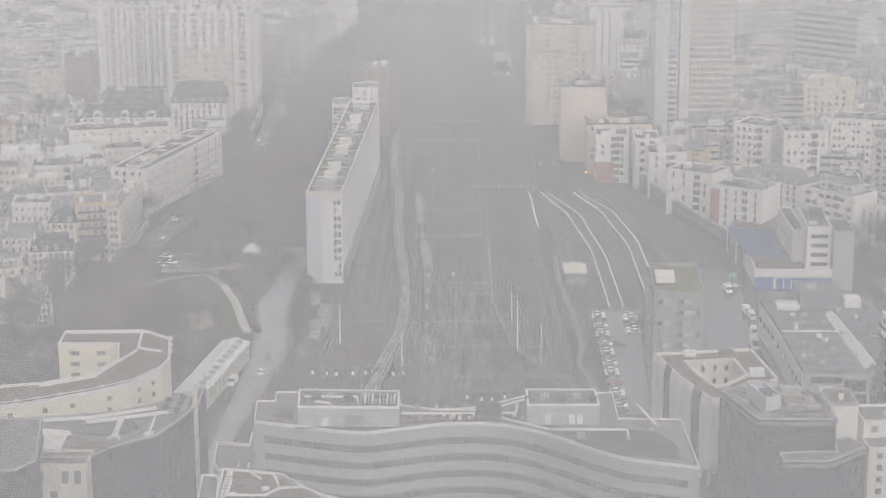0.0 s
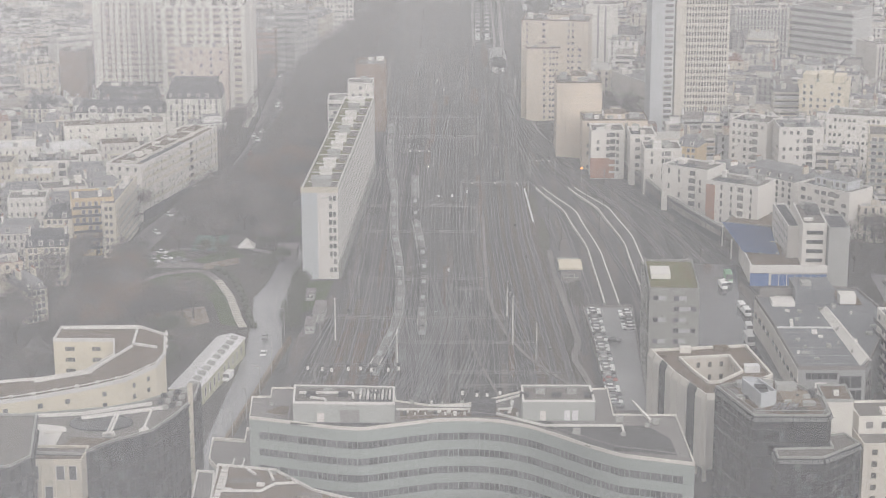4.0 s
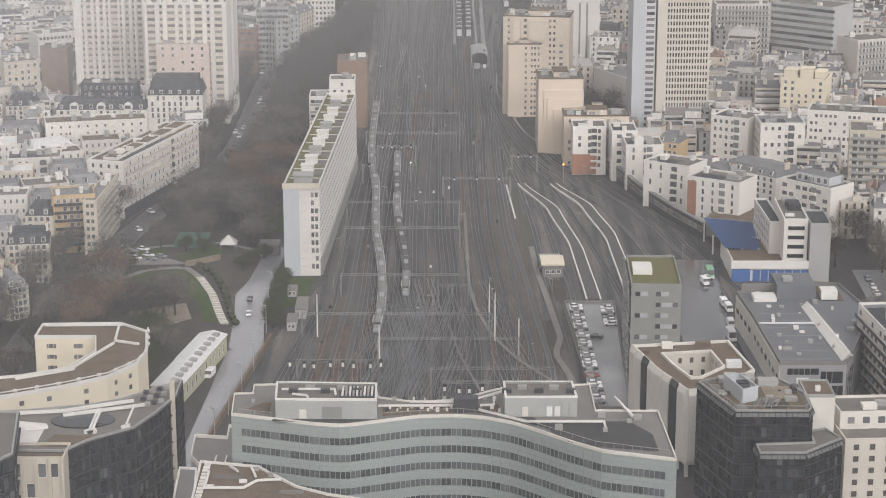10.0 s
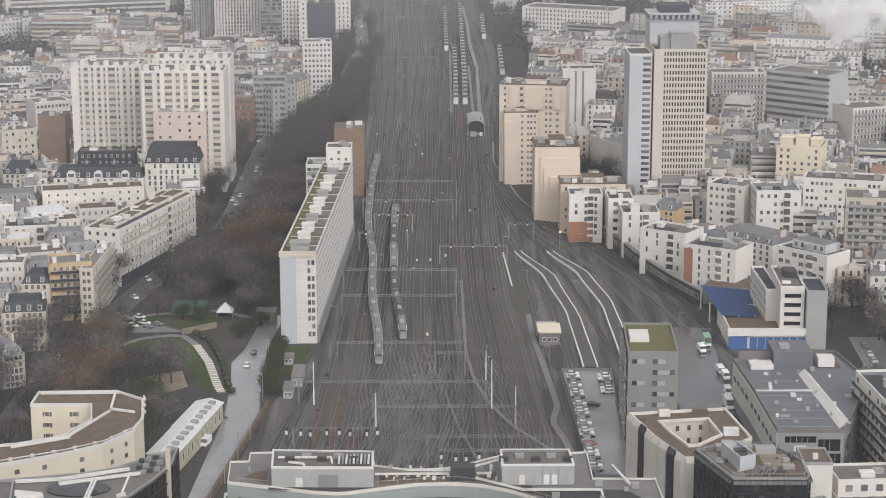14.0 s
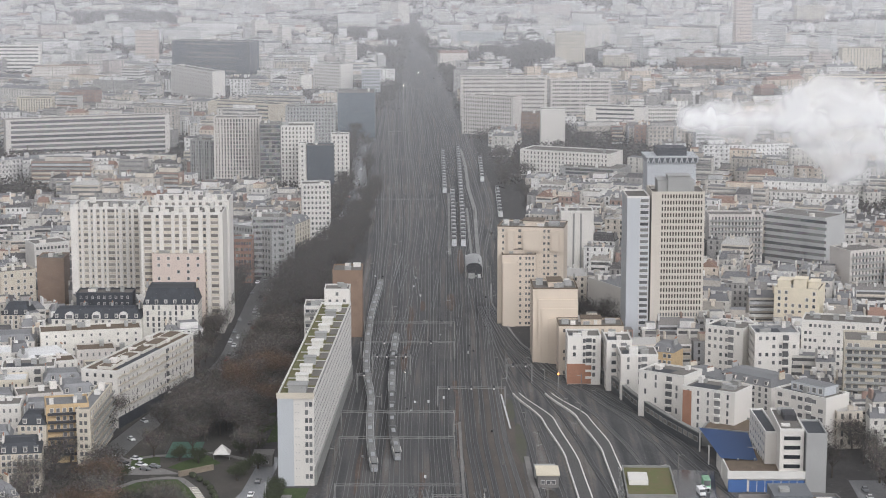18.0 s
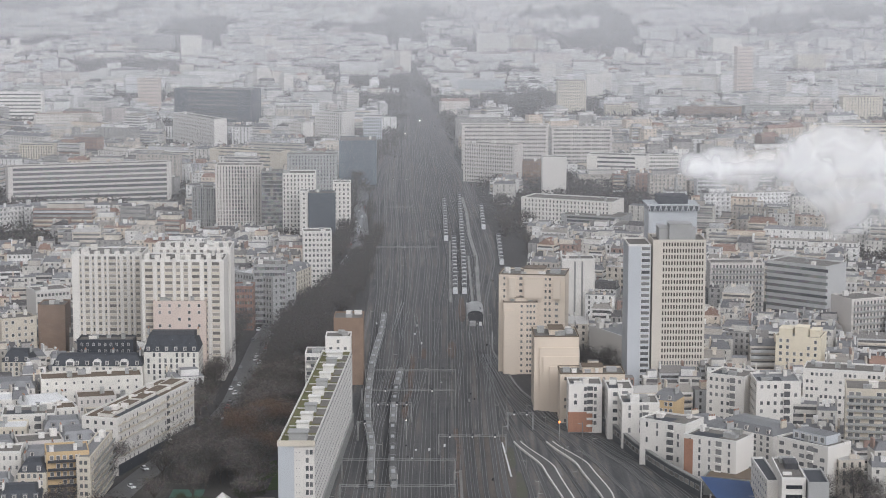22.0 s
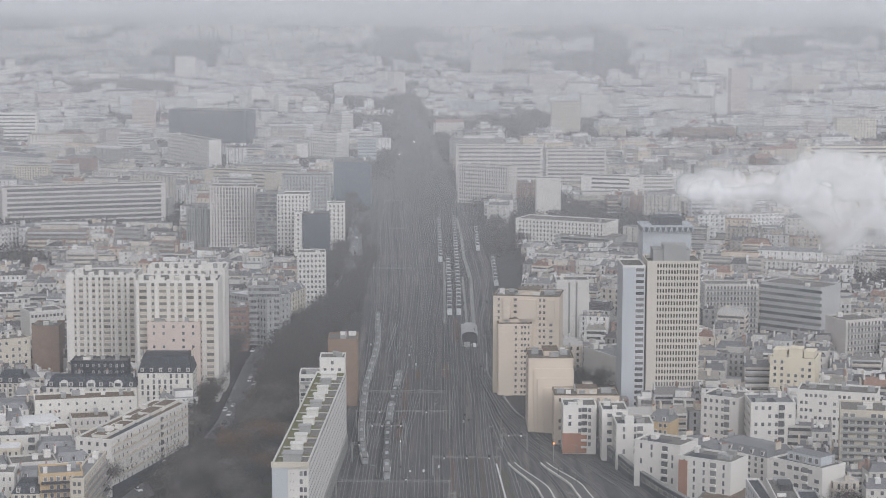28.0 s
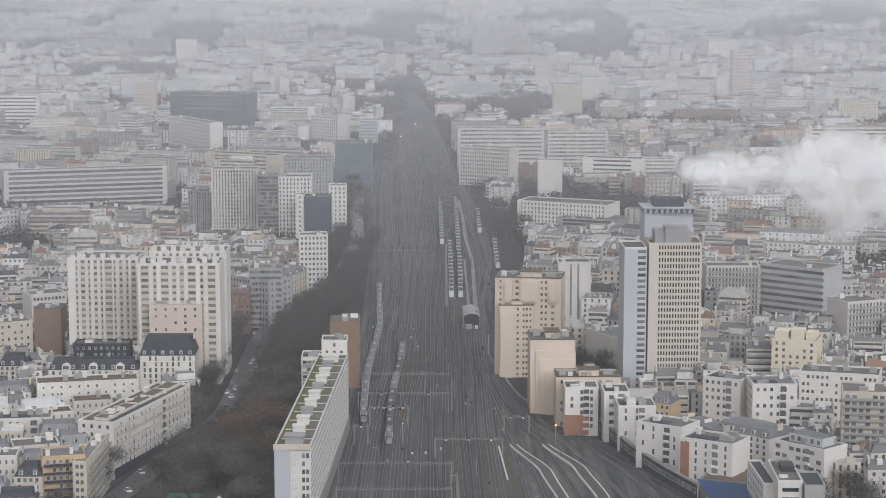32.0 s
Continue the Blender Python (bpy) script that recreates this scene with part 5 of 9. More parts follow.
# cream curved apartment building
CURVE = ((-150, 478), (-130, 484), (-112.9, 491), (-99.3, 498.6), (-89.4, 506.2), (-83.0, 517.6), (-82.0, 527.1), (-84.5, 545), (-92.9, 552.4), (-115, 551.5), (-115, 540), (-98.2, 540), (-96, 527), (-101.4, 513), (-112, 507), (-150, 497))
cream = outline_building("apartment_building", "cream curved apartment building with white roof rails", CURVE, 24, YELLOWISH, ROOFBROWN, par=0.7, trim=TRIM)
for k in range(len(CURVE) - 1):
    if k in (0, 1, 2, 3, 4, 10, 9):
        p, q = CURVE[k], CURVE[k + 1]
        facade(cream, p, q, 1.5, 3.1, 7, max(1, int(math.dist(p, q) / 6.5)), (1.3, 1.3), frame_mat=YELLOWISH, margin=0.5)
facade(cream, (-115, 540 - 0.05), (-98.4, 540 - 0.05), 4, 3.2, 6, 2, (2.6, 1.3), frame_mat=YELLOWISH)
ring = resample(CURVE[1:8], 30)
for k in range(0, 30):
    bm = bmesh.new()
    beam(bm, (ring[k][0], ring[k][1] + 2.6, 24.6), (ring[k + 1][0], ring[k + 1][1] + 2.6, 24.6), 0.12)
    if k % 2:
        beam(bm, (ring[k][0], ring[k][1] + 1.3, 25.1), (ring[k + 1][0], ring[k + 1][1] + 1.3, 25.1), 0.06)
        box(bm, ring[k][0] - 0.5, ring[k][1] + 2.9, 24, ring[k][0] + 0.4, ring[k][1] + 3.6, 24.7)
    part("roof_rail", bm, TRIM, cream)
for a, c in (((-114, 550), (-92, 550.5)), ((-93, 550), (-92, 536)), ((-92, 536), (-85, 533)), ((-92, 534), (-100, 512)), ((-99, 512), (-113, 504))):
    bm = bmesh.new()
    beam(bm, (*a, 24.5), (*c, 24.5), 0.3)
    part("roof_duct", bm, TRIM, cream, "white roof duct")

# dark glass building with a curved front
DCURVE = ((-103, 429.4), (-96.3, 427.5), (-86.0, 427), (-81.5, 434), (-76.4, 438.5), (-72.4, 442), (-68.6, 452), (-65.5, 464), (-65.6, 475.4), (-72.8, 467), (-78.7, 461), (-84.9, 457.5), (-93.8, 455), (-106, 452))
dcurve = glass_office("black glass office building with a curved roof terrace", DCURVE, 34, 10, 2.2, ledge=False)
# Flush black disc for a sunken glazed well, its dark depth painted on
bm = bmesh.new()
prism(bm, [(-85 + 7.5 * math.cos(a), 447 + 5.2 * math.sin(a)) for a in [k * math.pi / 10 for k in range(20)]], 34.02, 34.35, 0, 0)
part("roof_rotunda", bm, BLACKGLASS, dcurve, "black oval disc for the dark glass and depth of a roof well")
for pts, m in ((((-104, 433), (-93, 431), (-93, 445), (-105, 448)), TRIM), (((-92, 430), (-84, 430), (-80, 437), (-90, 438)), ROOFBROWN)):
    bm = bmesh.new()
    bm.faces.new([bm.verts.new((x, y, 34.06)) for x, y in pts])
    part("roof_field", bm, m, dcurve)
for x, y in ((-82.5, 440), (-81.8, 440), (-74.5, 443)):
    bm = bmesh.new()
    beam(bm, (x, y, 34.2), (x + 0.8, y + 9, 36.2), 0.22)
    beam(bm, (x - 0.8, y - 1, 34.1), (x + 1.2, y - 1, 34.6), 0.5)
    part("roof_boom", bm, TRIM, dcurve, "white roof hoist boom")
for a, c in (((-103, 450), (-90, 452)), ((-90, 452), (-75, 459)), ((-90, 449), (-72, 456)), ((-97, 440), (-92, 441))):
    bm = bmesh.new()
    beam(bm, (*a, 34.7), (*c, 34.7), 0.35)
    part("roof_duct", bm, TRIM, dcurve)
for k in range(12):
    bm = bmesh.new()
    x = -73 + 6 * (k % 4) / 4
    y = 456 + k * 1.2
    box(bm, x - 0.6, y - 0.5, 34, x + 0.6, y + 0.5, 34.9)
    part("roof_unit", bm, STEEL if k % 2 else DARK, dcurve)
pav = block("office_building", "cream stone pavilion with tall windows", -91.4, 427.2, 12.4, 9, 33.8, 0, CREAM, ROOFBROWN, 7, 4, win=(1.7, 3.2), cap="none", fins=5)
glass_office("dark glass tower with pale floor bands", ((-112, 404), (-97, 404), (-93.5, 410), (-97.5, 436), (-112, 436)), 40, 11, 2.4, ledge=False)
bm = bmesh.new()
beam(bm, (-66.0, 461, 0), (-66.0, 461, 39), 0.55)
solid("pylon", "tall cream concrete pylon beside the road", "pylon", bm, CREAM)

# shed row beside the road
for k, (x, y) in enumerate(((-80.2, 553.5), (-76.2, 577.5))):
    sh = thing("shed", "long shed with pale roof and yellow-green panels", "shed", pose(x, y, 0, 0, 0, 80), "sheds by the road")
    bm = bmesh.new()
    prism(bm, ((-3, -4.2), (22, -4.2), (22, 4.2), (-3, 4.2)), 0, 6, 0, None)
    part("wall", bm, LIME, sh)
    bm = bmesh.new()
    v = [bm.verts.new(p) for p in ((-3.4, -4.6, 6), (22.4, -4.6, 6), (22.4, 0, 7.2), (-3.4, 0, 7.2), (22.4, 4.6, 6), (-3.4, 4.6, 6))]
    bm.faces.new((v[0], v[1], v[2], v[3]))
    bm.faces.new((v[3], v[2], v[4], v[5]))
    bm.faces.new((v[0], v[3], v[5]))
    bm.faces.new((v[1], v[4], v[2]))
    part("roof", bm, PALEROOF, sh)
    for j in range(5):
        bm = bmesh.new()
        box(bm, -1 + j * 4.6, -2.8, 6.5, 1 + j * 4.6, -0.8, 7.4)
        part("skylight", bm, GREY, sh)
        put("window", window_mesh(1.2, 2.6, TRIM), sh, pose(0 + j * 4.4, -4.22, 1.8))

# parking deck
DECK = ((42.1, 539.7), (51.6, 539.7), (54.6, 641.1), (38.2, 641.1))
deck = thing("car_park", "raised parking deck with rows of parked cars", "car park", Matrix())
bm = bmesh.new()
prism(bm, DECK, 0, 3, 0, 1)
part("deck", bm, (CONCRETE, ASPHALT), deck)
bm = bmesh.new()
parapet(bm, DECK, 3, 0.3, 0.9)
part("parapet", bm, PAVE, deck)

# grey tower with a scaled metal side
PALEWALL0 = material("pale_facade_panel", (0.4, 0.4, 0.4), 0.6, vary=0.15)
scaled = block("office_building", "grey parking tower with a scaled metal facade and green roof", 61.3, 585.4, 14.6, 31, 30, -2, CONCRETE, GRASSROOF, 9, 0)
for k in range(2, 9):
    for x, flip in ((0.6, 1), (5.6, -1) if k % 2 else (-5.4, 1)):
        put("window", window_mesh(1.2, 1.1, DARK, BANDGLASS), scaled, pose(x, -15.58, k * 3.3 + 0.7))
        bm = bmesh.new()
        box(bm, x + flip * 1.9 - 1.1, -15.64, k * 3.3 + 0.6, x + flip * 1.9 + 1.1, -15.56, k * 3.3 + 1.9)
        part("wall_panel", bm, PALEWALL0, scaled, "pale facade panel")
bm = bmesh.new()
box(bm, 0, -1.7, 0, 0.25, 1.7, 1.5)
bm.transform(pose(0, 0, 0, 0, -14, 0))
sm = mesh_of("metal_scale", bm, STEEL)
for k in range(16):
    for j in range(9):
        put("metal_scale", sm, scaled, pose(-7.75, -14.2 + j * 3.5 + (k % 2) * 1.2, 1.2 + k * 1.8, 0, 0, random.uniform(-14, 14)))
bm = bmesh.new()
box(bm, -6.2, -4, 30.1, -0.5, 5, 31.6)
part("roof_house", bm, TRIM, scaled, "white flat roof house")

# blue canopy and white office behind the depot
canopy = thing("canopy", "blue sheet canopy on white posts", "canopy", Matrix())
bm = bmesh.new()
v = [bm.verts.new(p) for p in ((94.2, 729, 9), (112, 727, 7.5), (110.2, 692, 6.8), (97.5, 692.5, 7.6))]
bm.faces.new(v)
bmesh.ops.solidify(bm, geom=bm.faces[:], thickness=0.4)
part("roof", bm, BLUE, canopy)
for x, y in ((94.6, 728), (95.6, 710), (98, 693.4), (103.6, 693), (109.4, 692.8), (111.4, 726)):
    bm = bmesh.new()
    beam(bm, (x, y, 0), (x, y, 7.3), 0.25)
    part("post", bm, TRIM, canopy)
base = block("office_building", "low white depot building with blue doors", 111.4, 692, 26.6, 32, 6.6, 0, WHITE, ROOFBROWN, 1, 0, cap="none")
for k in range(7):
    bm = bmesh.new()
    box(bm, -6.3 + k * 2.75, -16.14, 0.1, -3.8 + k * 2.75, -15.98, 4.2)
    door = part("roller_door", bm, BLUE, base, "blue roller door")
    bm = bmesh.new()
    for j in range(6):
        box(bm, -6.25 + k * 2.75, -16.2, 0.5 + j * 0.62, -3.85 + k * 2.75, -16.13, 0.58 + j * 0.62)
    part("door_ribs", bm, BLUE, door)
bm = bmesh.new()
box(bm, -13.6, -16.6, 0, -7.2, -15.9, 4.6)
part("corner_cladding", bm, BLUE, base, "blue corner cladding")
bm = bmesh.new()
box(bm, -13.9, -16.7, 4.8, 13.2, -15.8, 7.5)
part("fascia", bm, TRIM, base, "white roof fascia")
wing_a = block("office_building", "white depot office wing with small windows and a dark roof", 114.2, 704.5, 4.6, 33, 17.6, 1, WHITE, SLATE, 6, 0, cap="none", side="l", sidew=(1.0, 1.1))
tower_a = block("office_building", "white depot office tower with four black ribbon windows", 120.2, 692.5, 8.2, 29, 21.2, -2, WHITE, GRAVEL, 6, 0, cap="none")
for k in range(4):
    bm = bmesh.new()
    box(bm, -2.7, -14.66, 8.0 + k * 3.3, 2.9, -14.5, 9.3 + k * 3.3)
    rw_ = part("ribbon_window", bm, BLACKGLASS, tower_a, "black ribbon window")
    for x in (-1.3, 0.1, 1.5):
        bm = bmesh.new()
        box(bm, x - 0.05, -14.72, 8.0 + k * 3.3, x + 0.05, -14.64, 9.3 + k * 3.3)
        part("mullion", bm, DARK, rw_)
for x, y, w, d, hh, m in ((1.0, 3, 4.5, 8, 2.2, DARK), (-1.5, -8, 3, 2, 0.8, TRIM), (0.5, 10, 5, 5, 1.6, STEEL)):
    bm = bmesh.new()
    box(bm, x - w / 2, y - d / 2, 21.2, x + w / 2, y + d / 2, 21.2 + hh)
    part("roof_unit", bm, m, tower_a)
block("office_building", "grey blank stair wing of the depot office", 128.0, 684.5, 7.0, 19, 20.4, -2, GREY, SLATE, 6, 0, cap="none")
market = block("office_building", "flat brown-roofed hall behind the blue canopy", 112.0, 741, 26, 20, 6.5, -20, CONCRETE, ROOFBROWN, 1, 0, cap="none")

# ---- named blocks ----
block("tower_block", "white high-rise apartment tower with vertical window strips", -161.5, 977.2, 33.5, 24.0, 55.0, 0.7, WHITE, GRAVEL, 19, 1, columns=((-12.6, 0.8), (-9.6, 1.9), (-6.6, 0.8), (-3.6, 1.4), (-0.8, 0.8), (2.6, 3.2), (5.6, 0.8), (8.6, 1.4), (11.6, 0.8), (14.6, 1.9)), cap="crenel")
block("tower_block", "white high-rise apartment tower with stacked balconies", -121.6, 948.3, 38.1, 22.0, 56.6, 0.8, WHITE, GRAVEL, 19, 1, columns=((-15.8, 3.4), (-11.2, 1.3), (-6.6, 3.4), (-2.2, 1.8), (1.4, 1.8), (6.0, 3.4), (10.6, 1.3), (15.2, 3.4)), cap="crenel")
block("tower_block", "tall white apartment tower behind the twin towers", -120.2, 970.8, 36.8, 20.0, 59.0, 0.8, WHITE, GRAVEL, 20, 1, columns=tuple((-14.5 + 3.2 * k, 1.4) for k in range(10)), cap="crenel")
block("apartment_building", "pink rendered apartment block with flat roof below the towers", -122.8, 940.4, 24.3, 16.0, 38.0, 0.7, PINK, GRAVEL, 12, 5, win=(1.2, 1.4), side="r")
block("apartment_building", "cream block with a dark slate mansard roof", -122.6, 908.9, 24.6, 18.0, 29.0, 0.7, COURTCREAM, SLATE, 8, 9, win=(1.0, 2.1), mansard=8, side="r")
block("apartment_building", "long block under a dark slate mansard roof with dormers", -155.0, 900.5, 40.0, 12.0, 20.5, 0.6, COURTCREAM, SLATE, 6, 13, mansard=5)
block("apartment_building", "pale block behind under dark slate roofs", -153.3, 912.6, 25.3, 11.0, 24.5, 0.7, SLATE, GRAVEL, 8, 9, win=(0.8, 1.2))
tier = [o for o in scene.objects if "dark slate mansard roof with dormers" in o.get("label", "")][0]
for x in (-12, 0, 12):
    bm = bmesh.new()
    prism(bm, [(-1.9, 0), (1.9, 0), (1.9, 1.8), (1.3, 2.7), (0, 3.1), (-1.3, 2.7), (-1.9, 1.8)], 0, 2.4, 0, 0)
    bm.transform(pose(0, 0, 0, 90, 0, 0))
    ad = part("arched_dormer", bm, TRIM, tier, "white arched dormer")
    ad.matrix_basis = pose(x, -4.2, 15.6)
    bm = bmesh.new()
    box(bm, -1.3, -2.46, 0.4, 1.3, -2.36, 1.9)
    part("glazing", bm, GLASS, ad)
block("apartment_building", "white courtyard building with a broad flat roof", -152.2, 863.1, 43.0, 14.0, 18.0, 13.0, COURTCREAM, ROOFBROWN, 6, 11, win=(0.8, 1.1))
block("apartment_building", "long pale apartment terrace facing the tree-lined avenue", -121.5, 798.9, 73.0, 15.0, 22.0, 73.5, WHITE, ROOFBROWN, 7, 19, win=(1.0, 1.8), side="l")
terrace = [o for o in scene.objects if "long pale apartment terrace" in o.get("label", "")][0]
bm = bmesh.new()
box(bm, -36.4, -8.0, 0, 36.4, -7.55, 4.2)
part("shop_front", bm, SLATE, terrace, "dark shop fronts along the ground storey")
for z in (7.2, 13.4, 16.6, 19.6):
    bm = bmesh.new()
    box(bm, -36.0, -8.3, z, 36.0, -7.5, z + 0.16)
    for k in range(10):
        box(bm, -34 + k * 7.2, -8.3, z + 0.16, -30 + k * 7.2, -8.2, z + 1.0)
    part("balcony_line", bm, CREAM, terrace, "continuous balcony with pale railings")
for k in range(5):
    bm = bmesh.new()
    box(bm, -33 + k * 14, -3.6, 22, -21 + k * 14, 2.4, 23.0)
    box(bm, -33.2 + k * 14, -3.8, 23.0, -20.8 + k * 14, 2.6, 23.15)
    rh = part("roof_storey", bm, COURTCREAM, terrace, "set-back pale roof storey")
    bm = bmesh.new()
    box(bm, -32.6 + k * 14, -3.2, 23.15, -21.4 + k * 14, 2.0, 23.2)
    part("roof_terrace", bm, ROOFBROWN, rh)
block("apartment_building", "low white workshop building with a stepped roof", -168.4, 840.0, 19.2, 18.0, 14.0, 27.2, WHITE, PALEROOF, 4, 3, mansard=3, win=(0.8, 1.0))
block("apartment_building", "white rendered house with a flat pale roof", -166.7, 802.5, 21.0, 16.0, 16.0, 8.7, WHITE, GRAVEL, 5, 7)
block("apartment_building", "white apartment house with a grey zinc mansard roof", -139.3, 769.4, 19.5, 15.0, 18.0, 19.8, WHITE, ZINC, 6, 7, mansard=4, side="r")
block("apartment_building", "ochre rendered apartment house with balconies", -136.5, 720.4, 15.2, 14.0, 21.0, 13.3, OCHRE, ZINC, 7, 6, balc=True, side="r")
block("apartment_building", "white corner house with balconies beside the ochre house", -128.0, 730.1, 41.5, 5.0, 20.0, 88.3, CREAM, ZINC, 7, 13, win=(1.0, 1.7), balc=True, side="l")
block("apartment_building", "stone house with a slate mansard roof beside the ochre one", -147.1, 715.5, 10.1, 13.0, 19.0, 0.6, CREAM, SLATE, 6, 4, mansard=4)
block("apartment_building", "cream stone corner house with a slate mansard roof", -145.3, 681.6, 14.5, 15.0, 18.0, 8.4, CREAM, SLATE, 6, 7, mansard=4, side="r")
block("apartment_building", "grey-roofed stone house by the square", -143.8, 638.9, 7.7, 15.0, 15.0, 35.5, CREAM, ZINC, 5, 4, mansard=4, side="r")
block("apartment_building", "white block with ribbon windows and roof terraces", -207.3, 1054.5, 18.8, 16.0, 24.0, 28.6, WHITE, GRAVEL, 6, 6, win=(1.6, 1.3))
block("apartment_building", "brown brick block with a flat roof", -192.2, 991.7, 13.3, 16.0, 27.0, 0.4, BROWN, GRAVEL, 9, 0)
block("apartment_building", "grey house with a dark slate roof", -195.5, 922.5, 13.4, 14.0, 18.0, 0.9, CREAM, SLATE, 6, 5, mansard=5)
block("apartment_building", "beige house with a flat roof", -209.7, 982.5, 17.3, 14.0, 22.0, 26.9, CREAM, GRAVEL, 7, 5)
block("apartment_building", "brick apartment block with a grey roof by the avenue", -106.3, 1071.5, 10.4, 14.0, 23.0, 0.6, BRICK, ZINC, 7, 5, side="r")
block("apartment_building", "long grey apartment block wrapped in white scaffolding", -97.4, 1094.5, 30.0, 18.0, 26.0, -39.6, GREY, PALEROOF, 8, 9, side="r")
block("apartment_building", "grey modern apartment block with loggias", -93.8, 1090.7, 17.5, 16.0, 32.0, 0.7, GREY, GRAVEL, 10, 8, win=(1.5, 1.4), side="r")
block("apartment_building", "pale apartment block by the end of the avenue", -89.2, 1135.1, 39.2, 16.0, 24.0, 72.8, CREAM, ZINC, 8, 6, mansard=3)
block("tower_block", "white tower with a dark stair wall", -75.8, 1206.0, 17.0, 14.0, 34.0, 6.0, WHITE, GRAVEL, 11, 5, win=(1.4, 1.3), side="r")
block("apartment_building", "brown brick block with a blank wall beside the tracks", -44.2, 936.3, 13.6, 17.0, 31.0, 0.4, BROWN, GRAVEL, 8, 0)
block("apartment_building", "white stepped apartment block with terraces beside the tracks", -54.8, 876.5, 11.0, 15.0, 26.0, 1.0, WHITE, GRAVEL, 8, 5, balc=True, win=(2.2, 1.4))
block("apartment_building", "white stair block with lift housings beside the tracks", -46.3, 882.8, 11.1, 12.0, 32.0, 0.5, WHITE, GRAVEL, 10, 3, side="r")
block("tower_block", "beige rendered high-rise with shallow bays beside the tracks", 43.2, 965.8, 31.6, 20.0, 46.9, -8.6, BEIGE, GRAVEL, 16, 0, cap="lift", side="l", bayset=((5.0, 8.4), (12.3, 20.8), (26.0, 29.4)), wincols=((2.7, 0.9), (10.6, 1.5), (11.9, 0.8), (22.4, 1.0), (24.4, 1.0), (27.7, 1.5)))
block("tower_block", "beige lower wing of the trackside high-rise", 36.2, 957.0, 16.0, 8.0, 34.2, 0.7, BEIGE, GRAVEL, 12, 0, cap="lift", side="l", wincols=((8.6, 1.0), (11.4, 0.9), (12.9, 1.0), (14.6, 0.8)), layers=((-0.47, -0.1, 0.9),))
block("tower_block", "beige rendered apartment tower with a blank end wall", 49.1, 886.2, 19.5, 22.0, 32.5, 0.6, BEIGE, GRAVEL, 12, 0, cap="lift", side="l", sidew=(1.2, 1.2), layers=((-0.38, 0.5, 0.87), (-0.3, 0.5, 0.75), (-0.16, 0.48, 0.62)))
block("apartment_building", "beige apartment block with roof terraces by the tracks", 63.2, 858.3, 27.6, 16.0, 21.2, 0.4, BEIGE, GRAVEL, 7, 8, cap="lift", side="l")
block("apartment_building", "white apartment block with an orange brick base", 59.1, 840.7, 13.9, 14.0, 20.3, 0.4, WHITE, GRAVEL, 7, 3, win=(1.2, 1.7), brickbase=9, side="l")
block("apartment_building", "white cubic apartment block with roof terrace", 72.8, 830.7, 10.5, 16.0, 20.8, 0.5, WHITE, GRAVEL, 6, 2, win=(1.9, 1.6), side="l")
block("apartment_building", "white cubic apartment block over the railway wall", 79.6, 814.6, 15.1, 16.0, 18.5, 0.4, WHITE, GRAVEL, 6, 3, win=(1.0, 2.0), side="l")
block("apartment_building", "white apartment block with narrow windows over the railway wall", 89.4, 781.3, 20.0, 15.0, 18.2, -34.8, WHITE, GRAVEL, 6, 4, win=(0.9, 2.1), side="l")
block("apartment_building", "white apartment block with an orange stair panel", 104.0, 753.3, 22.1, 15.0, 18.5, -34.1, WHITE, GRAVEL, 6, 5, win=(0.9, 1.9), side="l", panel=True)
block("office_building", "low market hall with a blank white side wall", 97.0, 983.5, 51.0, 30.0, 14.5, -64.5, WHITE, ZINC, 3, 0)
block("tower_block", "white and blue slab of the office tower with dark window strip", 87.5, 915.1, 10.1, 22.0, 69.0, 1.1, BLUEWHITE, GRAVEL, 26, 1, win=(5.4, 1.7), cap="none", strip=True)
block("tower_block", "beige concrete office tower with a grid of small windows", 105.4, 915.6, 23.8, 22.0, 71.0, 0.7, SAND, GRAVEL, 25, 15, win=(0.66, 1.7), cap="tower", side="r", inset=3.4)
block("apartment_building", "ochre house with a curved zinc roof", 94.4, 839.0, 10.0, 12.0, 18.0, -25.5, OCHRE, ZINC, 5, 4, mansard=4)
block("apartment_building", "white house with roof terraces below the tower", 122.5, 846.6, 17.1, 16.0, 23.0, -31.8, WHITE, GRAVEL, 7, 6, side="l")
block("apartment_building", "white gabled house block with few windows", 137.9, 831.8, 18.4, 18.0, 24.0, 0.3, WHITE, ZINC, 7, 6, side="l")
block("apartment_building", "long white apartment slab with a grid of square windows", 166.9, 833.3, 32.6, 16.0, 28.0, -15.7, WHITE, GRAVEL, 9, 16, win=(1.1, 1.3), side="l")
block("tower_block", "cream apartment tower with stacked balconies", 165.4, 766.7, 22.2, 18.0, 34.7, -9.8, CREAM, GRAVEL, 13, 8, balc=True, win=(1.8, 1.4), side="l")
block("apartment_building", "white house with grey zinc roof behind the white blocks", 123.6, 782.8, 26.4, 16.0, 18.0, -46.4, WHITE, ZINC, 6, 8, mansard=3.5, side="l")
block("apartment_building", "stone house with long zinc roofs", 107.1, 791.3, 27.2, 14.0, 16.0, -63.3, CREAM, ZINC, 5, 6, mansard=3.5)
block("apartment_building", "white curved corner building with roof pavilion", 138.3, 743.9, 23.6, 14.0, 19.0, -47.6, WHITE, GRAVEL, 6, 7, win=(2.2, 1.5), cap="pavilion", side="l")
block("apartment_building", "cream house with stepped terraces", 165.5, 928.9, 20.7, 18.0, 24.0, -18.9, YELLOWISH, GRAVEL, 8, 6, cap="boxes")
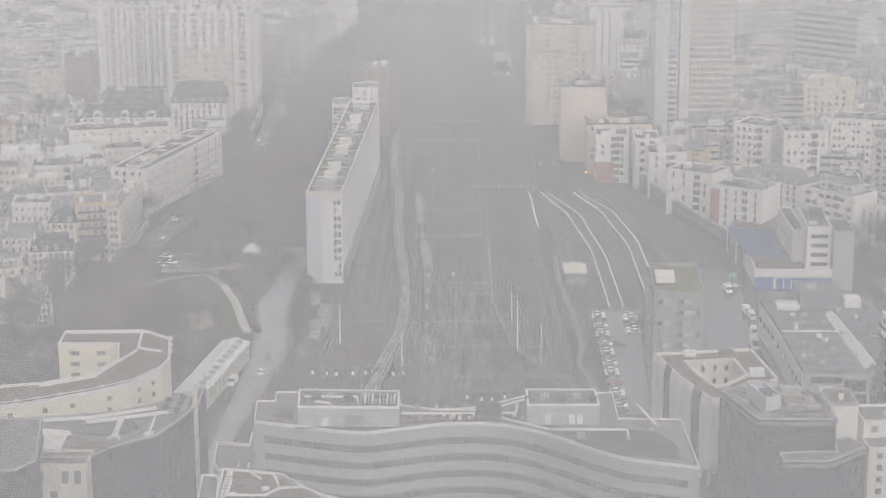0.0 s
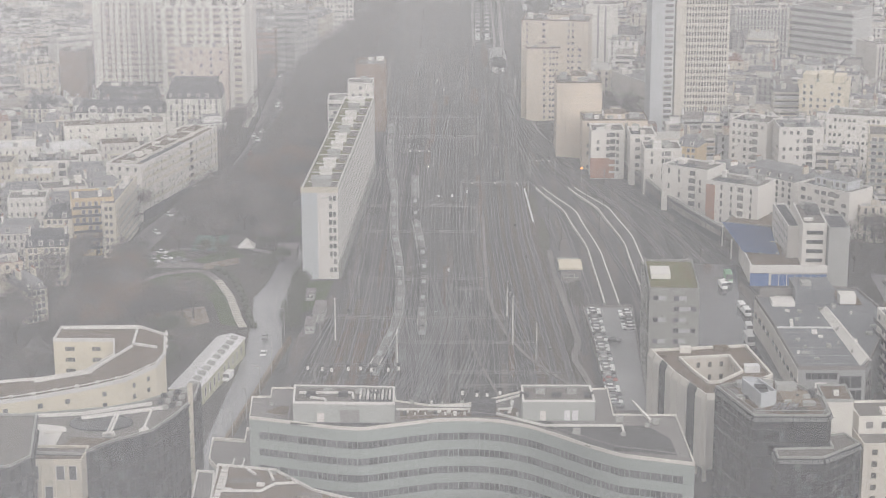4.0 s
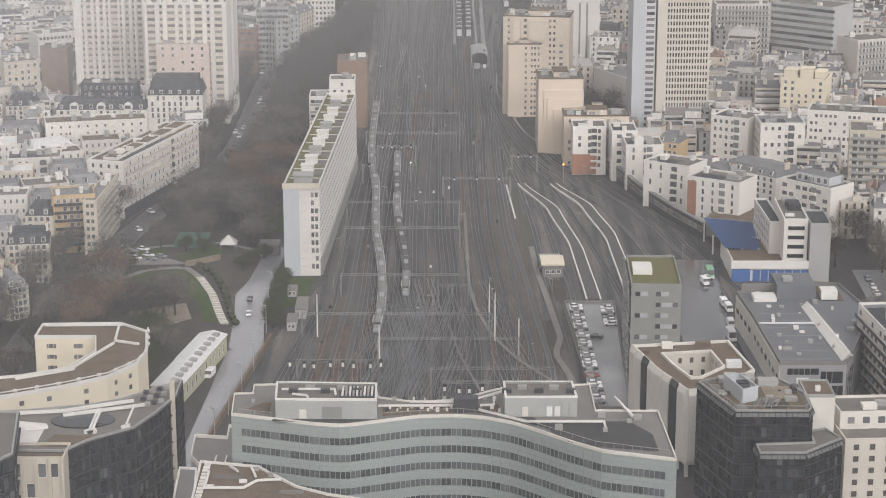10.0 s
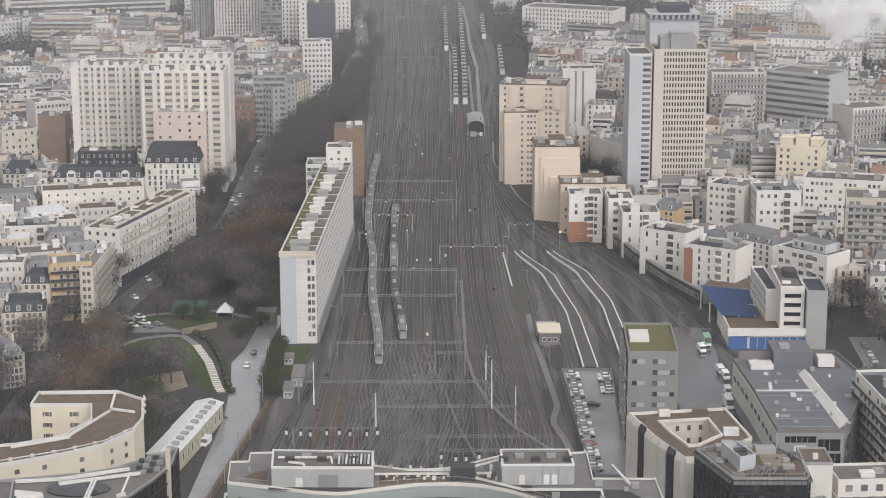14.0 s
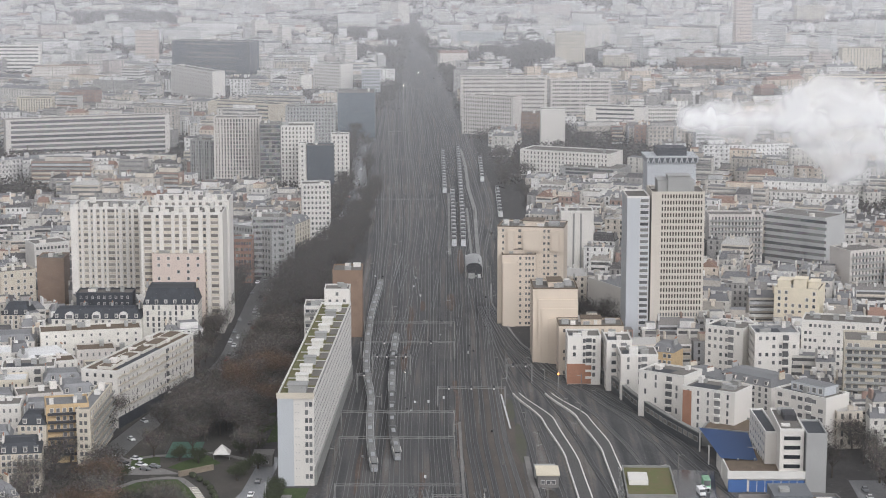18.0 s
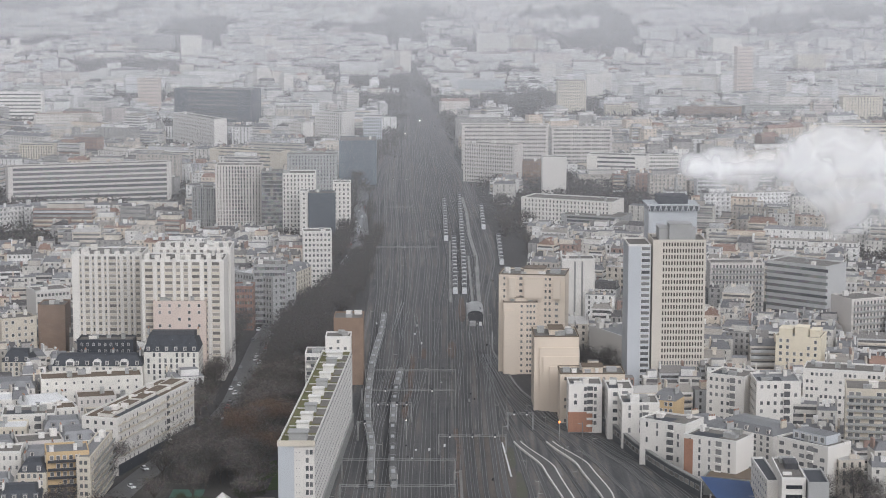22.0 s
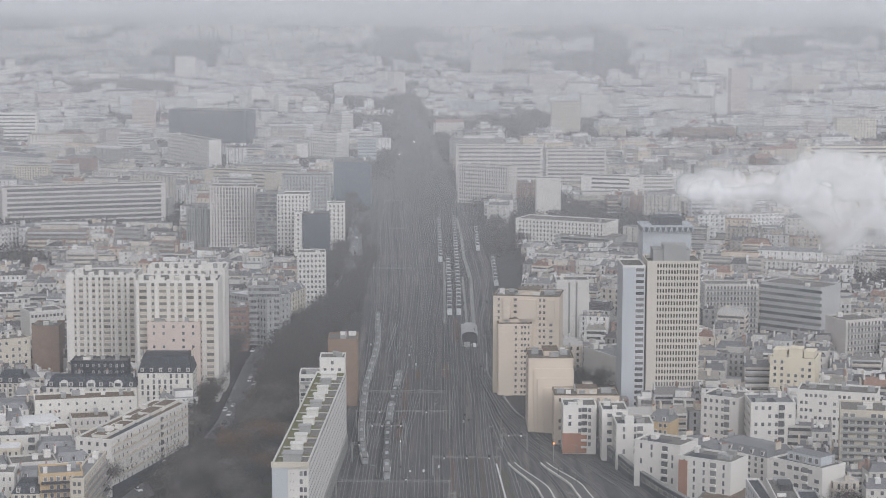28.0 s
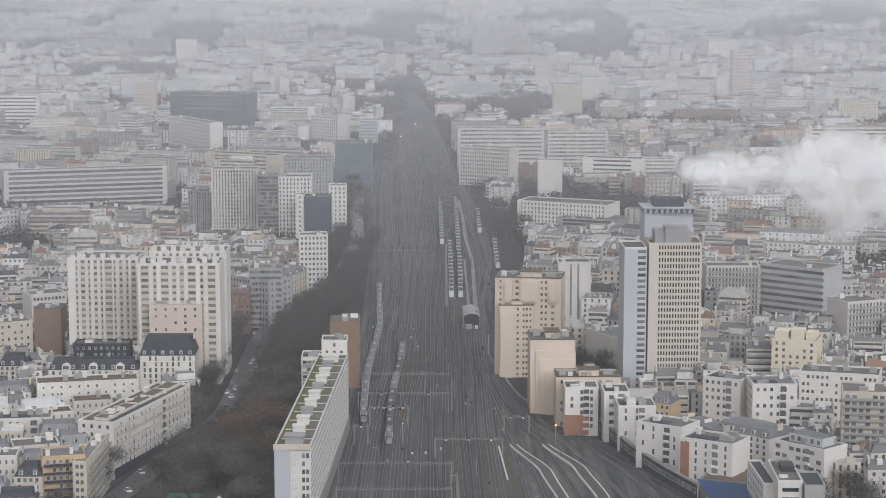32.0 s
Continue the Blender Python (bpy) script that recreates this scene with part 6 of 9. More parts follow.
block("apartment_building", "grey block with balconies and a flat roof", 208.8, 1011.2, 21.4, 18.0, 28.0, 23.4, PALESLAB, GRAVEL, 9, 7, balc=True)
block("apartment_building", "grey-brown apartment slab with balcony rows", 160.7, 1112.4, 29.5, 15.0, 30.0, 0.8, PALESLAB, GRAVEL, 10, 10, balc=True)
block("office_building", "grey office block with dark ribbon windows", 201.1, 1118.3, 37.3, 22.0, 29.0, -40.1, STEELWALL, GRAVEL, 8, 2, win=(20, 1.5), side="l")
joint_tower = block("tower_block", "white tower with two vertical joints", 71.9, 1085.7, 17.5, 14.0, 36.0, 0.7, WHITE, GRAVEL, 12, 0, side="l")
block("office_building", "dark grey office slab with ribbon windows", -256.1, 2306.1, 93.2, 30.0, 44.1, -15.8, FARGLASS, GRAVEL, 9, 1, win=(60, 1.6), far=True)
block("apartment_building", "white apartment slab in the middle distance", -251.9, 2095.7, 99.8, 14.0, 30.2, -58.1, WHITE, GRAVEL, 8, 16, far=True)
block("apartment_building", "white apartment slab with grey ends", -167.1, 2148.2, 75.7, 14.0, 21.4, -47.8, WHITE, GRAVEL, 6, 16, far=True)
block("tower_block", "white apartment tower near the tracks", -114.2, 2126.2, 36.5, 20.0, 32.7, -36.3, WHITE, GRAVEL, 10, 9, far=True)
block("tower_block", "pink brick apartment tower", -364.4, 2523.2, 26.9, 20.0, 41.7, 1.9, PINK, GRAVEL, 10, 7, far=True)
block("apartment_building", "long pale apartment slab with dark balcony bands", -283.0, 1617.3, 129.4, 16.0, 30.4, 18.4, PALESLAB, GRAVEL, 8, 1, win=(122, 2.2), far=True)
block("apartment_building", "white apartment slab far out with balcony bands", -481.4, 2302.2, 57.5, 16.0, 40.0, 1.7, WHITE, GRAVEL, 10, 1, win=(70, 1.6), far=True)
block("apartment_building", "cream stepped block behind the long slab", -379.3, 1898.2, 32.4, 18.0, 19.0, 1.2, CREAM, GRAVEL, 8, 9, far=True)
block("tower_block", "pale apartment tower with vertical window strips", -144.5, 1433.5, 32.4, 20.0, 49.6, 1.1, PALESLAB, GRAVEL, 19, 10, win=(1.5, 2.4), fins=16, far=True)
block("tower_block", "narrow grey apartment tower with vertical strips", -167.0, 1442.3, 19.2, 16.0, 32.7, -20.1, GREY, GRAVEL, 12, 8, win=(1.1, 2.0), fins=10, far=True)
block("tower_block", "grey tower with recessed loggias", -119.7, 1415.6, 14.8, 18.0, 47.1, 1.2, CONCRETE, GRAVEL, 17, 5, win=(2.6, 1.8), far=True)
block("tower_block", "white tower with small windows", -101.5, 1418, 23.5, 20.0, 45.8, 2, WHITE, GRAVEL, 16, 6, far=True)
block("tower_block", "dark glass tower facing the tracks", -84.0, 1394, 18.4, 16.0, 34.5, 2, FARGLASS, GRAVEL, 11, 0, far=True)
block("tower_block", "slim white stair tower beside the dark glass", -96.3, 1394, 5.6, 14.0, 36.0, 2, WHITE, GRAVEL, 11, 1, win=(1.2, 1.2), far=True)
block("tower_block", "white tower behind the dark glass", -72.5, 1438, 12.5, 14.0, 37.0, 2, WHITE, GRAVEL, 12, 3, far=True)
block("tower_block", "tall grey tower behind the white one", -107.1, 1651.0, 40.1, 18.0, 35.8, 1.1, GREY, GRAVEL, 12, 10, far=True)
block("apartment_building", "long cream stepped apartment block", -167.5, 1749.2, 68.9, 18.0, 29.2, -24.3, CREAM, GRAVEL, 9, 1, win=(50, 1.3), far=True)
block("tower_block", "white slim tower beside the avenue", -75.5, 1504.7, 12.1, 16.0, 28.2, 0.9, WHITE, GRAVEL, 9, 5, far=True)
block("office_building", "dark blue-green glass office block by the tracks", -74.4, 1758.0, 31.8, 40.0, 37.9, 1.3, BLUEGLASS, GRAVEL, 9, 0, far=True)
block("office_building", "glass office block with a rounded arch front", -74.0, 2106.6, 19.2, 24.0, 29.7, 1.5, BLUEWHITE, GRAVEL, 9, 6, far=True)
block("apartment_building", "long grey apartment slab with stacked balconies", 55.8, 1875.8, 79.3, 16.0, 40.6, 1.4, PALESLAB, GRAVEL, 11, 26, win=(1.8, 1.5), fins=9, far=True)
block("apartment_building", "long grey apartment slab beyond the sidings", 128.2, 1907.5, 55.9, 16.0, 35.4, 1.3, PALESLAB, GRAVEL, 10, 18, win=(1.8, 1.5), fins=7, far=True)
block("apartment_building", "beige apartment block by the sidings", 42.4, 1764.7, 50.5, 16.0, 33.6, -29.6, PALESLAB, GRAVEL, 10, 14, far=True)
block("apartment_building", "low brown apartment block", 72.8, 1764.9, 22.0, 14.0, 18.2, 1.0, BROWN, GRAVEL, 6, 7, far=True)
block("tower_block", "white tower with a blank wall", 89.6, 1659.8, 19.8, 14.0, 32.8, 0.9, WHITE, GRAVEL, 9, 0, far=True)
block("office_building", "white office block with ribbon windows", 155.3, 1813.4, 52.8, 20.0, 19.4, -15.4, WHITE, GRAVEL, 5, 1, win=(34, 1.6), far=True)
block("apartment_building", "white apartment block beside the office", 195.8, 1831.0, 30.5, 16.0, 16.8, 1.1, WHITE, GRAVEL, 5, 12, far=True)
block("apartment_building", "white rounded apartment complex with roof terraces", 93.5, 1474.1, 70.0, 26.0, 21.2, -24.7, WHITE, GRAVEL, 7, 16, far=True)
block("apartment_building", "terraced concrete apartment block", 109.4, 1450.5, 45.1, 26.0, 12.6, -23.5, GREY, GRAVEL, 5, 1, win=(36, 1.6), far=True)
for x0, x1 in ((-2.4, -1.4), (1.5, 2.5)):
    bm = bmesh.new()
    box(bm, x0, -7.14, 3, x1, -7.06, 35.2)
    part("joint", bm, CONCRETE, joint_tower, "dark grey vertical joint")
sky_tower = block("tower_block", "pale blue tower with a dark crown behind the office tower", 120.9, 1080.9, 25.7, 20.0, 64.6, 1.1, BLUEWHITE, SLATE, 20, 0, cap="none", far=True)
block("apartment_building", "long white slab curving away beyond the tracks", 58.2, 2350.7, 235.0, 14.0, 10.4, -72.0, WHITE, GRAVEL, 6, 1, win=(60, 1.2), far=True)
block("tower_block", "pink far tower above the suburb", 399.9, 2735.2, 21.1, 24.0, 72.0, 2.4, PINK, GRAVEL, 16, 6, far=True)
block("apartment_building", "broad cream slab with balcony bands beyond the steam", 380.3, 1897.2, 84.2, 18.0, 39.5, 1.4, CREAM, GRAVEL, 11, 1, win=(70, 1.5), far=True)
block("apartment_building", "long brown apartment row", 310.6, 2388.8, 72.8, 18.0, 18.5, 1.5, BROWN, GRAVEL, 6, 22, far=True)
block("apartment_building", "long grey apartment row", 386.7, 2391.0, 72.8, 18.0, 19.8, 1.5, GREY, GRAVEL, 6, 22, far=True)
block("tower_block", "far white tower above the suburb", 90.8, 3928.0, 57.3, 26.0, 40.8, 2.7, WHITE, GRAVEL, 14, 10, far=True)
block("tower_block", "far pale tower above the suburb", 155.1, 4014.9, 44.2, 26.0, 33.0, 2.7, CREAM, GRAVEL, 12, 8, far=True)
block("tower_block", "far white slab above the suburb", 536.7, 3903.7, 54.0, 26.0, 35.2, 2.7, WHITE, GRAVEL, 9, 8, far=True)
block("tower_block", "far cream block above the suburb", 602.5, 3368.8, 46.6, 26.0, 30.5, 2.2, CREAM, GRAVEL, 10, 8, far=True)
block("tower_block", "far pale tower above the suburb", -632.7, 4213.1, 87.5, 26.0, 38.0, -40.5, WHITE, GRAVEL, 9, 8, far=True)
block("tower_block", "far white tower above the suburb", -463.2, 3745.7, 36.9, 24.0, 43.0, 2.6, WHITE, GRAVEL, 12, 7, far=True)
block("tower_block", "far grey slab above the suburb", -560.4, 3987.0, 70.8, 24.0, 34.9, 2.7, GREY, GRAVEL, 9, 10, far=True)
block("apartment_building", "far cream slab above the suburb", 482.6, 2363.2, 45.8, 20.0, 32.6, 1.5, CREAM, GRAVEL, 9, 8, far=True)
block("office_building", "pale blue hall by the end of the tracks", 51.9, 2865.4, 58.1, 30.0, 20.5, -23.7, BLUEWHITE, ZINC, 4, 6, far=True)
block("apartment_building", "cream tall block beyond the tracks", 151.3, 2436.5, 33.6, 24.0, 45.6, 1.7, CREAM, GRAVEL, 12, 8, far=True)
block("apartment_building", "cream block in the far suburb", 203.9, 2398.0, 29.8, 24.0, 19.8, 1.5, CREAM, GRAVEL, 8, 8, far=True)
bm = bmesh.new()
box(bm, -13.3, -10.6, 63.6, 13.3, 10.6, 66.2)
part("crown", bm, FARGLASS, sky_tower, "dark glazed crown storey")
bm = bmesh.new()
box(bm, -13.8, -11.4, 66.2, 13.8, 11.4, 66.9)
for k in range(10):
    beam(bm, (-13.3 + k * 2.95, -10.7, 63.4), (-12.6 + k * 2.95, -11.3, 66.2), 0.28)
    beam(bm, (-11.9 + k * 2.95 if k < 9 else 13.2, -10.7, 63.4), (-12.6 + k * 2.95, -11.3, 66.2), 0.28)
part("crown_slab", bm, BLUEWHITE, sky_tower, "pale overhanging roof slab on slanted struts")
bm = bmesh.new()
box(bm, -7.6, -7, 66.9, 8.2, 7, 71.0)
part("roof_housing", bm, SLATE, sky_tower, "dark roof housing")
# white houses of the quarter beside the avenue
for k, (x, y, w, d, hh, rot, flat, m) in enumerate((
        (-146, 838, 16, 13, 15, 14, True, WHITE), (-140, 816, 13, 11, 13, 16, True, WHITE), (-151, 790, 15, 13, 17, 12, False, WHITE), (-158, 820, 13, 12, 14, 20, True, WHITE),
        (-153, 752, 17, 13, 17, 18, True, WHITE), (-170, 778, 15, 13, 16, 8, True, PALESLAB), (-169, 752, 15, 13, 18, 10, False, WHITE), (-162, 731, 14, 12, 18, 6, True, WHITE),
        (-159, 700, 14, 13, 17, 8, False, CREAM), (-150, 738, 12, 11, 18, 15, False, WHITE), (-172, 705, 14, 13, 16, 5, True, WHITE), (-186, 822, 16, 14, 17, 12, True, PALESLAB),
        (-184, 858, 18, 14, 18, 6, False, WHITE), (-187, 790, 15, 14, 18, 3, True, WHITE), (-163, 669, 14, 12, 16, 8, False, CREAM), (-160, 640, 13, 12, 15, 20, True, WHITE), (-135, 845, 12, 16, 12, 74, True, WHITE))):
    block("apartment_building", ("white rendered house with a flat roof and terrace" if flat else "pale city house with a grey zinc mansard roof"), x, y, w, d, hh, rot, (PALESLAB, CREAM, GREY, WHITE)[k % 4], (ROOFBROWN, GRAVEL, PALEROOF)[k % 3] if flat else ZINC, 5, max(3, int(w / 3.4)), win=(0.9, 1.3), mansard=0 if flat else 3.4, far=True, side="r")


# ---- railway things ----


def gantry(x0, x1, y, h=7.5, signals=0, wide=0.22):
    """A portal over the tracks: posts, lattice beam, hangers, signals."""
    g = thing("gantry", "grey steel catenary portal over the tracks", "gantry", pose(0, y, 0), "portals over the tracks")
    for x in (x0, x1):
        bm = bmesh.new()
        beam(bm, (x, 0, 0), (x, 0, h + 0.8), wide)
        part("post", bm, GANTRY, g)
    for z in (h, h + 0.7):
        bm = bmesh.new()
        beam(bm, (x0, 0, z), (x1, 0, z), 0.08)
        part("chord", bm, GANTRY, g)
    n = max(3, int((x1 - x0) / 7))
    for k in range(n):
        a = x0 + (x1 - x0) * k / n
        c = x0 + (x1 - x0) * (k + 1) / n
        bm = bmesh.new()
        beam(bm, (a, 0, h), (c, 0, h + 0.7), 0.06)
        part("brace", bm, GANTRY, g)
    for k in range(signals):
        x = x0 + (x1 - x0) * (k + 0.5) / signals
        bm = bmesh.new()
        box(bm, x - 0.5, -0.35, h - 0.6, x + 0.5, 0.1, h + 1.3)
        s = part("signal", bm, DARK, g, "black signal head")
        bm = bmesh.new()
        box(bm, x - 0.35, -0.38, h - 0.4, x + 0.35, -0.36, h + 0.2)
        part("signal_plate", bm, TRIM, s)
    return g


for x0, x1, y, h, sig in ((-36, 6.8, 658, 7.5, 0), (-3.2, 6.7, 645.5, 7.5, 0), (-46, 13, 614, 7.5, 0), (-21.3, 21.6, 589, 7.5, 0), (-5, 31, 561, 7.5, 0), (-45, -23, 575, 5.0, 0), (-1.5, 24, 556, 5.0, 0),
                          (-37.5, 4.3, 719, 7.5, 0), (-38.7, 4.5, 757, 7.5, 0), (-2, 25, 796, 7.5, 3), (-35.2, -29.6, 819, 7.5, 1), (-30, -13.8, 852, 8, 4), (27, 37.5, 838, 7, 2), (-36, 5.2, 881.5, 7.5, 2), (-36, 5.5, 924, 7.5, 0),
                          (-45.9, -28.7, 1714, 8, 3), (-43.8, -23.8, 1523, 8, 0), (-44, -4, 1318, 7.5, 0)):
    gantry(x0, x1, y, h, sig, 0.3 if sig else 0.22)


def signal_post(x, y, h):
    g = thing("signal_post", "black signal head with a white plate on a slim post", "signal", pose(x, y, 0), "signals in the station throat")
    bm = bmesh.new()
    beam(bm, (0, 0, 0), (0, 0, h), 0.12)
    part("post", bm, DARK, g)
    bm = bmesh.new()
    box(bm, -0.55, -0.3, h - 1.5, 0.55, 0.25, h + 0.5)
    box(bm, -0.25, -0.6, h + 0.1, 0.25, -0.3, h + 0.5)
    part("head", bm, DARK, g)
    bm = bmesh.new()
    box(bm, -0.4, -0.36, h - 1.6, 0.4, -0.31, h - 0.4)
    part("plate", bm, TRIM, g, "white signal plate")


for k in range(8):
    signal_post(-47 + k * 3.9 + 0.6 * math.sin(k * 2.3), 574.5 + 0.8 * math.cos(k * 1.7), 5.2)
for k in range(8):
    signal_post(-1 + k * 3.7 + 0.5 * math.sin(k * 1.9), 553 + 1.2 * math.cos(k * 2.1), 5.0)


def mast(x, y, h, arm=0.0, label="slim pale concrete catenary mast"):
    g = thing("mast", label, "mast", pose(x, y, 0), "masts of the railway")
    bm = bmesh.new()
    beam(bm, (0, 0, 0), (0, 0, h), 0.24, 0, 0.14)
    part("pole", bm, PAVE, g)
    if arm:
        bm = bmesh.new()
        beam(bm, (0, 0, h - 1.0), (arm, 0, h - 0.6), 0.08)
        part("arm", bm, STEEL, g)
    return g


for x, y, h in ((-41.3, 614.6, 14), (13.1, 620.3, 16), (14.7, 609.9, 16), (21.7, 596.0, 12), (-21, 592, 11)):
    mast(x, y, h).children[0].data.materials[0] = TRIM
rng = random.Random(77)
for k in range(46):
    y = 640 + k * 22 + rng.uniform(-6, 6)
    u = rng.choice((0.0, 0.22, 0.5, 0.67, 0.83, 1.0))
    mast(lane(LEFT, y) * (1 - u) + lane(RIGHT, y) * u, y, rng.uniform(5, 8), rng.choice((-2.2, 2.2, 0)))
for k in range(16):
    y = 660 + k * 15
    u = rng.uniform(0.02, 0.98)
    mast(lane(LEFT2, y) * (1 - u) + lane(RIGHT2, y) * u, y, rng.uniform(4, 7), rng.choice((-2, 2)))
for k in range(50):
    y = 600 + rng.random() ** 1.4 * 520
    u = rng.random()
    x = lane(LEFT, y) * (1 - u) + lane(RIGHT, y) * u
    bm = bmesh.new()
    hh = rng.uniform(0.5, 1.4)
    box(bm, x - 0.4, y - 0.3, 0, x + 0.4, y + 0.3, hh)
    solid("trackside_box", "small pale trackside cabinet", "cabinet", bm, rng.choice((PALEROOF, STEEL, PAVE, DARK)), group="trackside cabinets")
for x, y, w, d, m in ((-10, 1000, 3, 30, RUST), (4, 1010, 5, 46, RUST), (-17, 880, 3, 60, RUST), (-28, 575, 3, 60, RUST), (-34, 590, 2.4, 70, RUST), (-22, 590, 2.6, 40, RUST), (29, 740, 4, 60, WEEDS), (37, 665, 6, 30, EARTH), (27, 790, 3, 40, WEEDS), (33, 610, 5, 50, EARTH), (14, 600, 2, 50, RUST), (78, 640, 6, 70, EARTH), (10, 1130, 4, 90, RUST), (-30, 700, 2, 70, RUST)):
    bm = bmesh.new()
    n = 14
    pr = random.Random(int(x * 10 + y))
    bm.faces.new([bm.verts.new((x + w / 2 * math.cos(a) * pr.uniform(0.7, 1.2), y + d / 2 * math.sin(a) * pr.uniform(0.8, 1.1), 0.235 + 0.00005 * y if m is RUST else 0.13 if m is not EARTH else 0.18)) for a in [k * 2 * math.pi / n for k in range(n)]])
    solid("ground_patch", "patch of rusty ballast, weeds or earth between the tracks", "ground", bm, m, kind="structure")
# cable trough along the curve, walkway, service road bend
for line, half, m, nm in ((((6.5, 770), (7.0, 700), (7.3, 670), (9.5, 641), (13.6, 617), (20.1, 594), (28, 577), (36, 560)), 0.55, PAVE, "pale concrete cable trough"), (((0.1, 627), (3.6, 596), (10.7, 555)), 0.3, PAVE, "pale concrete kerb"), (((30.5, 720), (31, 690), (34, 640), (35.5, 612), (33, 596), (36, 578), (38, 560)), 1.0, PAVE, "pale concrete walkway"), (((24, 815), (26, 760)), 0.3, PALEROOF, "pale kerb strip")):
    bm = bmesh.new()
    strip(bm, resample(line, 24), half, 0.5, 0, 0.5)
    solid("walkway", nm + " beside the tracks", "walkway", bm, m, kind="structure")
# hut
hut = thing("hut", "small hut with a cream flat roof between the tracks", "hut", pose(36.3, 690, 0))
bm = bmesh.new()
prism(bm, ((-3.4, -9), (3.8, -9), (3.8, 2), (-3.4, 2)), 0, 4.4, 0, None)
part("wall", bm, PAVE, hut)
bm = bmesh.new()
box(bm, -3.9, -9.5, 4.4, 4.2, 2.4, 4.9)
part("roof", bm, YELLOWISH, hut, "cream flat roof")
bm = bmesh.new()
prism(bm, ((-4, 2.5), (3.5, 2.5), (3.5, 9), (-4, 9)), 0, 3.6, 0, 1)
part("annex", bm, (GREY, GREY), hut)
facade(hut, (-3.4, -9.02), (3.8, -9.02), 0.6, 3, 1, 3, (1.2, 1.2))
DARKCLAD = material("dark_clad_wall", (0.075, 0.08, 0.085), 0.6, vary=0.3, scale=0.2)
# curved railway wall below the white blocks
WALLLINE = resample(((64.5, 842), (69.5, 824.3), (76, 790), (85.4, 757), (94.5, 731)), 26)
rw = thing("railway_wall", "dark curved railway arcade wall with window panels", "wall", Matrix())
for (x0, y0), (x1, y1) in zip(WALLLINE, WALLLINE[1:]):
    d = Vector((x1 - x0, y1 - y0, 0))
    tr = math.degrees(math.atan2(-d.y, -d.x))
    bm = bmesh.new()
    ln = d.length
    box(bm, -ln / 2, 0, 0, ln / 2, 1.2, 6.2)
    part("wall_bay", bm, DARKCLAD, rw).matrix_basis = pose((x0 + x1) / 2, (y0 + y1) / 2, 0, 0, 0, tr + 180)
    bm = bmesh.new()
    box(bm, -ln / 2 + 0.2, -0.15, 0, ln / 2 - 0.2, 1.5, 0.4)
    part("coping", bm, CONCRETE, rw).matrix_basis = pose((x0 + x1) / 2, (y0 + y1) / 2, 6.2, 0, 0, tr + 180)
    put("window", window_mesh(ln * 0.72, 1.7, STEEL, CURTAINED), rw, pose((x0 + x1) / 2, (y0 + y1) / 2, 2.9, 0, 0, tr + 180))
# arched train hall
arch = thing("train_hall", "small train hall with a pale arched roof and a dark open front", "hall", pose(17.0, 1082, 0))
bm = bmesh.new()
rings = [[bm.verts.new((4.5 * math.cos(a), y, 5.2 + 2.6 * math.sin(a))) for a in [math.pi * k / 12 for k in range(13)]] for y in (0, 15, 30)]
for r, s in zip(rings, rings[1:]):
    for i in range(12):
        bm.faces.new((r[i], r[i + 1], s[i + 1], s[i]))
bmesh.ops.solidify(bm, geom=bm.faces[:], thickness=0.3)
part("roof", bm, PALEROOF, arch)
for x in (-4.4, 4.4):
    bm = bmesh.new()
    box(bm, x - 0.2, 0, 0, x + 0.2, 30, 5.2)
    part("side_wall", bm, GREY, arch)
# Dark sheet across the open front, painted for the unlit inside
bm = bmesh.new()
prism(bm, [(x, z) for x, z in ((-4.2, 0), (4.2, 0), (4.2, 5.1), (2.6, 6.9), (0, 7.6), (-2.6, 6.9), (-4.2, 5.1))], 0, 0.3, 0, 0)
bm.transform(Matrix.Translation((0, 1.6, 0)) @ pose(0, 0, 0, 90, 0, 0))
part("dark_gate", bm, DARK, arch)
bm = bmesh.new()
v = [bm.verts.new(p) for p in ((-1.6, 11, 7.75), (3.0, 6, 7.32), (2.8, 15, 7.36))]
bm.faces.new(v)
part("roof_mark", bm, DARK, arch, "dark triangular roof panel")
for x, y, w, d, hh, m in ((-1.5, -3.2, 3.4, 3.0, 2.6, GREY), (2.6, -2.8, 1.6, 2.2, 2.0, PALEROOF), (-4.4, -2, 1.4, 4, 3.0, PAVE), (-3.2, 50, 2.4, 3, 3.2, PALEROOF)):
    bm = bmesh.new()
    box(bm, x - w / 2, y - d / 2, 0, x + w / 2, y + d / 2, hh)
    part("annex", bm, m, arch)
PALELANE = material("pale_lane_concrete", (0.3, 0.295, 0.285), 0.8, vary=0.4, scale=0.06)
# pale service lanes beside the sidings
for pts, half, nm in ((((20.4, 1126), (20.4, 1203), (21.2, 1325), (18, 1427), (17.3, 1545), (14.7, 1652)), 1.1, "pale concrete service lane beside the sidings"), (((3.9, 1150), (4.0, 1400)), 0.8, "pale concrete walkway between the sidings"), (((16.4, 1140), (16.2, 1230), (16.0, 1330)), 0.7, "pale concrete walkway between the sidings"), (((25.6, 1060), (24.7, 1020), (24.9, 1005), (27.6, 980), (31.1, 950), (33.6, 927.5), (35.9, 912.8), (43, 886)), 0.4, "pale concrete kerb at the railway edge")):
    bm = bmesh.new()
    strip(bm, resample(pts, 24), half, 0.45, 0, 0.45)
    solid("walkway", nm, "walkway", bm, PALELANE, kind="structure")


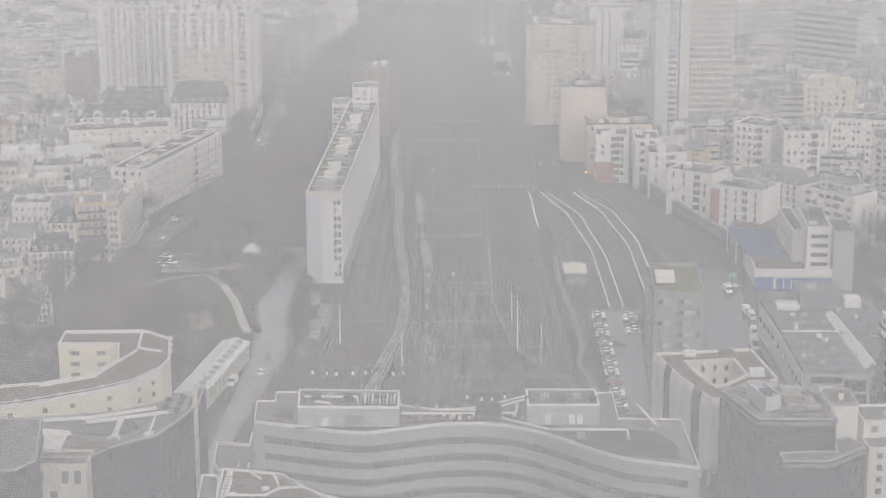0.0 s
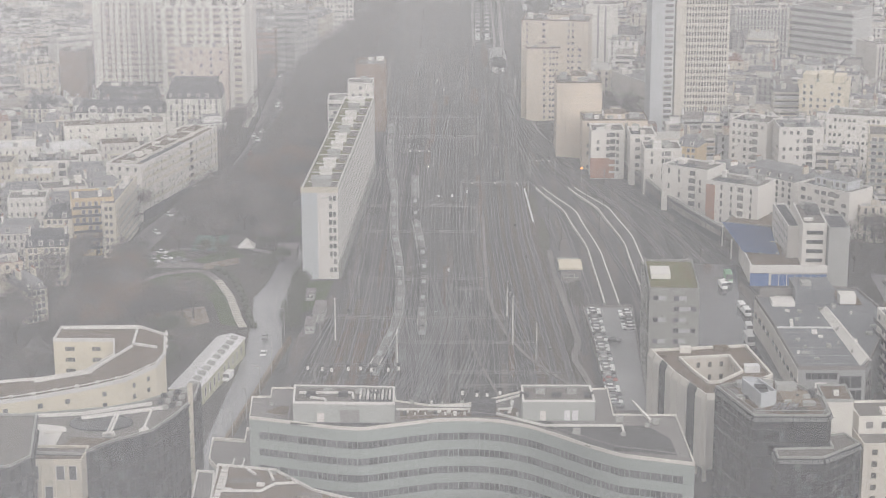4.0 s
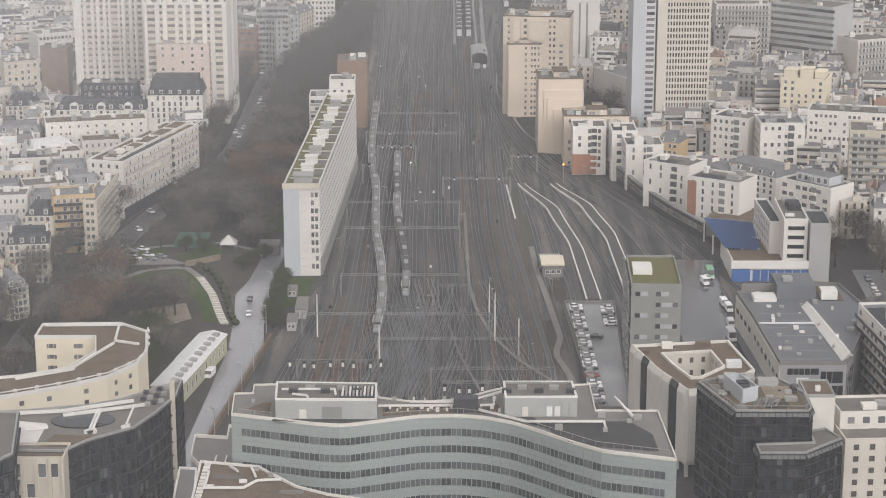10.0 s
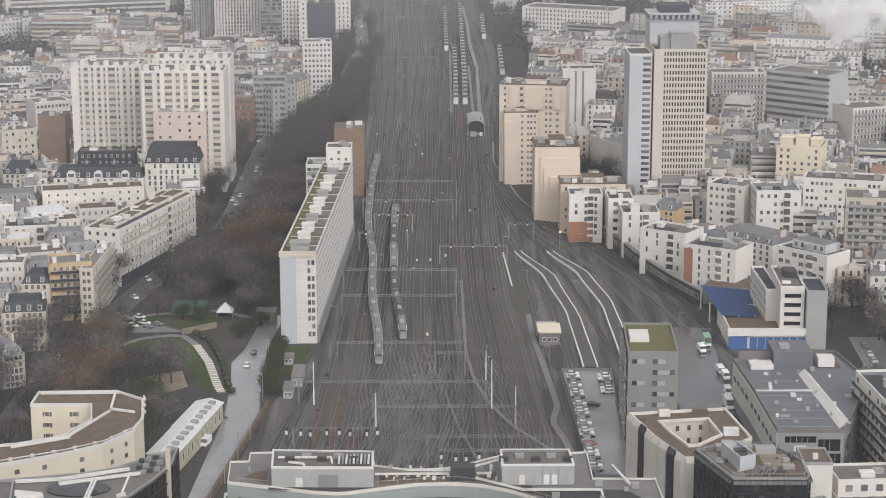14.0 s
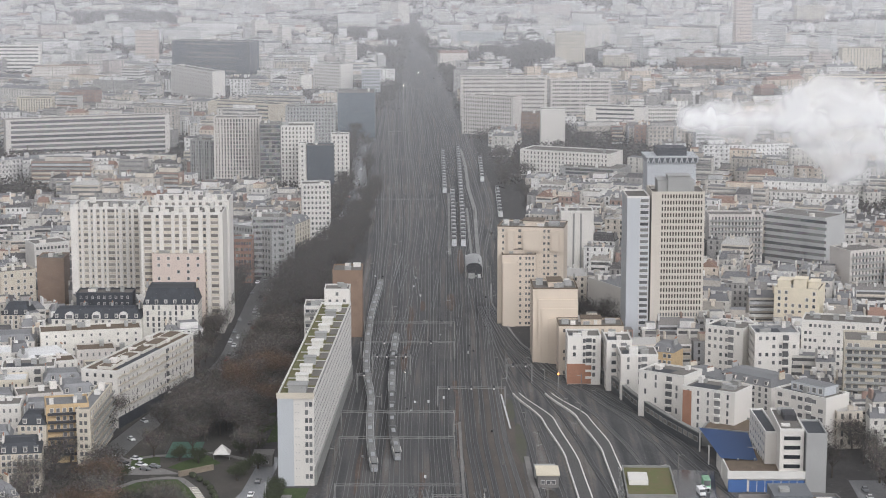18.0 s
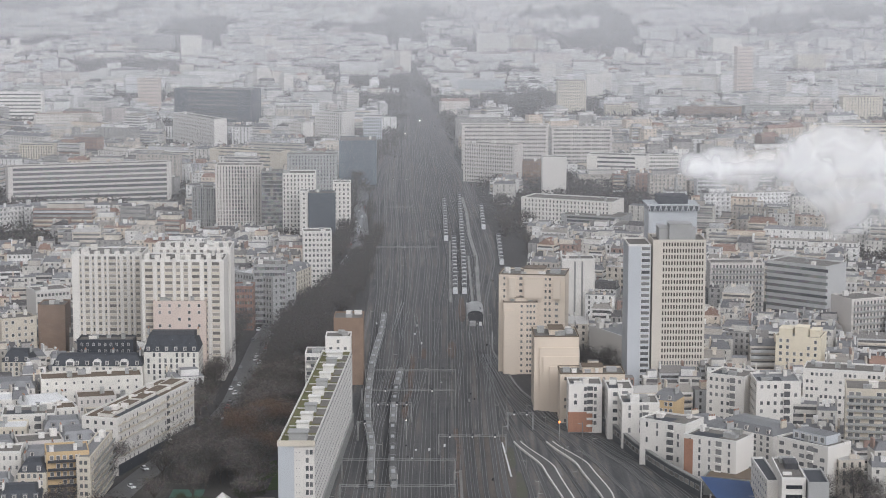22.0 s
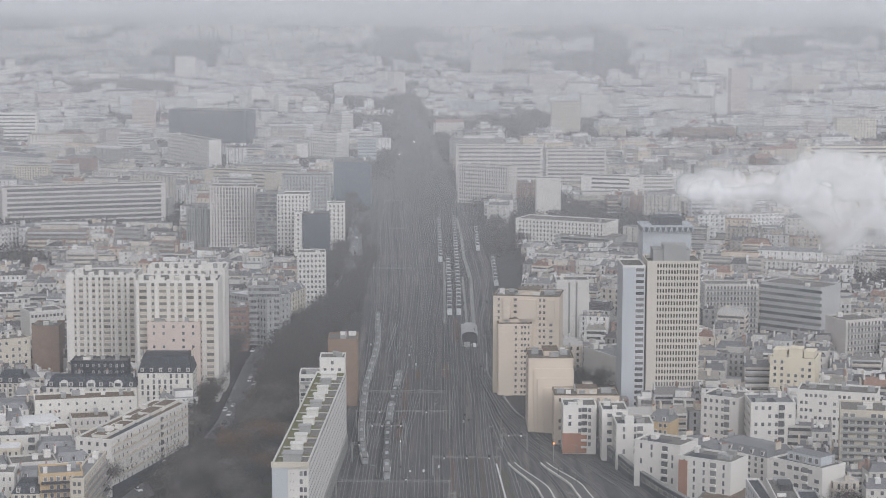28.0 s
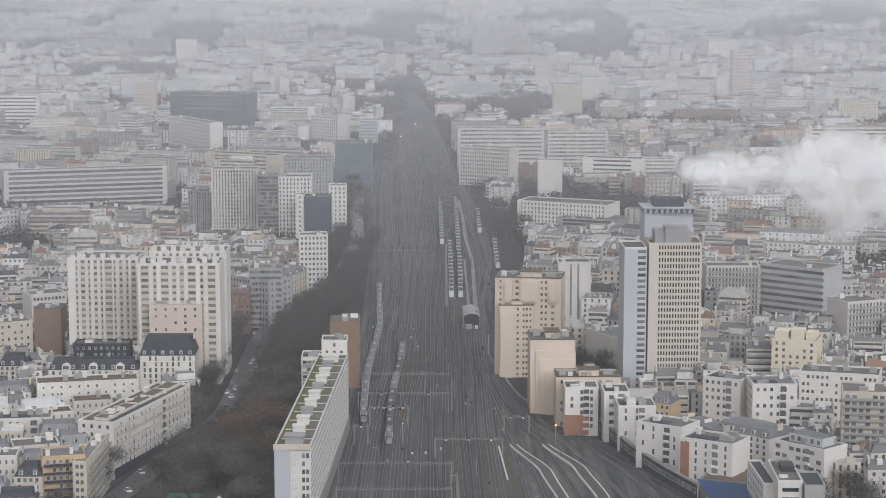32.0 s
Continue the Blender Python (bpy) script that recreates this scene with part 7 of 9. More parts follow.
# ---- trains ----
def car_mesh(name, length, body, roof, nose=0):
    """One coach: rounded body section, window band, roof gear, bogies, as one coach of a set of parts."""
    prof = [(-1.42, 0.5), (-1.45, 2.2), (-1.38, 3.3), (-1.0, 3.85), (0, 4.0), (1.0, 3.85), (1.38, 3.3), (1.45, 2.2), (1.42, 0.5)]
    bm = bmesh.new()
    st = [(-length / 2 + 0.25, 1.0), (length / 2 - 0.25, 1.0)]
    if nose:
        st = [(-length / 2 + 0.2, 0.42), (-length / 2 + 1.2, 0.68), (-length / 2 + 3.2, 0.9), (-length / 2 + 5.5, 1.0), (length / 2 - 0.25, 1.0)]
    rings = [[bm.verts.new((x * (0.55 + 0.45 * s), y, 0.5 + (z - 0.5) * s)) for x, z in prof] for y, s in st]
    for r, s in zip(rings, rings[1:]):
        for i in range(len(prof) - 1):
            bm.faces.new((r[i], r[i + 1], s[i + 1], s[i])).material_index = 1 if 2 <= i <= 5 else 0
        bm.faces.new((r[-1], r[0], s[0], s[-1]))
    bm.faces.new(rings[0])
    bm.faces.new(rings[-1][::-1])
    return mesh_of(name, bm, body, roof)


def coach(label, length, kind, group):
    root = thing("train_coach", label, "train", Matrix(), group)
    body, roof = {"grey": (TRAINGREY, TRAINROOF), "dark": (TRAINGREY, DARKROOF), "white": (TRAINWHITE, COACHROOF)}[kind.split("_")[0]]
    me = car_mesh("body", length, body, roof, "nose" in kind)
    put("body", me, root, Matrix())
    under = bmesh.new()
    for s in (-1, 1):
        bm = bmesh.new()
        box(bm, s * 1.46 - 0.02, -length / 2 + (6 if "nose" in kind else 1.4), 2.0, s * 1.46 + 0.02, length / 2 - 1.4, 2.9)
        part("window_band", bm, GLASS, root)
        box(under, -1.2, s * (length / 2 - 3) - 1.5, 0.3, 1.2, s * (length / 2 - 3) + 1.5, 1.0)
    part("underframe", under, DARK, root)
    for y, w in ((length * 0.1, 3.6 if kind == "white" else 2.4),):
        bm = bmesh.new()
        wide = 1.25 if kind.startswith("white") else 0.7
        box(bm, -wide, y - w, 3.6, wide, y + w, 4.3 if wide > 1 else 4.1)
        part("roof_unit", bm, DARK if wide > 1 else TRAINGREY, root)
    if "nose" in kind:
        bm = bmesh.new()
        box(bm, -0.9, -length / 2 + 1.35, 2.4, 0.9, -length / 2 + 2.6, 3.2)
        part("windscreen", bm, BLACKGLASS, root)
        for s in (-1, 1):
            bm = bmesh.new()
            box(bm, s * 1.38 - 0.13, -length / 2 + 2.2, 3.1, s * 1.38 + 0.13, -length / 2 + 8.5, 3.45)
            part("edge_stripe", bm, TRIM, root, "white roof edge stripe")
    elif kind == "grey":
        for s in (-1, 1):
            bm = bmesh.new()
            box(bm, s * 1.36 - 0.12, -length / 2 + 0.6, 3.15, s * 1.36 + 0.12, length / 2 - 0.6, 3.42)
            part("edge_stripe", bm, STRIPE, root, "pale roof edge stripe")
    return root


PATHA = ((500, -33), (560, -29.5), (593, -26.3), (608, -23.2), (640, -21.7), (674, -22.6), (697, -23.9), (730, -26.8), (761, -27.9), (804, -28.9), (840, -32.2), (874, -33.5), (918, -34.2), (964, -34.6), (1008, -33.6), (1041, -32.6), (1089, -32.4), (1160, -35), (1235, -37.2), (1400, -41))
PATHB = ((500, -8), (560, -10), (595, -12), (615, -14.2), (650, -14.4), (677, -14.3), (697, -14.9), (736, -17.9), (757, -19.5), (792, -20.3), (831, -21.3), (874, -21.8), (909, -21.6), (1000, -19), (1100, -18), (1250, -22))
HEADA = ((0, 556), (6.5, 592), (9, 609), (13, 646), (15.5, 673), (18.5, 704), (20.5, 726), (22.5, 748), (24.5, 771), (27.5, 807), (29.5, 831), (32, 859))
HEADB = ((0, 592), (3, 612), (5.5, 629), (7.5, 641), (9, 651), (13, 680), (15.5, 698), (18.5, 717), (20.5, 732), (22.5, 747), (24.5, 763), (27.5, 785), (29.5, 800), (32, 819))
MOVING = []


def smooth_lane(st, y):
    """A table smoothed over a coach length, so that coaches turn gently."""
    return sum(lane(st, y + o) for o in (-12, -8, -4, 0, 4, 8, 12)) / 7


def train(path, head, count, label, group, noses, dim=()):
    for k in range(count):
        c = coach(label if k not in dim else label.replace("grey", "dark-roofed"), 18.6, ("grey_nose" if k in noses else "dark" if k in dim else "grey"), group)
        MOVING.append((c, path, head, 9.3 + k * 18.75, k == count - 1 or (k + 1) in noses and k in noses))


train(PATHA, HEADA, 19, "grey high-speed train coach rolling on the tracks", "coaches of the long train", (0,))
train(PATHB, HEADB, 11, "grey train coach rolling between the signal portals", "coaches of the second train", (0,), (1, 2, 3, 4, 7, 8))
# parked sets in the sidings
SIDING = coach("parked white regional train coach in the sidings", 15.0, "white", "coaches parked in the sidings")
first = True
for pts, n in ((((6.7, 1178), (6.9, 1290), (6.7, 1404)), 15), (((12.1, 1178), (12.6, 1265), (12.6, 1450), (12.3, 1655)), 31), (((1.4, 1398), (0.8, 1510), (0, 1627)), 15), (((37.1, 1290), (38, 1413)), 8), (((28.5, 1457), (29.2, 1583)), 8)):
    line = resample(pts, n)
    for (x0, y0), (x1, y1) in zip(line, line[1:]):
        m = pose((x0 + x1) / 2, (y0 + y1) / 2, 0.02, 0, 0, math.degrees(math.atan2(y1 - y0, x1 - x0)) - 90)
        if first:
            SIDING.matrix_basis, first = m, False
        else:
            copy_thing(SIDING, m)


# ---- road vehicles ----
def vehicle(kind, paint, label):
    root = thing(kind, label, kind, Matrix())
    L, W, H = {"car": (4.3, 1.8, 1.45), "van": (5.4, 2.0, 2.4), "truck": (7.5, 2.4, 3.2)}[kind]
    bm = bmesh.new()
    prof = [(-L / 2, 0.35), (-L / 2, 0.75), (-L / 2 + 0.15, 0.9), (L / 2 - 0.2, 0.92), (L / 2, 0.6), (L / 2, 0.35)] if kind == "car" else [(-L / 2, 0.4), (-L / 2 + 0.1, 1.1), (-L / 2 + 0.8, 1.25), (-L / 2 + 1.5, H), (L / 2, H), (L / 2, 0.4)]
    ends = [[bm.verts.new((s * W / 2, y, z)) for y, z in prof] for s in (-1, 1)]
    for i in range(len(prof)):
        j = (i + 1) % len(prof)
        bm.faces.new((ends[0][i], ends[0][j], ends[1][j], ends[1][i]))
    bm.faces.new(ends[0])
    bm.faces.new(ends[1])
    part("body", bm, paint, root)
    bm = bmesh.new()
    if kind == "car":
        lo = [bm.verts.new(p) for p in ((-W / 2 + 0.04, -0.95, 0.9), (W / 2 - 0.04, -0.95, 0.9), (W / 2 - 0.04, 1.85, 0.9), (-W / 2 + 0.04, 1.85, 0.9))]
        hi = [bm.verts.new(p) for p in ((-W / 2 + 0.25, -0.25, H), (W / 2 - 0.25, -0.25, H), (W / 2 - 0.25, 1.3, H), (-W / 2 + 0.25, 1.3, H))]
        for i in range(4):
            bm.faces.new((lo[i], lo[(i + 1) % 4], hi[(i + 1) % 4], hi[i]))
        bm.faces.new(hi).material_index = 1
        part("cabin", bm, (GLASS, paint), root)
    else:
        box(bm, -W / 2 + 0.1, -L / 2 + 0.75, 1.3, W / 2 - 0.1, -L / 2 + 1.35, H - 0.25)
        part("windscreen", bm, GLASS, root)
    for s in (-1, 1):
        for y in (-L * 0.31, L * 0.31):
            bm = bmesh.new()
            vs = [[bm.verts.new((s * (W / 2 - 0.1) + o, y + 0.32 * math.cos(a), 0.33 + 0.32 * math.sin(a))) for a in [k * math.pi / 4 for k in range(8)]] for o in (-0.11, 0.11)]
            for i in range(8):
                bm.faces.new((vs[0][i], vs[0][(i + 1) % 8], vs[1][(i + 1) % 8], vs[1][i]))
            bm.faces.new(vs[0])
            bm.faces.new(vs[1])
            part("wheel", bm, TYRE, root)
    return root


PROTO = {}


def park(kind, paint, color, x, y, z, turn, where):
    key = (kind, color)
    if key not in PROTO:
        PROTO[key] = vehicle(kind, paint, color + " " + kind + " " + where)
        PROTO[key].matrix_basis = pose(x, y, z, 0, 0, turn)
        return PROTO[key]
    return tagged(copy_thing(PROTO[key], pose(x, y, z, 0, 0, turn)), color + " " + kind + " " + where)


rng = random.Random(21)
PAINTS = ((WHITECAR, "white"), (WHITECAR, "white"), (BLACKCAR, "black"), (GREYCAR, "grey"), (WHITECAR, "white"), (GREYCAR, "grey"), (REDCAR, "dark red"))
for k in range(30):
    y = 636 - k * 3.15
    p, c = PAINTS[k % 6 if k != 22 else 6]
    park("car", p, c, 41.6 + k * 0.035, y, 3.02, 90 + rng.uniform(-3, 3), "parked on the deck")
for k in range(6):
    p, c = PAINTS[k % 5]
    park("car", p, c, 51.6, 634 - k * 3.4, 3.02, -90 + rng.uniform(-3, 3), "parked on the deck")
park("car", BLACKCAR, "black", 46.2, 604, 3.02, 80, "driving across the deck")
for x, y, k, tr in ((88.1, 672, "van", 8), (91.4, 647, "van", 5), (92.2, 641, "van", 4), (90.6, 624, "van", 0), (90, 678, "car", 80), (-71, 576, "van", -12), (89, 611, "truck", 3)):
    park(k, WHITECAR, "white", x, y, 0.43 if x > 0 else 0.13, tr, "standing on wet asphalt")
green = vehicle("truck", material("green_tarpaulin", (0.25, 0.45, 0.3), 0.6, vary=0.2), "green box truck standing in the depot yard")
green.matrix_basis = pose(91, 681, 0.43)
for k in range(14):
    p, c = PAINTS[(k * 5) % 6]
    park("car", p, c, 142.5 + 0.2 * k, 560 + k * 9 + rng.uniform(-1, 1), 0.2, 2, "parked along the dark street")
for k in range(48):
    y = 860 + k * 9.6 if k < 34 else 1090 + (k - 34) * 11
    p, c = PAINTS[(k * 3) % 7]
    o = rng.choice((-4.2, 4.2, 1.4, -1.4)) if k < 34 else rng.choice((-9, -6.5, 7, 9.5))
    park("car", p, c, lane(AVENUE, y) + o, y + rng.uniform(-2, 2), 0.14, -math.degrees(math.atan2(lane(AVENUE, y + 5) - lane(AVENUE, y - 5), 10)), "on the avenue among bare trees")
for k in range(12):
    p, c = PAINTS[(k * 3) % 7]
    y = 1322 + k * 29
    park("car", p, c, lane(((1300, -61.5), (1414, -62.6), (1643, -64.3)), y) + (1.7 if k % 2 else -1.7), y, 0.21, 0, "driving along the far avenue")
for k, (x, y) in enumerate(((-112, 704), (-108, 708), (-115, 711), (-106, 703), (-111, 716), (-103, 706))):
    park("car", PAINTS[k % 7][0], PAINTS[k % 7][1], x, y, 0.18, 62, "parked on the plaza beside the park")
for x, y in ((-116, 771), (-117, 744), (-121, 722), (-128, 690), (-131, 664)):
    park("car", WHITECAR, "white", x, y, 0.05, 30, "parked beside the park")
DRIVERS = []
for p, c, rows in ((WHITECAR, "white", ((0, 585), (6, 606), (9, 634), (13, 650), (16, 668), (32, 700))), (BLACKCAR, "black", ((0, 600), (6, 622), (9, 650), (13, 664), (16, 684), (32, 715)))):
    v = vehicle("car", p, c + " car driving on the wet road")
    DRIVERS.append((v, rows))

# ---- lamps, park furniture, road kerbs ----
for x, y, m, r in ((-15.4, 821, LAMPWHITE, 0.22), (47.5, 818, LAMPORANGE, 0.5), (-41.4, 2145, LAMPWHITE, 0.5), (-27.9, 2308, LAMPWHITE, 0.55)):
    bm = bmesh.new()
    beam(bm, (x, y, 0), (x, y, 8), 0.12)
    lm = thing("signal_lamp", "lit lamp on a trackside post", "lamp", Matrix())
    part("post", bm, STEEL, lm)
    bm = bmesh.new()
    bmesh.ops.create_icosphere(bm, subdivisions=1, radius=r)
    bm.transform(Matrix.Translation((x, y, 8.3)))
    part("lamp_head", bm, m, lm, "glowing lamp head")
for k in range(9):
    y = 505 + k * 19
    sl = thing("street_lamp", "slim grey street lamp beside the road", "street lamp", pose(lane(((500, -65.6), (600, -57), (634, -58.5), (690, -60)), y), y, 0), "lamps along the road")
    bm = bmesh.new()
    beam(bm, (0, 0, 0), (0, 0, 9), 0.1, 0, 0.06)
    part("pole", bm, STEEL, sl)
    bm = bmesh.new()
    beam(bm, (0, 0, 9), (-1.6, 0, 9.2), 0.07)
    part("arm", bm, STEEL, sl)
bm = bmesh.new()
strip(bm, resample(((-65.6, 440), (-66, 517), (-61.2, 560), (-57, 599), (-55.5, 612)), 20), 0.5, 2.2, 0, 2.2)
solid("retaining_wall", "brown brick wall between road and tracks", "wall", bm, ROOFBROWN)
for pts, half, m, nm in ((((-114.2, 677.3), (-106.2, 690.0), (-93.2, 694.2), (-86.8, 682.1), (-79.7, 660.4), (-73.7, 633.1), (-71.6, 625.9)), 1.3, PAVE, "pale stepped garden path"), (((-68, 600), (-74, 612), (-92, 622), (-110, 640)), 1.2, EARTH, "earth path in the park"), (((-120, 712), (-104, 722), (-96, 722), (-84, 726), (-70, 716)), 1.2, PAVE, "pale garden path")):
    bm = bmesh.new()
    strip(bm, resample(pts, 16), half, 0.3, 0, 0.3)
    solid("path", nm, "path", bm, m, kind="structure")
for k, (x, y) in enumerate(resample(((-72.2, 628), (-73.7, 633.1), (-79.7, 660.4), (-86, 680)), 26)):
    bm = bmesh.new()
    box(bm, -1.4, -0.5, 0, 1.4, 0.5, 0.18)
    solid("step", "pale stone garden step", "step", bm, COURTCREAM if k % 2 else SAND, pose(x, y, 0.3, 0, 0, 14), "garden steps")
tent = thing("tent", "small white pyramid tent in the park", "tent", pose(-80.2, 719.5, 0))
bm = bmesh.new()
base_v = [bm.verts.new(p) for p in ((-3, -3, 2), (3, -3, 2), (3, 3, 2), (-3, 3, 2))]
tip = bm.verts.new((0, 0, 5.2))
for i in range(4):
    bm.faces.new((base_v[i], base_v[(i + 1) % 4], tip))
part("roof", bm, TRIM, tent)
for x, y in ((-2.8, -2.8), (2.8, -2.8), (2.8, 2.8), (-2.8, 2.8)):
    bm = bmesh.new()
    beam(bm, (x, y, 0), (x, y, 2.1), 0.08)
    part("pole", bm, STEEL, tent)
for x, y, w, d, hh, m, nm in ((-62, 655, 3, 12, 3, EVERGREEN, ""), (-48, 640, 3.5, 14, 3.2, GREY, "long pale grey cabin beside the slab"), (-50, 625, 3, 9, 3, GREY, "pale container cabin beside the tracks"), (-52.5, 660, 3, 6, 2.6, GREY, "grey cabin beside the slab"), (-64.5, 712, 7, 8, 4, PAVE, "low pale pavilion behind the slab"), (-101, 632, 5, 4, 2.5, BROWN, "small wooden kiosk in the park"), (-88, 700, 5, 1, 3, EVERGREEN, "")):
    if not nm:
        continue
    c = thing("cabin", nm, "cabin", pose(x, y, 0))
    bm = bmesh.new()
    prism(bm, ((-w / 2, -d / 2), (w / 2, -d / 2), (w / 2, d / 2), (-w / 2, d / 2)), 0, hh, 0, None)
    part("wall", bm, m, c)
    bm = bmesh.new()
    box(bm, -w / 2 - 0.2, -d / 2 - 0.2, hh, w / 2 + 0.2, d / 2 + 0.2, hh + 0.25)
    part("roof", bm, PAVE if m is not BROWN else BROWN, c)
    facade(c, (-w / 2, -d / 2 - 0.02), (w / 2, -d / 2 - 0.02), 0.5, 2.2, 1, 2, (0.8, 1.0), margin=0.3)
court_ = thing("sports_court", "fenced green sports court in the park", "sports court", pose(-95, 730, 0.25))
bm = bmesh.new()
box(bm, -6, -11, 0, 6, 11, 0.06)
part("surface", bm, material("court_green", (0.08, 0.16, 0.12), 0.8), court_)
for x0, y0, x1, y1 in ((-6, -11, 6, -11), (6, -11, 6, 11), (6, 11, -6, 11), (-6, 11, -6, -11)):
    bm = bmesh.new()
    for z in (0.2, 1.6, 3.0):
        beam(bm, (x0, y0, z), (x1, y1, z), 0.04)
    part("fence", bm, DARK, court_)

# ---- city further out ----


def city_material(name, lift=0.0, pattern=True):
    """Render and stone, one tint a house, with stains; on the far suburb also faint rows of windows."""
    m = bpy.data.materials.new(name)
    m.use_nodes = True
    n, l = m.node_tree.nodes, m.node_tree.links
    b = n["Principled BSDF"]
    geo = n.new("ShaderNodeNewGeometry")
    ramp = n.new("ShaderNodeValToRGB")
    ramp.color_ramp.interpolation = "CONSTANT"
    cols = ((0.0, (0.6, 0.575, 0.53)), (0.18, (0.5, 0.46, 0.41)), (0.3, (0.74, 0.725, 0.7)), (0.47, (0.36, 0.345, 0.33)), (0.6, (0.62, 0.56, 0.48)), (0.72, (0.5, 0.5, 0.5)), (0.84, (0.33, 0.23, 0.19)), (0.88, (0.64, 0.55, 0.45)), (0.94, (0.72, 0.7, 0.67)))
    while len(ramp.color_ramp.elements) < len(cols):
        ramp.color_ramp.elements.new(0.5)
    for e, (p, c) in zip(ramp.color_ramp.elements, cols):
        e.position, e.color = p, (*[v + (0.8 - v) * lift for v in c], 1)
    l.new(geo.outputs["Random Per Island"], ramp.inputs[0])
    no = n.new("ShaderNodeTexNoise")
    no.inputs["Scale"].default_value, no.inputs["Detail"].default_value = 0.2, 5
    co = n.new("ShaderNodeTexCoord")
    l.new(co.outputs["Object"], no.inputs["Vector"])
    soil = n.new("ShaderNodeMapRange")
    soil.inputs["From Min"].default_value, soil.inputs["From Max"].default_value, soil.inputs["To Min"].default_value = 0.3, 0.65, 0.74
    l.new(no.outputs["Fac"], soil.inputs["Value"])
    dirt = n.new("ShaderNodeMix")
    dirt.data_type, dirt.blend_type = "RGBA", "MULTIPLY"
    dirt.inputs["Factor"].default_value = 1.0
    l.new(ramp.outputs[0], dirt.inputs["A"])
    l.new(soil.outputs[0], dirt.inputs["B"])
    last = dirt.outputs["Result"]
    if pattern:
        uv = n.new("ShaderNodeUVMap")
        sep = n.new("ShaderNodeSeparateXYZ")
        l.new(uv.outputs[0], sep.inputs[0])

        def math_node(op, a, bval):
            k = n.new("ShaderNodeMath")
            k.operation = op
            l.new(a, k.inputs[0])
            if isinstance(bval, float):
                k.inputs[1].default_value = bval
            else:
                l.new(bval, k.inputs[1])
            return k.outputs[0]
        rows = math_node("LESS_THAN", math_node("MODULO", sep.outputs[1], 3.1), 1.3)
        cells = math_node("LESS_THAN", math_node("MODULO", sep.outputs[0], 3.4), 1.6)
        kind = math_node("FRACT", math_node("MULTIPLY", geo.outputs["Random Per Island"], 7.31), 1.0)
        bands = math_node("GREATER_THAN", kind, 0.78)
        cells = math_node("MAXIMUM", cells, bands)
        w = math_node("MULTIPLY", math_node("MULTIPLY", rows, cells), math_node("MULTIPLY", math_node("LESS_THAN", kind, 0.88), 0.42))
        mix = n.new("ShaderNodeMix")
        mix.data_type = "RGBA"
        mix.inputs["B"].default_value = (0.16, 0.16, 0.165, 1)
        l.new(w, mix.inputs["Factor"])
        l.new(last, mix.inputs["A"])
        last = mix.outputs["Result"]
    l.new(last, b.inputs["Base Color"])
    b.inputs["Roughness"].default_value = 0.8
    return m


def city_roof_material():
    m = bpy.data.materials.new("city_roofs")
    m.use_nodes = True
    n, l = m.node_tree.nodes, m.node_tree.links
    b = n["Principled BSDF"]
    geo = n.new("ShaderNodeNewGeometry")
    ramp = n.new("ShaderNodeValToRGB")
    ramp.color_ramp.interpolation = "CONSTANT"
    cols = ((0.0, (0.145, 0.145, 0.15)), (0.25, (0.2, 0.2, 0.205)), (0.42, (0.085, 0.08, 0.08)), (0.62, (0.4, 0.39, 0.37)), (0.69, (0.17, 0.16, 0.15)), (0.87, (0.24, 0.15, 0.115)), (0.93, (0.26, 0.24, 0.215)))
    while len(ramp.color_ramp.elements) < len(cols):
        ramp.color_ramp.elements.new(0.5)
    for e, (p, c) in zip(ramp.color_ramp.elements, cols):
        e.position, e.color = p, (*c, 1)
    l.new(geo.outputs["Random Per Island"], ramp.inputs[0])
    l.new(ramp.outputs[0], b.inputs["Base Color"])
    b.inputs["Roughness"].default_value = 0.7
    return m


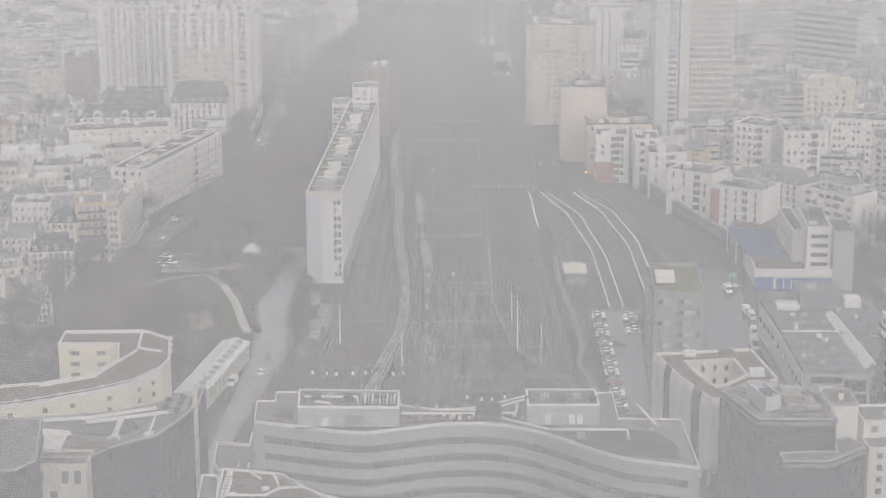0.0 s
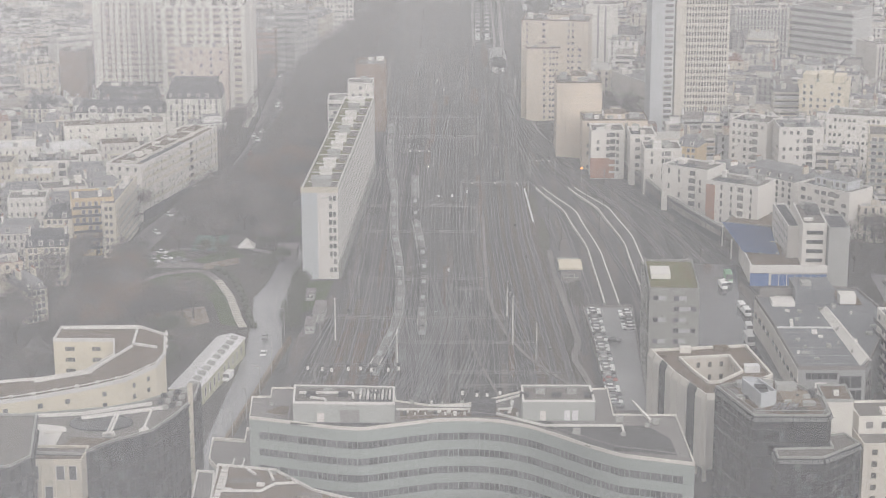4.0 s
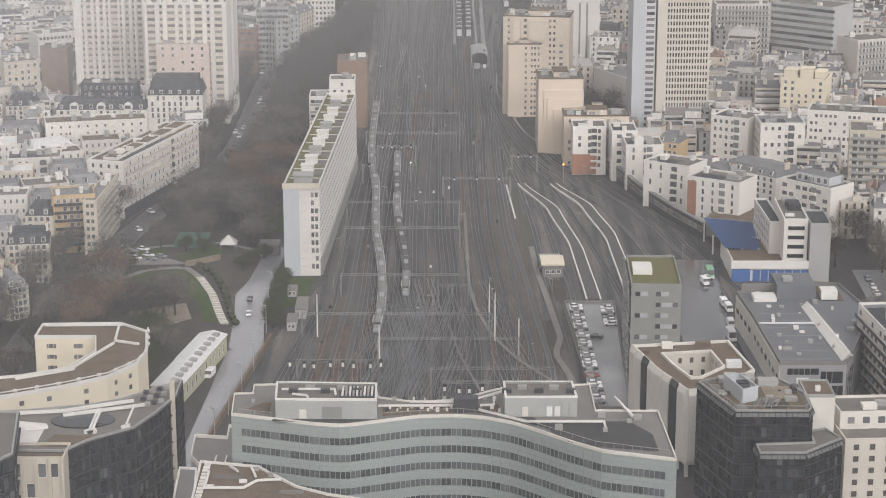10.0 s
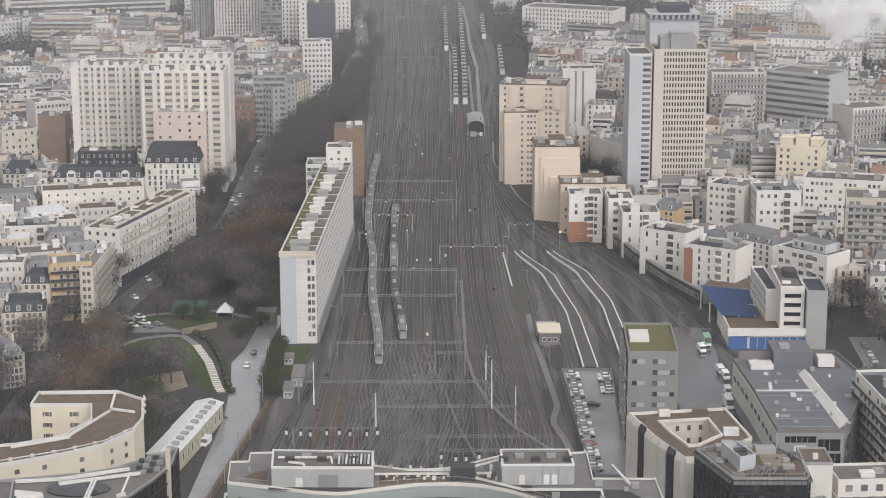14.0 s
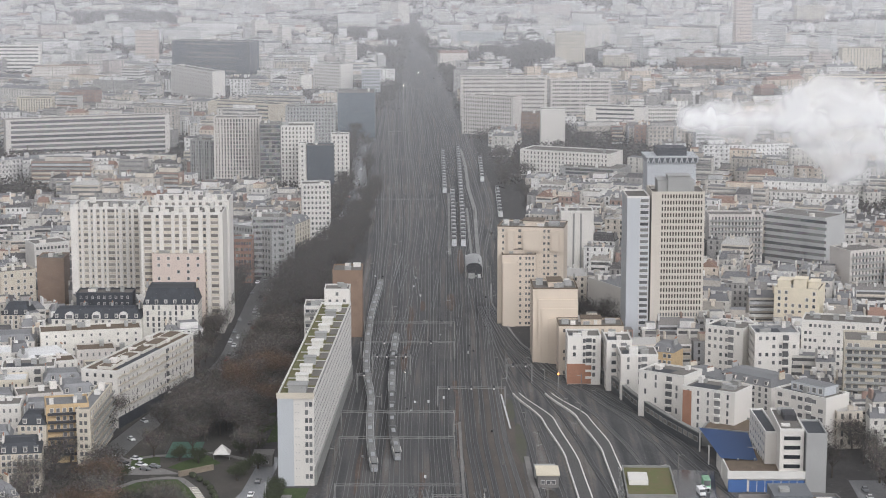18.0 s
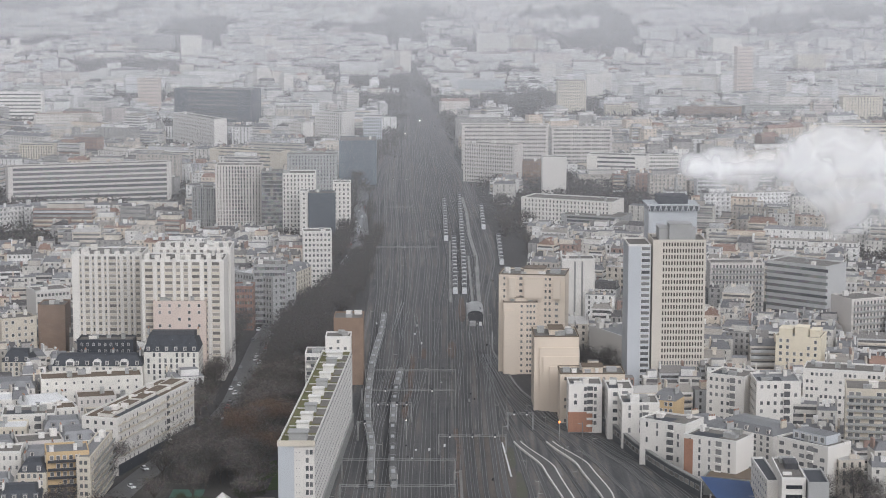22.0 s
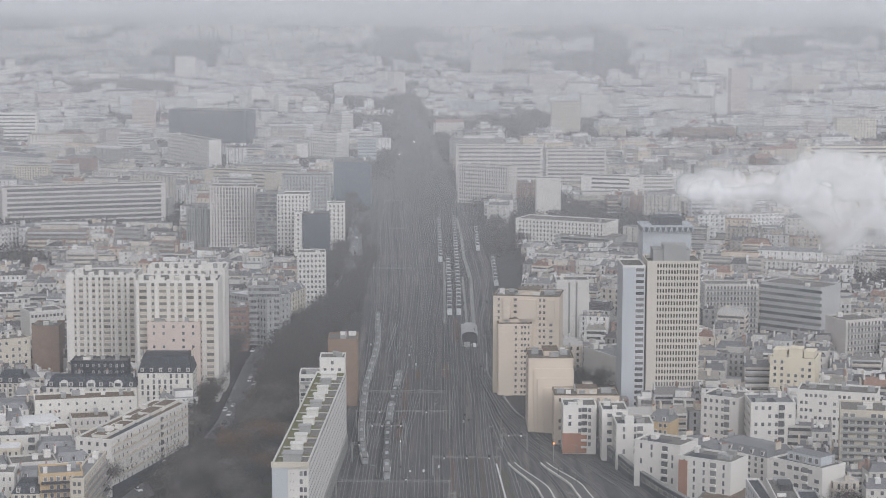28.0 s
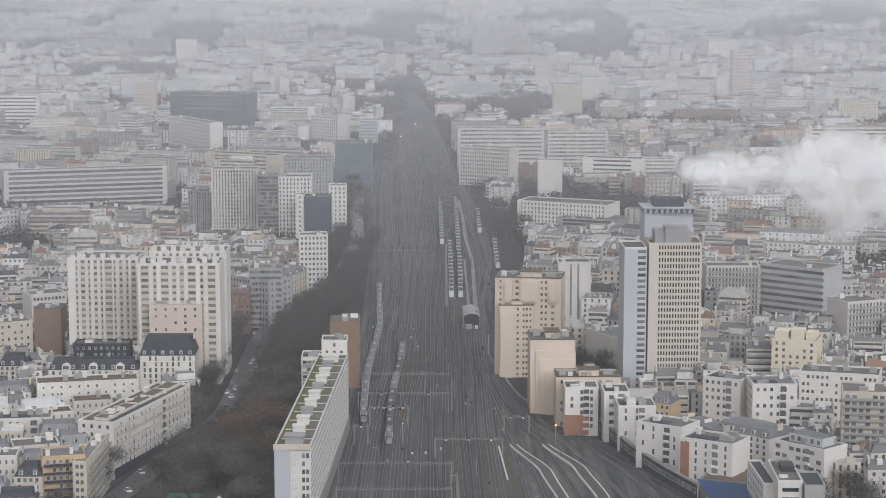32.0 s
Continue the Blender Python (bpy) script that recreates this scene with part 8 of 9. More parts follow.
class Town:
    """Gathers many plain buildings into one mesh."""

    def __init__(self):
        self.v, self.f, self.mi, self.uv = [], [], [], []

    def quad(self, ids, mi, uv):
        self.f.append(ids)
        self.mi.append(mi)
        self.uv.extend(uv)

    def house(self, x, y, w, d, h, rot, pitched, rng, z=0.0):
        c, s = math.cos(rot), math.sin(rot)
        b = len(self.v)
        pts = [(-w / 2, -d / 2), (w / 2, -d / 2), (w / 2, d / 2), (-w / 2, d / 2)]
        for zz in (z, z + h):
            self.v += [(x + px * c - py * s, y + px * s + py * c, zz) for px, py in pts]
        o = rng.randrange(40) * 1.3
        if y < 2300:
            self.openings(x, y, w, d, h, c, s, z, rng)
        for i in range(4):
            j = (i + 1) % 4
            ln = w if i % 2 == 0 else d
            self.quad((b + i, b + j, b + 4 + j, b + 4 + i), 0, ((o, 0), (o + ln, 0), (o + ln, h), (o, h)))
        flat = ((0, 0),) * 4
        if pitched:
            gable = rng.random() < 0.6
            kw, kd = ((0.02, 0.47) if w > d else (0.47, 0.02)) if gable else (0.13, 0.15)
            kw, kd = kw * w, kd * d
            q = len(self.v)
            rh = rng.uniform(2, 3.6)
            self.v += [(x + px * c - py * s, y + px * s + py * c, z + h + rh) for px, py in ((-w / 2 + kw, -d / 2 + kd), (w / 2 - kw, -d / 2 + kd), (w / 2 - kw, d / 2 - kd), (-w / 2 + kw, d / 2 - kd))]
            for i in range(4):
                j = (i + 1) % 4
                self.quad((b + 4 + i, b + 4 + j, q + j, q + i), 1, flat)
            self.quad((q, q + 1, q + 2, q + 3), 1, flat)
        else:
            self.quad((b + 4, b + 5, b + 6, b + 7), 1, flat)
        if pitched and rng.random() < 0.7:
            for sx in (-0.46, 0.46):
                self.small(x + sx * w * c, y + sx * w * s, 0.7, d * 0.45, z + h, rng.uniform(3.2, 5.2), rot)
        elif not pitched and rng.random() < 0.45:
            ox = rng.uniform(-0.12, 0.12) * w
            self.small(x + ox * c, y + ox * s, w * 0.62, d * 0.6, z + h, 2.9, rot, 1)
        if rng.random() < 0.85:
            for _ in range(rng.randrange(2, 6)):
                a, e, g2 = rng.uniform(0.5, 3), rng.uniform(0.6, 2.5), rng.uniform(0.8, 3)
                ox, oy = rng.uniform(-0.35, 0.35) * w, rng.uniform(-0.35, 0.35) * d
                self.small(x + ox * c - oy * s, y + ox * s + oy * c, a, e, z + h + (1.5 if pitched else 0), g2, rot)

    def openings(self, x, y, w, d, h, c, s, z, rng):
        """Windows, ribbons or balconies on the walls of a house, a hand's width proud or deep."""
        style = rng.choice(("grid", "grid", "grid", "grid", "tall", "ribbon", "balcony"))
        fh, pitch, ww, wh = rng.uniform(2.8, 3.3), rng.uniform(2.3, 3.4), rng.uniform(0.85, 1.3), rng.uniform(1.3, 1.8)
        if y > 1250:
            pitch *= 1.2
        floors = max(1, int(h / fh))
        for (px, py), (qx, qy), ln in (((-w / 2, -d / 2), (w / 2, -d / 2), w), ((w / 2, -d / 2), (w / 2, d / 2), d), ((-w / 2, d / 2), (-w / 2, -d / 2), d)):
            a = Vector((x + px * c - py * s, y + px * s + py * c, 0))
            u = Vector((x + qx * c - qy * s, y + qx * s + qy * c, 0)) - a
            u /= ln
            nrm = Vector((u.y, -u.x, 0))
            if nrm.dot(-a) < 0.12 * a.length or (ln == d and rng.random() < 0.45):
                continue
            n = max(1, int((ln - 0.8) / pitch))
            for k in range(max(0, floors - 6), floors):
                z0 = z + h - (floors - k) * fh + (fh - wh) * 0.5
                if style in ("ribbon", "balcony") and ln > 5:
                    self.pane(a, u, nrm, 0.6, ln - 0.6, z0, z0 + wh * 0.85)
                    if style == "balcony":
                        self.slab(a, u, nrm, 0.3, ln - 0.3, z0 - 0.9, z0 + 0.35)
                    continue
                for i in range(n):
                    if rng.random() < 0.08:
                        continue
                    m = 0.4 + (ln - 0.8) * (i + 0.5) / n
                    self.pane(a, u, nrm, m - ww / 2, m + ww / 2, z0 - (0.5 if style == "tall" else 0), z0 + wh)

    def pane(self, a, u, nrm, m0, m1, z0, z1):
        b = len(self.v)
        o = nrm * 0.06
        self.v += [(*(a + u * m + o).xy, zz) for m, zz in ((m0, z0), (m1, z0), (m1, z1), (m0, z1))]
        self.quad((b, b + 1, b + 2, b + 3), 2, ((0, 0),) * 4)

    def slab(self, a, u, nrm, m0, m1, z0, z1):
        b = len(self.v)
        self.v += [(*(a + u * m + nrm * o).xy, zz) for zz in (z0, z1) for m, o in ((m0, 0.02), (m1, 0.02), (m1, 0.9), (m0, 0.9))]
        for f in ((3, 2, 6, 7), (4, 5, 6, 7), (0, 3, 7, 4), (2, 1, 5, 6)):
            self.quad(tuple(b + i for i in f), 0, ((0, 0),) * 4)

    def small(self, x, y, w, d, z, h, rot, top=0):
        c, s = math.cos(rot), math.sin(rot)
        b = len(self.v)
        for zz in (z, z + h):
            self.v += [(x + px * c - py * s, y + px * s + py * c, zz) for px, py in ((-w / 2, -d / 2), (w / 2, -d / 2), (w / 2, d / 2), (-w / 2, d / 2))]
        for i in range(4):
            j = (i + 1) % 4
            ln = (w if i % 2 == 0 else d) * top
            self.quad((b + i, b + j, b + 4 + j, b + 4 + i), 0, ((0, 0), (ln, 0), (ln, h * top), (0, h * top)))
        self.quad((b + 4, b + 5, b + 6, b + 7), top, ((0, 0),) * 4)

    def make(self, name, label, wall):
        me = bpy.data.meshes.new(name)
        me.from_pydata(self.v, [], self.f)
        me.materials.append(wall)
        me.materials.append(CITYROOF)
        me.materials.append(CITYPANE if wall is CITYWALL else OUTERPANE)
        me.polygons.foreach_set("material_index", self.mi)
        lay = me.uv_layers.new(name="UVMap")
        lay.data.foreach_set("uv", np.array(self.uv, dtype=np.float32).ravel())
        return tagged(new(name, me), label, "buildings", kind="stuff")


# Suburb tints are lifted: whiter houses, with far haze mixed into their colour
CITYWALL, MIDWALL, SUBURBWALL, CITYROOF = city_material("city_walls", 0.0, False), city_material("outer_city_walls", 0.0, False), city_material("haze_paled_suburb_walls", 0.42), city_roof_material()
# Paler copy of CITYPANE, with the haze of distance in its colour
OUTERPANE = material("hazed_city_panes", (0.27, 0.268, 0.265), 0.3, vary=0.6, scale=0.25, bump=0, spec=0.5)
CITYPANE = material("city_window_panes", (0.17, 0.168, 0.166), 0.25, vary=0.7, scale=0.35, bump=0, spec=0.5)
TAKEN = []
for o in scene.objects:
    if o.parent is None and o.type == "EMPTY" and o.get("category") in ("building", "office building"):
        TAKEN.append(o)


def footprints():
    """Circles round the named blocks, so that the fill keeps clear of them."""
    res = []
    for o in TAKEN:
        wall = o.children[0]
        xs = [o.matrix_basis @ Vector(c) for c in wall.bound_box]
        x0, x1 = min(p.x for p in xs), max(p.x for p in xs)
        y0, y1 = min(p.y for p in xs), max(p.y for p in xs)
        res.append((x0, x1, y0, y1, max(p.z for p in xs)))
    return res


FOOT = footprints()
SIGHT = [(min(x0 / y0, x0 / y1) - 0.002, max(x1 / y0, x1 / y1) + 0.002, y0, top) for x0, x1, y0, y1, top in FOOT if top > 12]


def kept_low(x, y, w, h):
    """The height of a house that leaves the upper walls of the taller blocks behind it in view from the high ground."""
    lo, hi = (x - w * 0.6) / y, (x + w * 0.6) / y
    for a, b, yb, top in SIGHT:
        if y < yb < y + 420 and a < hi and lo < b:
            h = min(h, 198 - (200 - top * (0.2 if top > 28 else 0.45)) * y / yb - 2.5)
    return h


def free(x, y, r):
    if -176 < x < -112 and 690 < y < 892 or 64 < x < 93 and 895 < y < 1005:
        return False
    for x0, x1, y0, y1, _ in FOOT:
        if x0 - r < x < x1 + r and y0 - r < y < y1 + r:
            return False
    return True


def corridor(y):
    """The open strip of railway, avenue and park: from x to x."""
    if y < 560:
        return -66, 125
    if y < 900:
        lo = lane(AVENUE, y) - 11
        hi = lane(((560, 172), (700, 168), (730, 150), (770, 112), (812, 82), (860, 62), (900, 50)), y)
        return lo, hi
    lo = lane(((900, -107), (1083, -106), (1140, -97), (1223, -86), (1340, -80), (1600, -94), (1760, -84), (1900, -70), (2132, -68), (2593, -73), (3027, -76), (3130, -60), (3160, -50)), y)
    hi = lane(((900, 46), (1000, 32), (1143, 38), (1310, 50), (1500, 46), (1764, 30), (2014, 16), (2504, -2), (3027, -34), (3130, -48), (3160, -50)), y)
    return lo, hi


def fill_town(y0, y1, name, label, seed, step, hmin, hmax, gap=0.3):
    rng = random.Random(seed)
    town = Town()
    y = y0
    while y < y1:
        half = y * 0.245 + 40
        lo, hi = corridor(y)
        x = -half
        angle_row = rng.uniform(-0.15, 0.15)
        while x < half:
            w = rng.uniform(0.6, 1.5) * step * (1.0 if y < 2300 else 0.72)
            d = rng.uniform(0.55, 0.95) * step
            cx, cy = x + w / 2, y + rng.uniform(-0.4, 0.4) * step
            nz = noise.noise(Vector((cx / 160, cy / 160, seed)))
            street = abs(math.sin(cx / 70 + noise.noise(Vector((cx / 300, cy / 300, 3))) * 4)) < 0.12
            green = noise.noise(Vector((cx / 210 + 40, cy / 210, 7))) > (0.42 if y < 1250 else 0.3 if y < 2300 else 0.12)
            if not (lo - w / 2 < cx < hi + w / 2) and free(cx, cy, w * 0.6) and not street and not green:
                h = hmin + (hmax - hmin) * (0.45 + 0.5 * nz + rng.uniform(-0.25, 0.25))
                if rng.random() < 0.1 and y > 1300:
                    h *= rng.uniform(1.3, 1.8)
                    w = max(w, 14)
                elif rng.random() < (0.14 if y < 2300 else 0.07) and y > 1300:
                    w *= rng.uniform(1.8, 3.4)
                    h *= 1.5
                h = kept_low(cx, cy, w, h)
                if h < 4:
                    x += w
                    continue
                rot = 0.35 * math.sin(cx / 230 + cy / 310) + angle_row
                town.house(cx, cy, w * 0.94, d, max(5, h), rot, rng.random() < (0.5 if y < 1250 else 0.3), rng, rise(cy))
            x += w + (rng.uniform(2, 9) + gap if rng.random() < 0.3 else gap * rng.random() + 0.2)
        y += step * rng.uniform(0.95, 1.5)
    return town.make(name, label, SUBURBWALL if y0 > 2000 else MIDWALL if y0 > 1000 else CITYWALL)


fill_town(640, 1250, "city_blocks", "dense stone city blocks with zinc and slate roofs", 11, 11.5, 9, 23)
fill_town(1250, 2300, "city_blocks", "dense pale city blocks further out", 12, 15, 7, 24, 6.0)
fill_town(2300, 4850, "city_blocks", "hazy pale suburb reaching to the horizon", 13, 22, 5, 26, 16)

# pale slabs and towers that stand out of the fill
slabs, rng = Town(), random.Random(66)
for k in range(64):
    y = 1380 + 2300 * rng.random() ** 1.3
    x = rng.uniform(-0.22, 0.22) * y
    lo, hi = corridor(y)
    tall = rng.random() < 0.4
    w, d, hh = (rng.uniform(14, 22), rng.uniform(14, 20), rng.uniform(30, 44)) if tall else (rng.uniform(32, 74), 14, rng.uniform(20, 31))
    if lo - w * 0.6 < x < hi + w * 0.6 or not free(x, y, w * 0.7):
        continue
    hh = kept_low(x, y, w, hh)
    if hh < 14:
        continue
    slabs.house(x, y, w, d, hh, rng.choice((0.02, -0.2, 0.25, -0.6, 0.7)), False, rng, rise(y))
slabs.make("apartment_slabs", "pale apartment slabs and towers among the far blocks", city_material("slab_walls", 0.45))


def far_trees(y0, y1, count, seed, size):
    """Dark bare crowns between the far blocks, small shreds in clumps."""
    r = np.random.default_rng(seed)
    y = y0 + (y1 - y0) * r.random(count) ** 1.2
    x = (r.random(count) * 2 - 1) * (y * 0.245 + 30)
    keep = np.array([free(a, c, 2) and not (corridor(c)[0] + 22 < a < corridor(c)[1] - 4) and (noise.noise(Vector((a / 210 + 40, c / 210, 7))) > (0.25 if c < 2300 else 0.08) or noise.noise(Vector((a / 90, c / 90, 9))) > 0.1) for a, c in zip(x, y)])
    x, y = x[keep], y[keep]
    n, m = len(x), 44
    c = np.stack((x, y, size * 1.4 + np.maximum(0, (y - 3990) * 0.1)), 1)[:, None, :] + r.normal(0, 1, (n, m, 3)) * np.array((size, size, size * 0.55))
    d = r.normal(0, 1, (n, m, 3, 3)) * size * 0.22
    v = (c[:, :, None, :] + d).reshape(-1, 3)
    v[:, 2] = np.maximum(v[:, 2], 0.1)
    me = bpy.data.meshes.new("far_trees")
    me.from_pydata(v.tolist(), [], np.arange(len(v)).reshape(-1, 3).tolist())
    me.materials.append(FARTWIG)
    tagged(new("far_trees", me), "dark bare trees among the far blocks", "trees", kind="stuff")


far_trees(1150, 2300, 12000, 3, 3.6)
far_trees(2250, 4800, 26000, 4, 5.0)

# ---- trees ----


def tree_mesh(seed, height, spread, dense, mat):
    """A bare winter tree: tapered trunk, forked limbs, a crown of many thin twig clumps."""
    rng = random.Random(seed)
    root = thing("tree", "bare brown winter tree", "tree", Matrix())
    bm = bmesh.new()
    beam(bm, (0, 0, 0), (0.1, 0, height * 0.35), 0.28, 0, 0.18)
    tips = []
    for k in range(7):
        a = k * 0.9 + rng.uniform(-0.3, 0.3)
        r = spread * rng.uniform(0.35, 0.7)
        e = Vector((math.cos(a) * r, math.sin(a) * r, height * rng.uniform(0.55, 0.8)))
        beam(bm, (0.1, 0, height * rng.uniform(0.25, 0.36)), e, 0.13, 0, 0.05)
        tips.append(e)
        for j in range(3):
            f = e + Vector((rng.uniform(-1, 1), rng.uniform(-1, 1), rng.uniform(0.3, 1))) * spread * 0.35
            beam(bm, e, f, 0.06, 0, 0.02)
            tips.append(f)
    part("trunk", bm, BARK, root)
    bm = bmesh.new()
    for k in range(dense):
        p = rng.choice(tips) + Vector((rng.gauss(0, 1), rng.gauss(0, 1), rng.gauss(0, 0.8))) * spread * 0.27
        d = Vector((rng.uniform(-1, 1), rng.uniform(-1, 1), rng.uniform(-0.2, 1))).normalized()
        s = d.cross(Vector((rng.uniform(-1, 1), rng.uniform(-1, 1), rng.uniform(-1, 1)))).normalized()
        ln, wd = rng.uniform(0.5, 1.5), rng.uniform(0.03, 0.09)
        bm.faces.new([bm.verts.new(p + q) for q in (-s * wd, s * wd, d * ln + s * wd * 0.5)])
    part("crown", bm, mat, root)
    return root


TREES = [tree_mesh(k, h, s, n, m) for k, (h, s, n, m) in enumerate(((12, 5.8, 3400, TWIG), (13, 6.2, 3600, TWIG), (10, 5.2, 2800, TWIG), (13, 7.0, 4200, RUSSET), (4.6, 2.9, 1900, EVERGREEN), (9, 4.2, 2600, EVERGREEN)))]
tagged(TREES[3], "bare tree with russet twigs")
tagged(TREES[4], "dark evergreen shrub tree")
tagged(TREES[5], "dense dark evergreen tree in the park")
FURTHER = []
rng = random.Random(5)


def plant(x, y, kind, s):
    if kind < 4 and -112 < x < -74 and 636 < y < 694 and not (-94 < x < -89 and y < 660) or -86 < x < -72 and 541 < y < 604:
        return
    # open plaza and lawn of the park: only a few trees stand there
    pick = int(abs(x) * 10) % 4
    if kind < 4 and -117 < x < -72 and (694 <= y < 748 and pick or 600 < y <= 636 and pick < 2):
        return
    m = pose(x, y, 0, 0, 0, rng.uniform(0, 360))
    if y > 930:
        FURTHER.append((kind, m))
        return
    t = TREES[kind]
    if t.matrix_basis.translation.length < 0.01:
        t.matrix_basis = m
        return
    copy_thing(t, m)


def slab_side(y):
    return lane(((560, -86), (700, -76), (800, -66), (900, -60), (1000, -58), (1182, -50), (1400, -50)), y)


# rows along both sides of the avenue
for k in range(150):
    y = 610 + 5.4 * k + rng.uniform(-1.5, 1.5)
    for o in ((-11.5,) if k % 2 else (11.5,)):
        plant(lane(AVENUE, y) + o + rng.uniform(-1.2, 1.2), y, rng.choice((0, 1, 2)), 1)
# wooded strip between the avenue and the railway
for k in range(215):
    y = 742 + 480 * rng.random() ** 1.2
    lo, hi = lane(AVENUE, y) + 15, slab_side(y)
    if hi - lo > 1:
        plant(rng.uniform(lo, hi), y, rng.choice((0, 1, 2)), 1)
for k in range(15):
    plant(rng.uniform(-84, -68), rng.uniform(775, 835), 3, 1)
# park
for k in range(46):
    x, y = rng.uniform(-124, -76), rng.uniform(575, 745)
    if (-104 < x < -72 and 625 < y < 735) or x < lane(AVENUE, y) + 8:
        continue
    plant(x, y, rng.choice((0, 1, 2, 3)), 1)

for k in range(20):
    plant(rng.choice((136, 152, 155)) + rng.uniform(-1, 1), 560 + k * 9 + rng.uniform(-2, 2), rng.choice((0, 2)), 1)
for k in range(34):
    x, y = rng.uniform(-116, -86), rng.uniform(585, 745)
    if not (-100 < x < -74 and 655 < y < 692) and x > lane(AVENUE, y) + 6:
        plant(x, y, rng.choice((0, 1, 2, 0, 1, 3)), 1)
for k in range(9):
    plant(rng.uniform(66, 80), rng.uniform(925, 975), rng.choice((0, 2)), 1)
for k in range(9):
    plant(-56.3 + rng.uniform(-0.5, 0.5) - 0.1 * k, 624 + k * 6.3, 4, 1)
for k in range(16):
    plant(-88 - 9 * rng.random() + 0.06 * (k - 8), 562 + k * 3.4, 5, 1)
for x, y in ((-101, 630), (-97, 640), (-90, 632), (-86, 640), (-84, 655), (-99, 655), (-105, 664), (-104, 690), (-99, 697), (-108, 705), (-92, 722), (-101, 728), (-75, 736), (-88, 738), (-110, 735), (-70, 716), (-67, 735)):
    plant(x + rng.uniform(-1, 1), y, rng.choice((0, 1, 2, 3)), 1)
for x, y in ((-72, 690), (-70, 697), (-88, 712), (-95, 715), (-66, 705), (-74, 725), (-68, 728), (-112, 690)):
    plant(x, y, 4, 1)
for k in range(14):
    plant(rng.choice((-149, -143, -126)) + rng.uniform(-1.5, 1.5), 565 + 6.5 * k, rng.choice((0, 1, 2)), 1)
for k in range(120):
    y = rng.uniform(1180, 1900)
    x = lane(LEFT, y) - rng.uniform(5, 22 if y > 1300 else 15)
    if y < 1260 or abs(x - lane(AVENUE, y)) > 5.5:
        plant(x, y, rng.choice((0, 1, 2)), 1)
for k in range(46):
    y = rng.uniform(1180, 2050)
    plant(rng.choice((rng.uniform(40, 45.5), rng.uniform(55, 62))) if y < 1700 else rng.uniform(32, 46), y, rng.choice((0, 1, 2)), 1)


def joined_trees():
    """The trees further out, trunks and crowns in one mesh."""
    v, f, mi = [], [], []
    for kind, m in FURTHER:
        for slot, ch in enumerate(sorted(TREES[kind].children, key=lambda c: c.name.startswith("crown"))):
            co = [(m @ q.co)[:] for q in ch.data.vertices]
            for p in list(ch.data.polygons)[::2 if slot else 1]:
                f.append(range(len(v), len(v) + len(p.vertices)))
                v += [co[i] for i in p.vertices]
                mi.append(slot)
    me = bpy.data.meshes.new("avenue_trees")
    me.from_pydata(v, [], f)
    me.materials.append(BARK)
    me.materials.append(FARTWIG)
    me.polygons.foreach_set("material_index", mi)
    tagged(new("avenue_trees", me), "bare winter trees further along the avenue and tracks", "trees", kind="stuff")


joined_trees()

# ---- mist ----


def mist_material(name="mist", color=(0.925, 0.94, 0.97, 1), through=0.45):
    """Thin mist: lets most of the view through; its density is stored on the mesh."""
    m = bpy.data.materials.new(name)
    m.use_nodes = True
    n, l = m.node_tree.nodes, m.node_tree.links
    n.remove(n["Principled BSDF"])
    df = n.new("ShaderNodeBsdfDiffuse")
    df.inputs["Color"].default_value = color
    tr = n.new("ShaderNodeBsdfTranslucent")
    tr.inputs["Color"].default_value = color
    mix = n.new("ShaderNodeMixShader")
    mix.inputs[0].default_value = through
    clear = n.new("ShaderNodeBsdfTransparent")
    veil = n.new("ShaderNodeMixShader")
    at = n.new("ShaderNodeAttribute")
    at.attribute_name = "mist_share"
    l.new(df.outputs[0], mix.inputs[1])
    l.new(tr.outputs[0], mix.inputs[2])
    l.new(at.outputs["Fac"], veil.inputs[0])
    l.new(clear.outputs[0], veil.inputs[1])
    l.new(mix.outputs[0], veil.inputs[2])
    l.new(veil.outputs[0], n["Material Output"].inputs[0])
    return m


MIST = mist_material()
STEAM = mist_material("steam", (0.955, 0.955, 0.96, 1), 0.2)
FOG = mist_material("bright_fog", (0.985, 0.98, 0.98, 1), 0.12)


def mist(name, label, dist, x0, x1, z0, z1, cols, rows, density, mat=None):
    """A drifting sheet of mist; density(x, z) is the share of the view that it veils."""
    v = [(x0 + (x1 - x0) * i / cols, 0, z0 + (z1 - z0) * j / rows) for j in range(rows + 1) for i in range(cols + 1)]
    f = [(j * (cols + 1) + i, j * (cols + 1) + i + 1, (j + 1) * (cols + 1) + i + 1, (j + 1) * (cols + 1) + i) for j in range(rows) for i in range(cols)]
    me = bpy.data.meshes.new(name)
    me.from_pydata(v, [], f)
    at = me.attributes.new("mist_share", "FLOAT", "POINT")
    at.data.foreach_set("value", [max(0.0, min(1.0, density(a, c))) for a, _, c in v])
    me.materials.append(mat or MIST)
    ob = new(name, me)
    ob.location = (0, dist, 0)
    return tagged(ob, label, "mist", kind="stuff")


def wisp(x, z, s):
    return 1 + 0.15 * noise.noise(Vector((x / s, z / s * 2.2, s)))


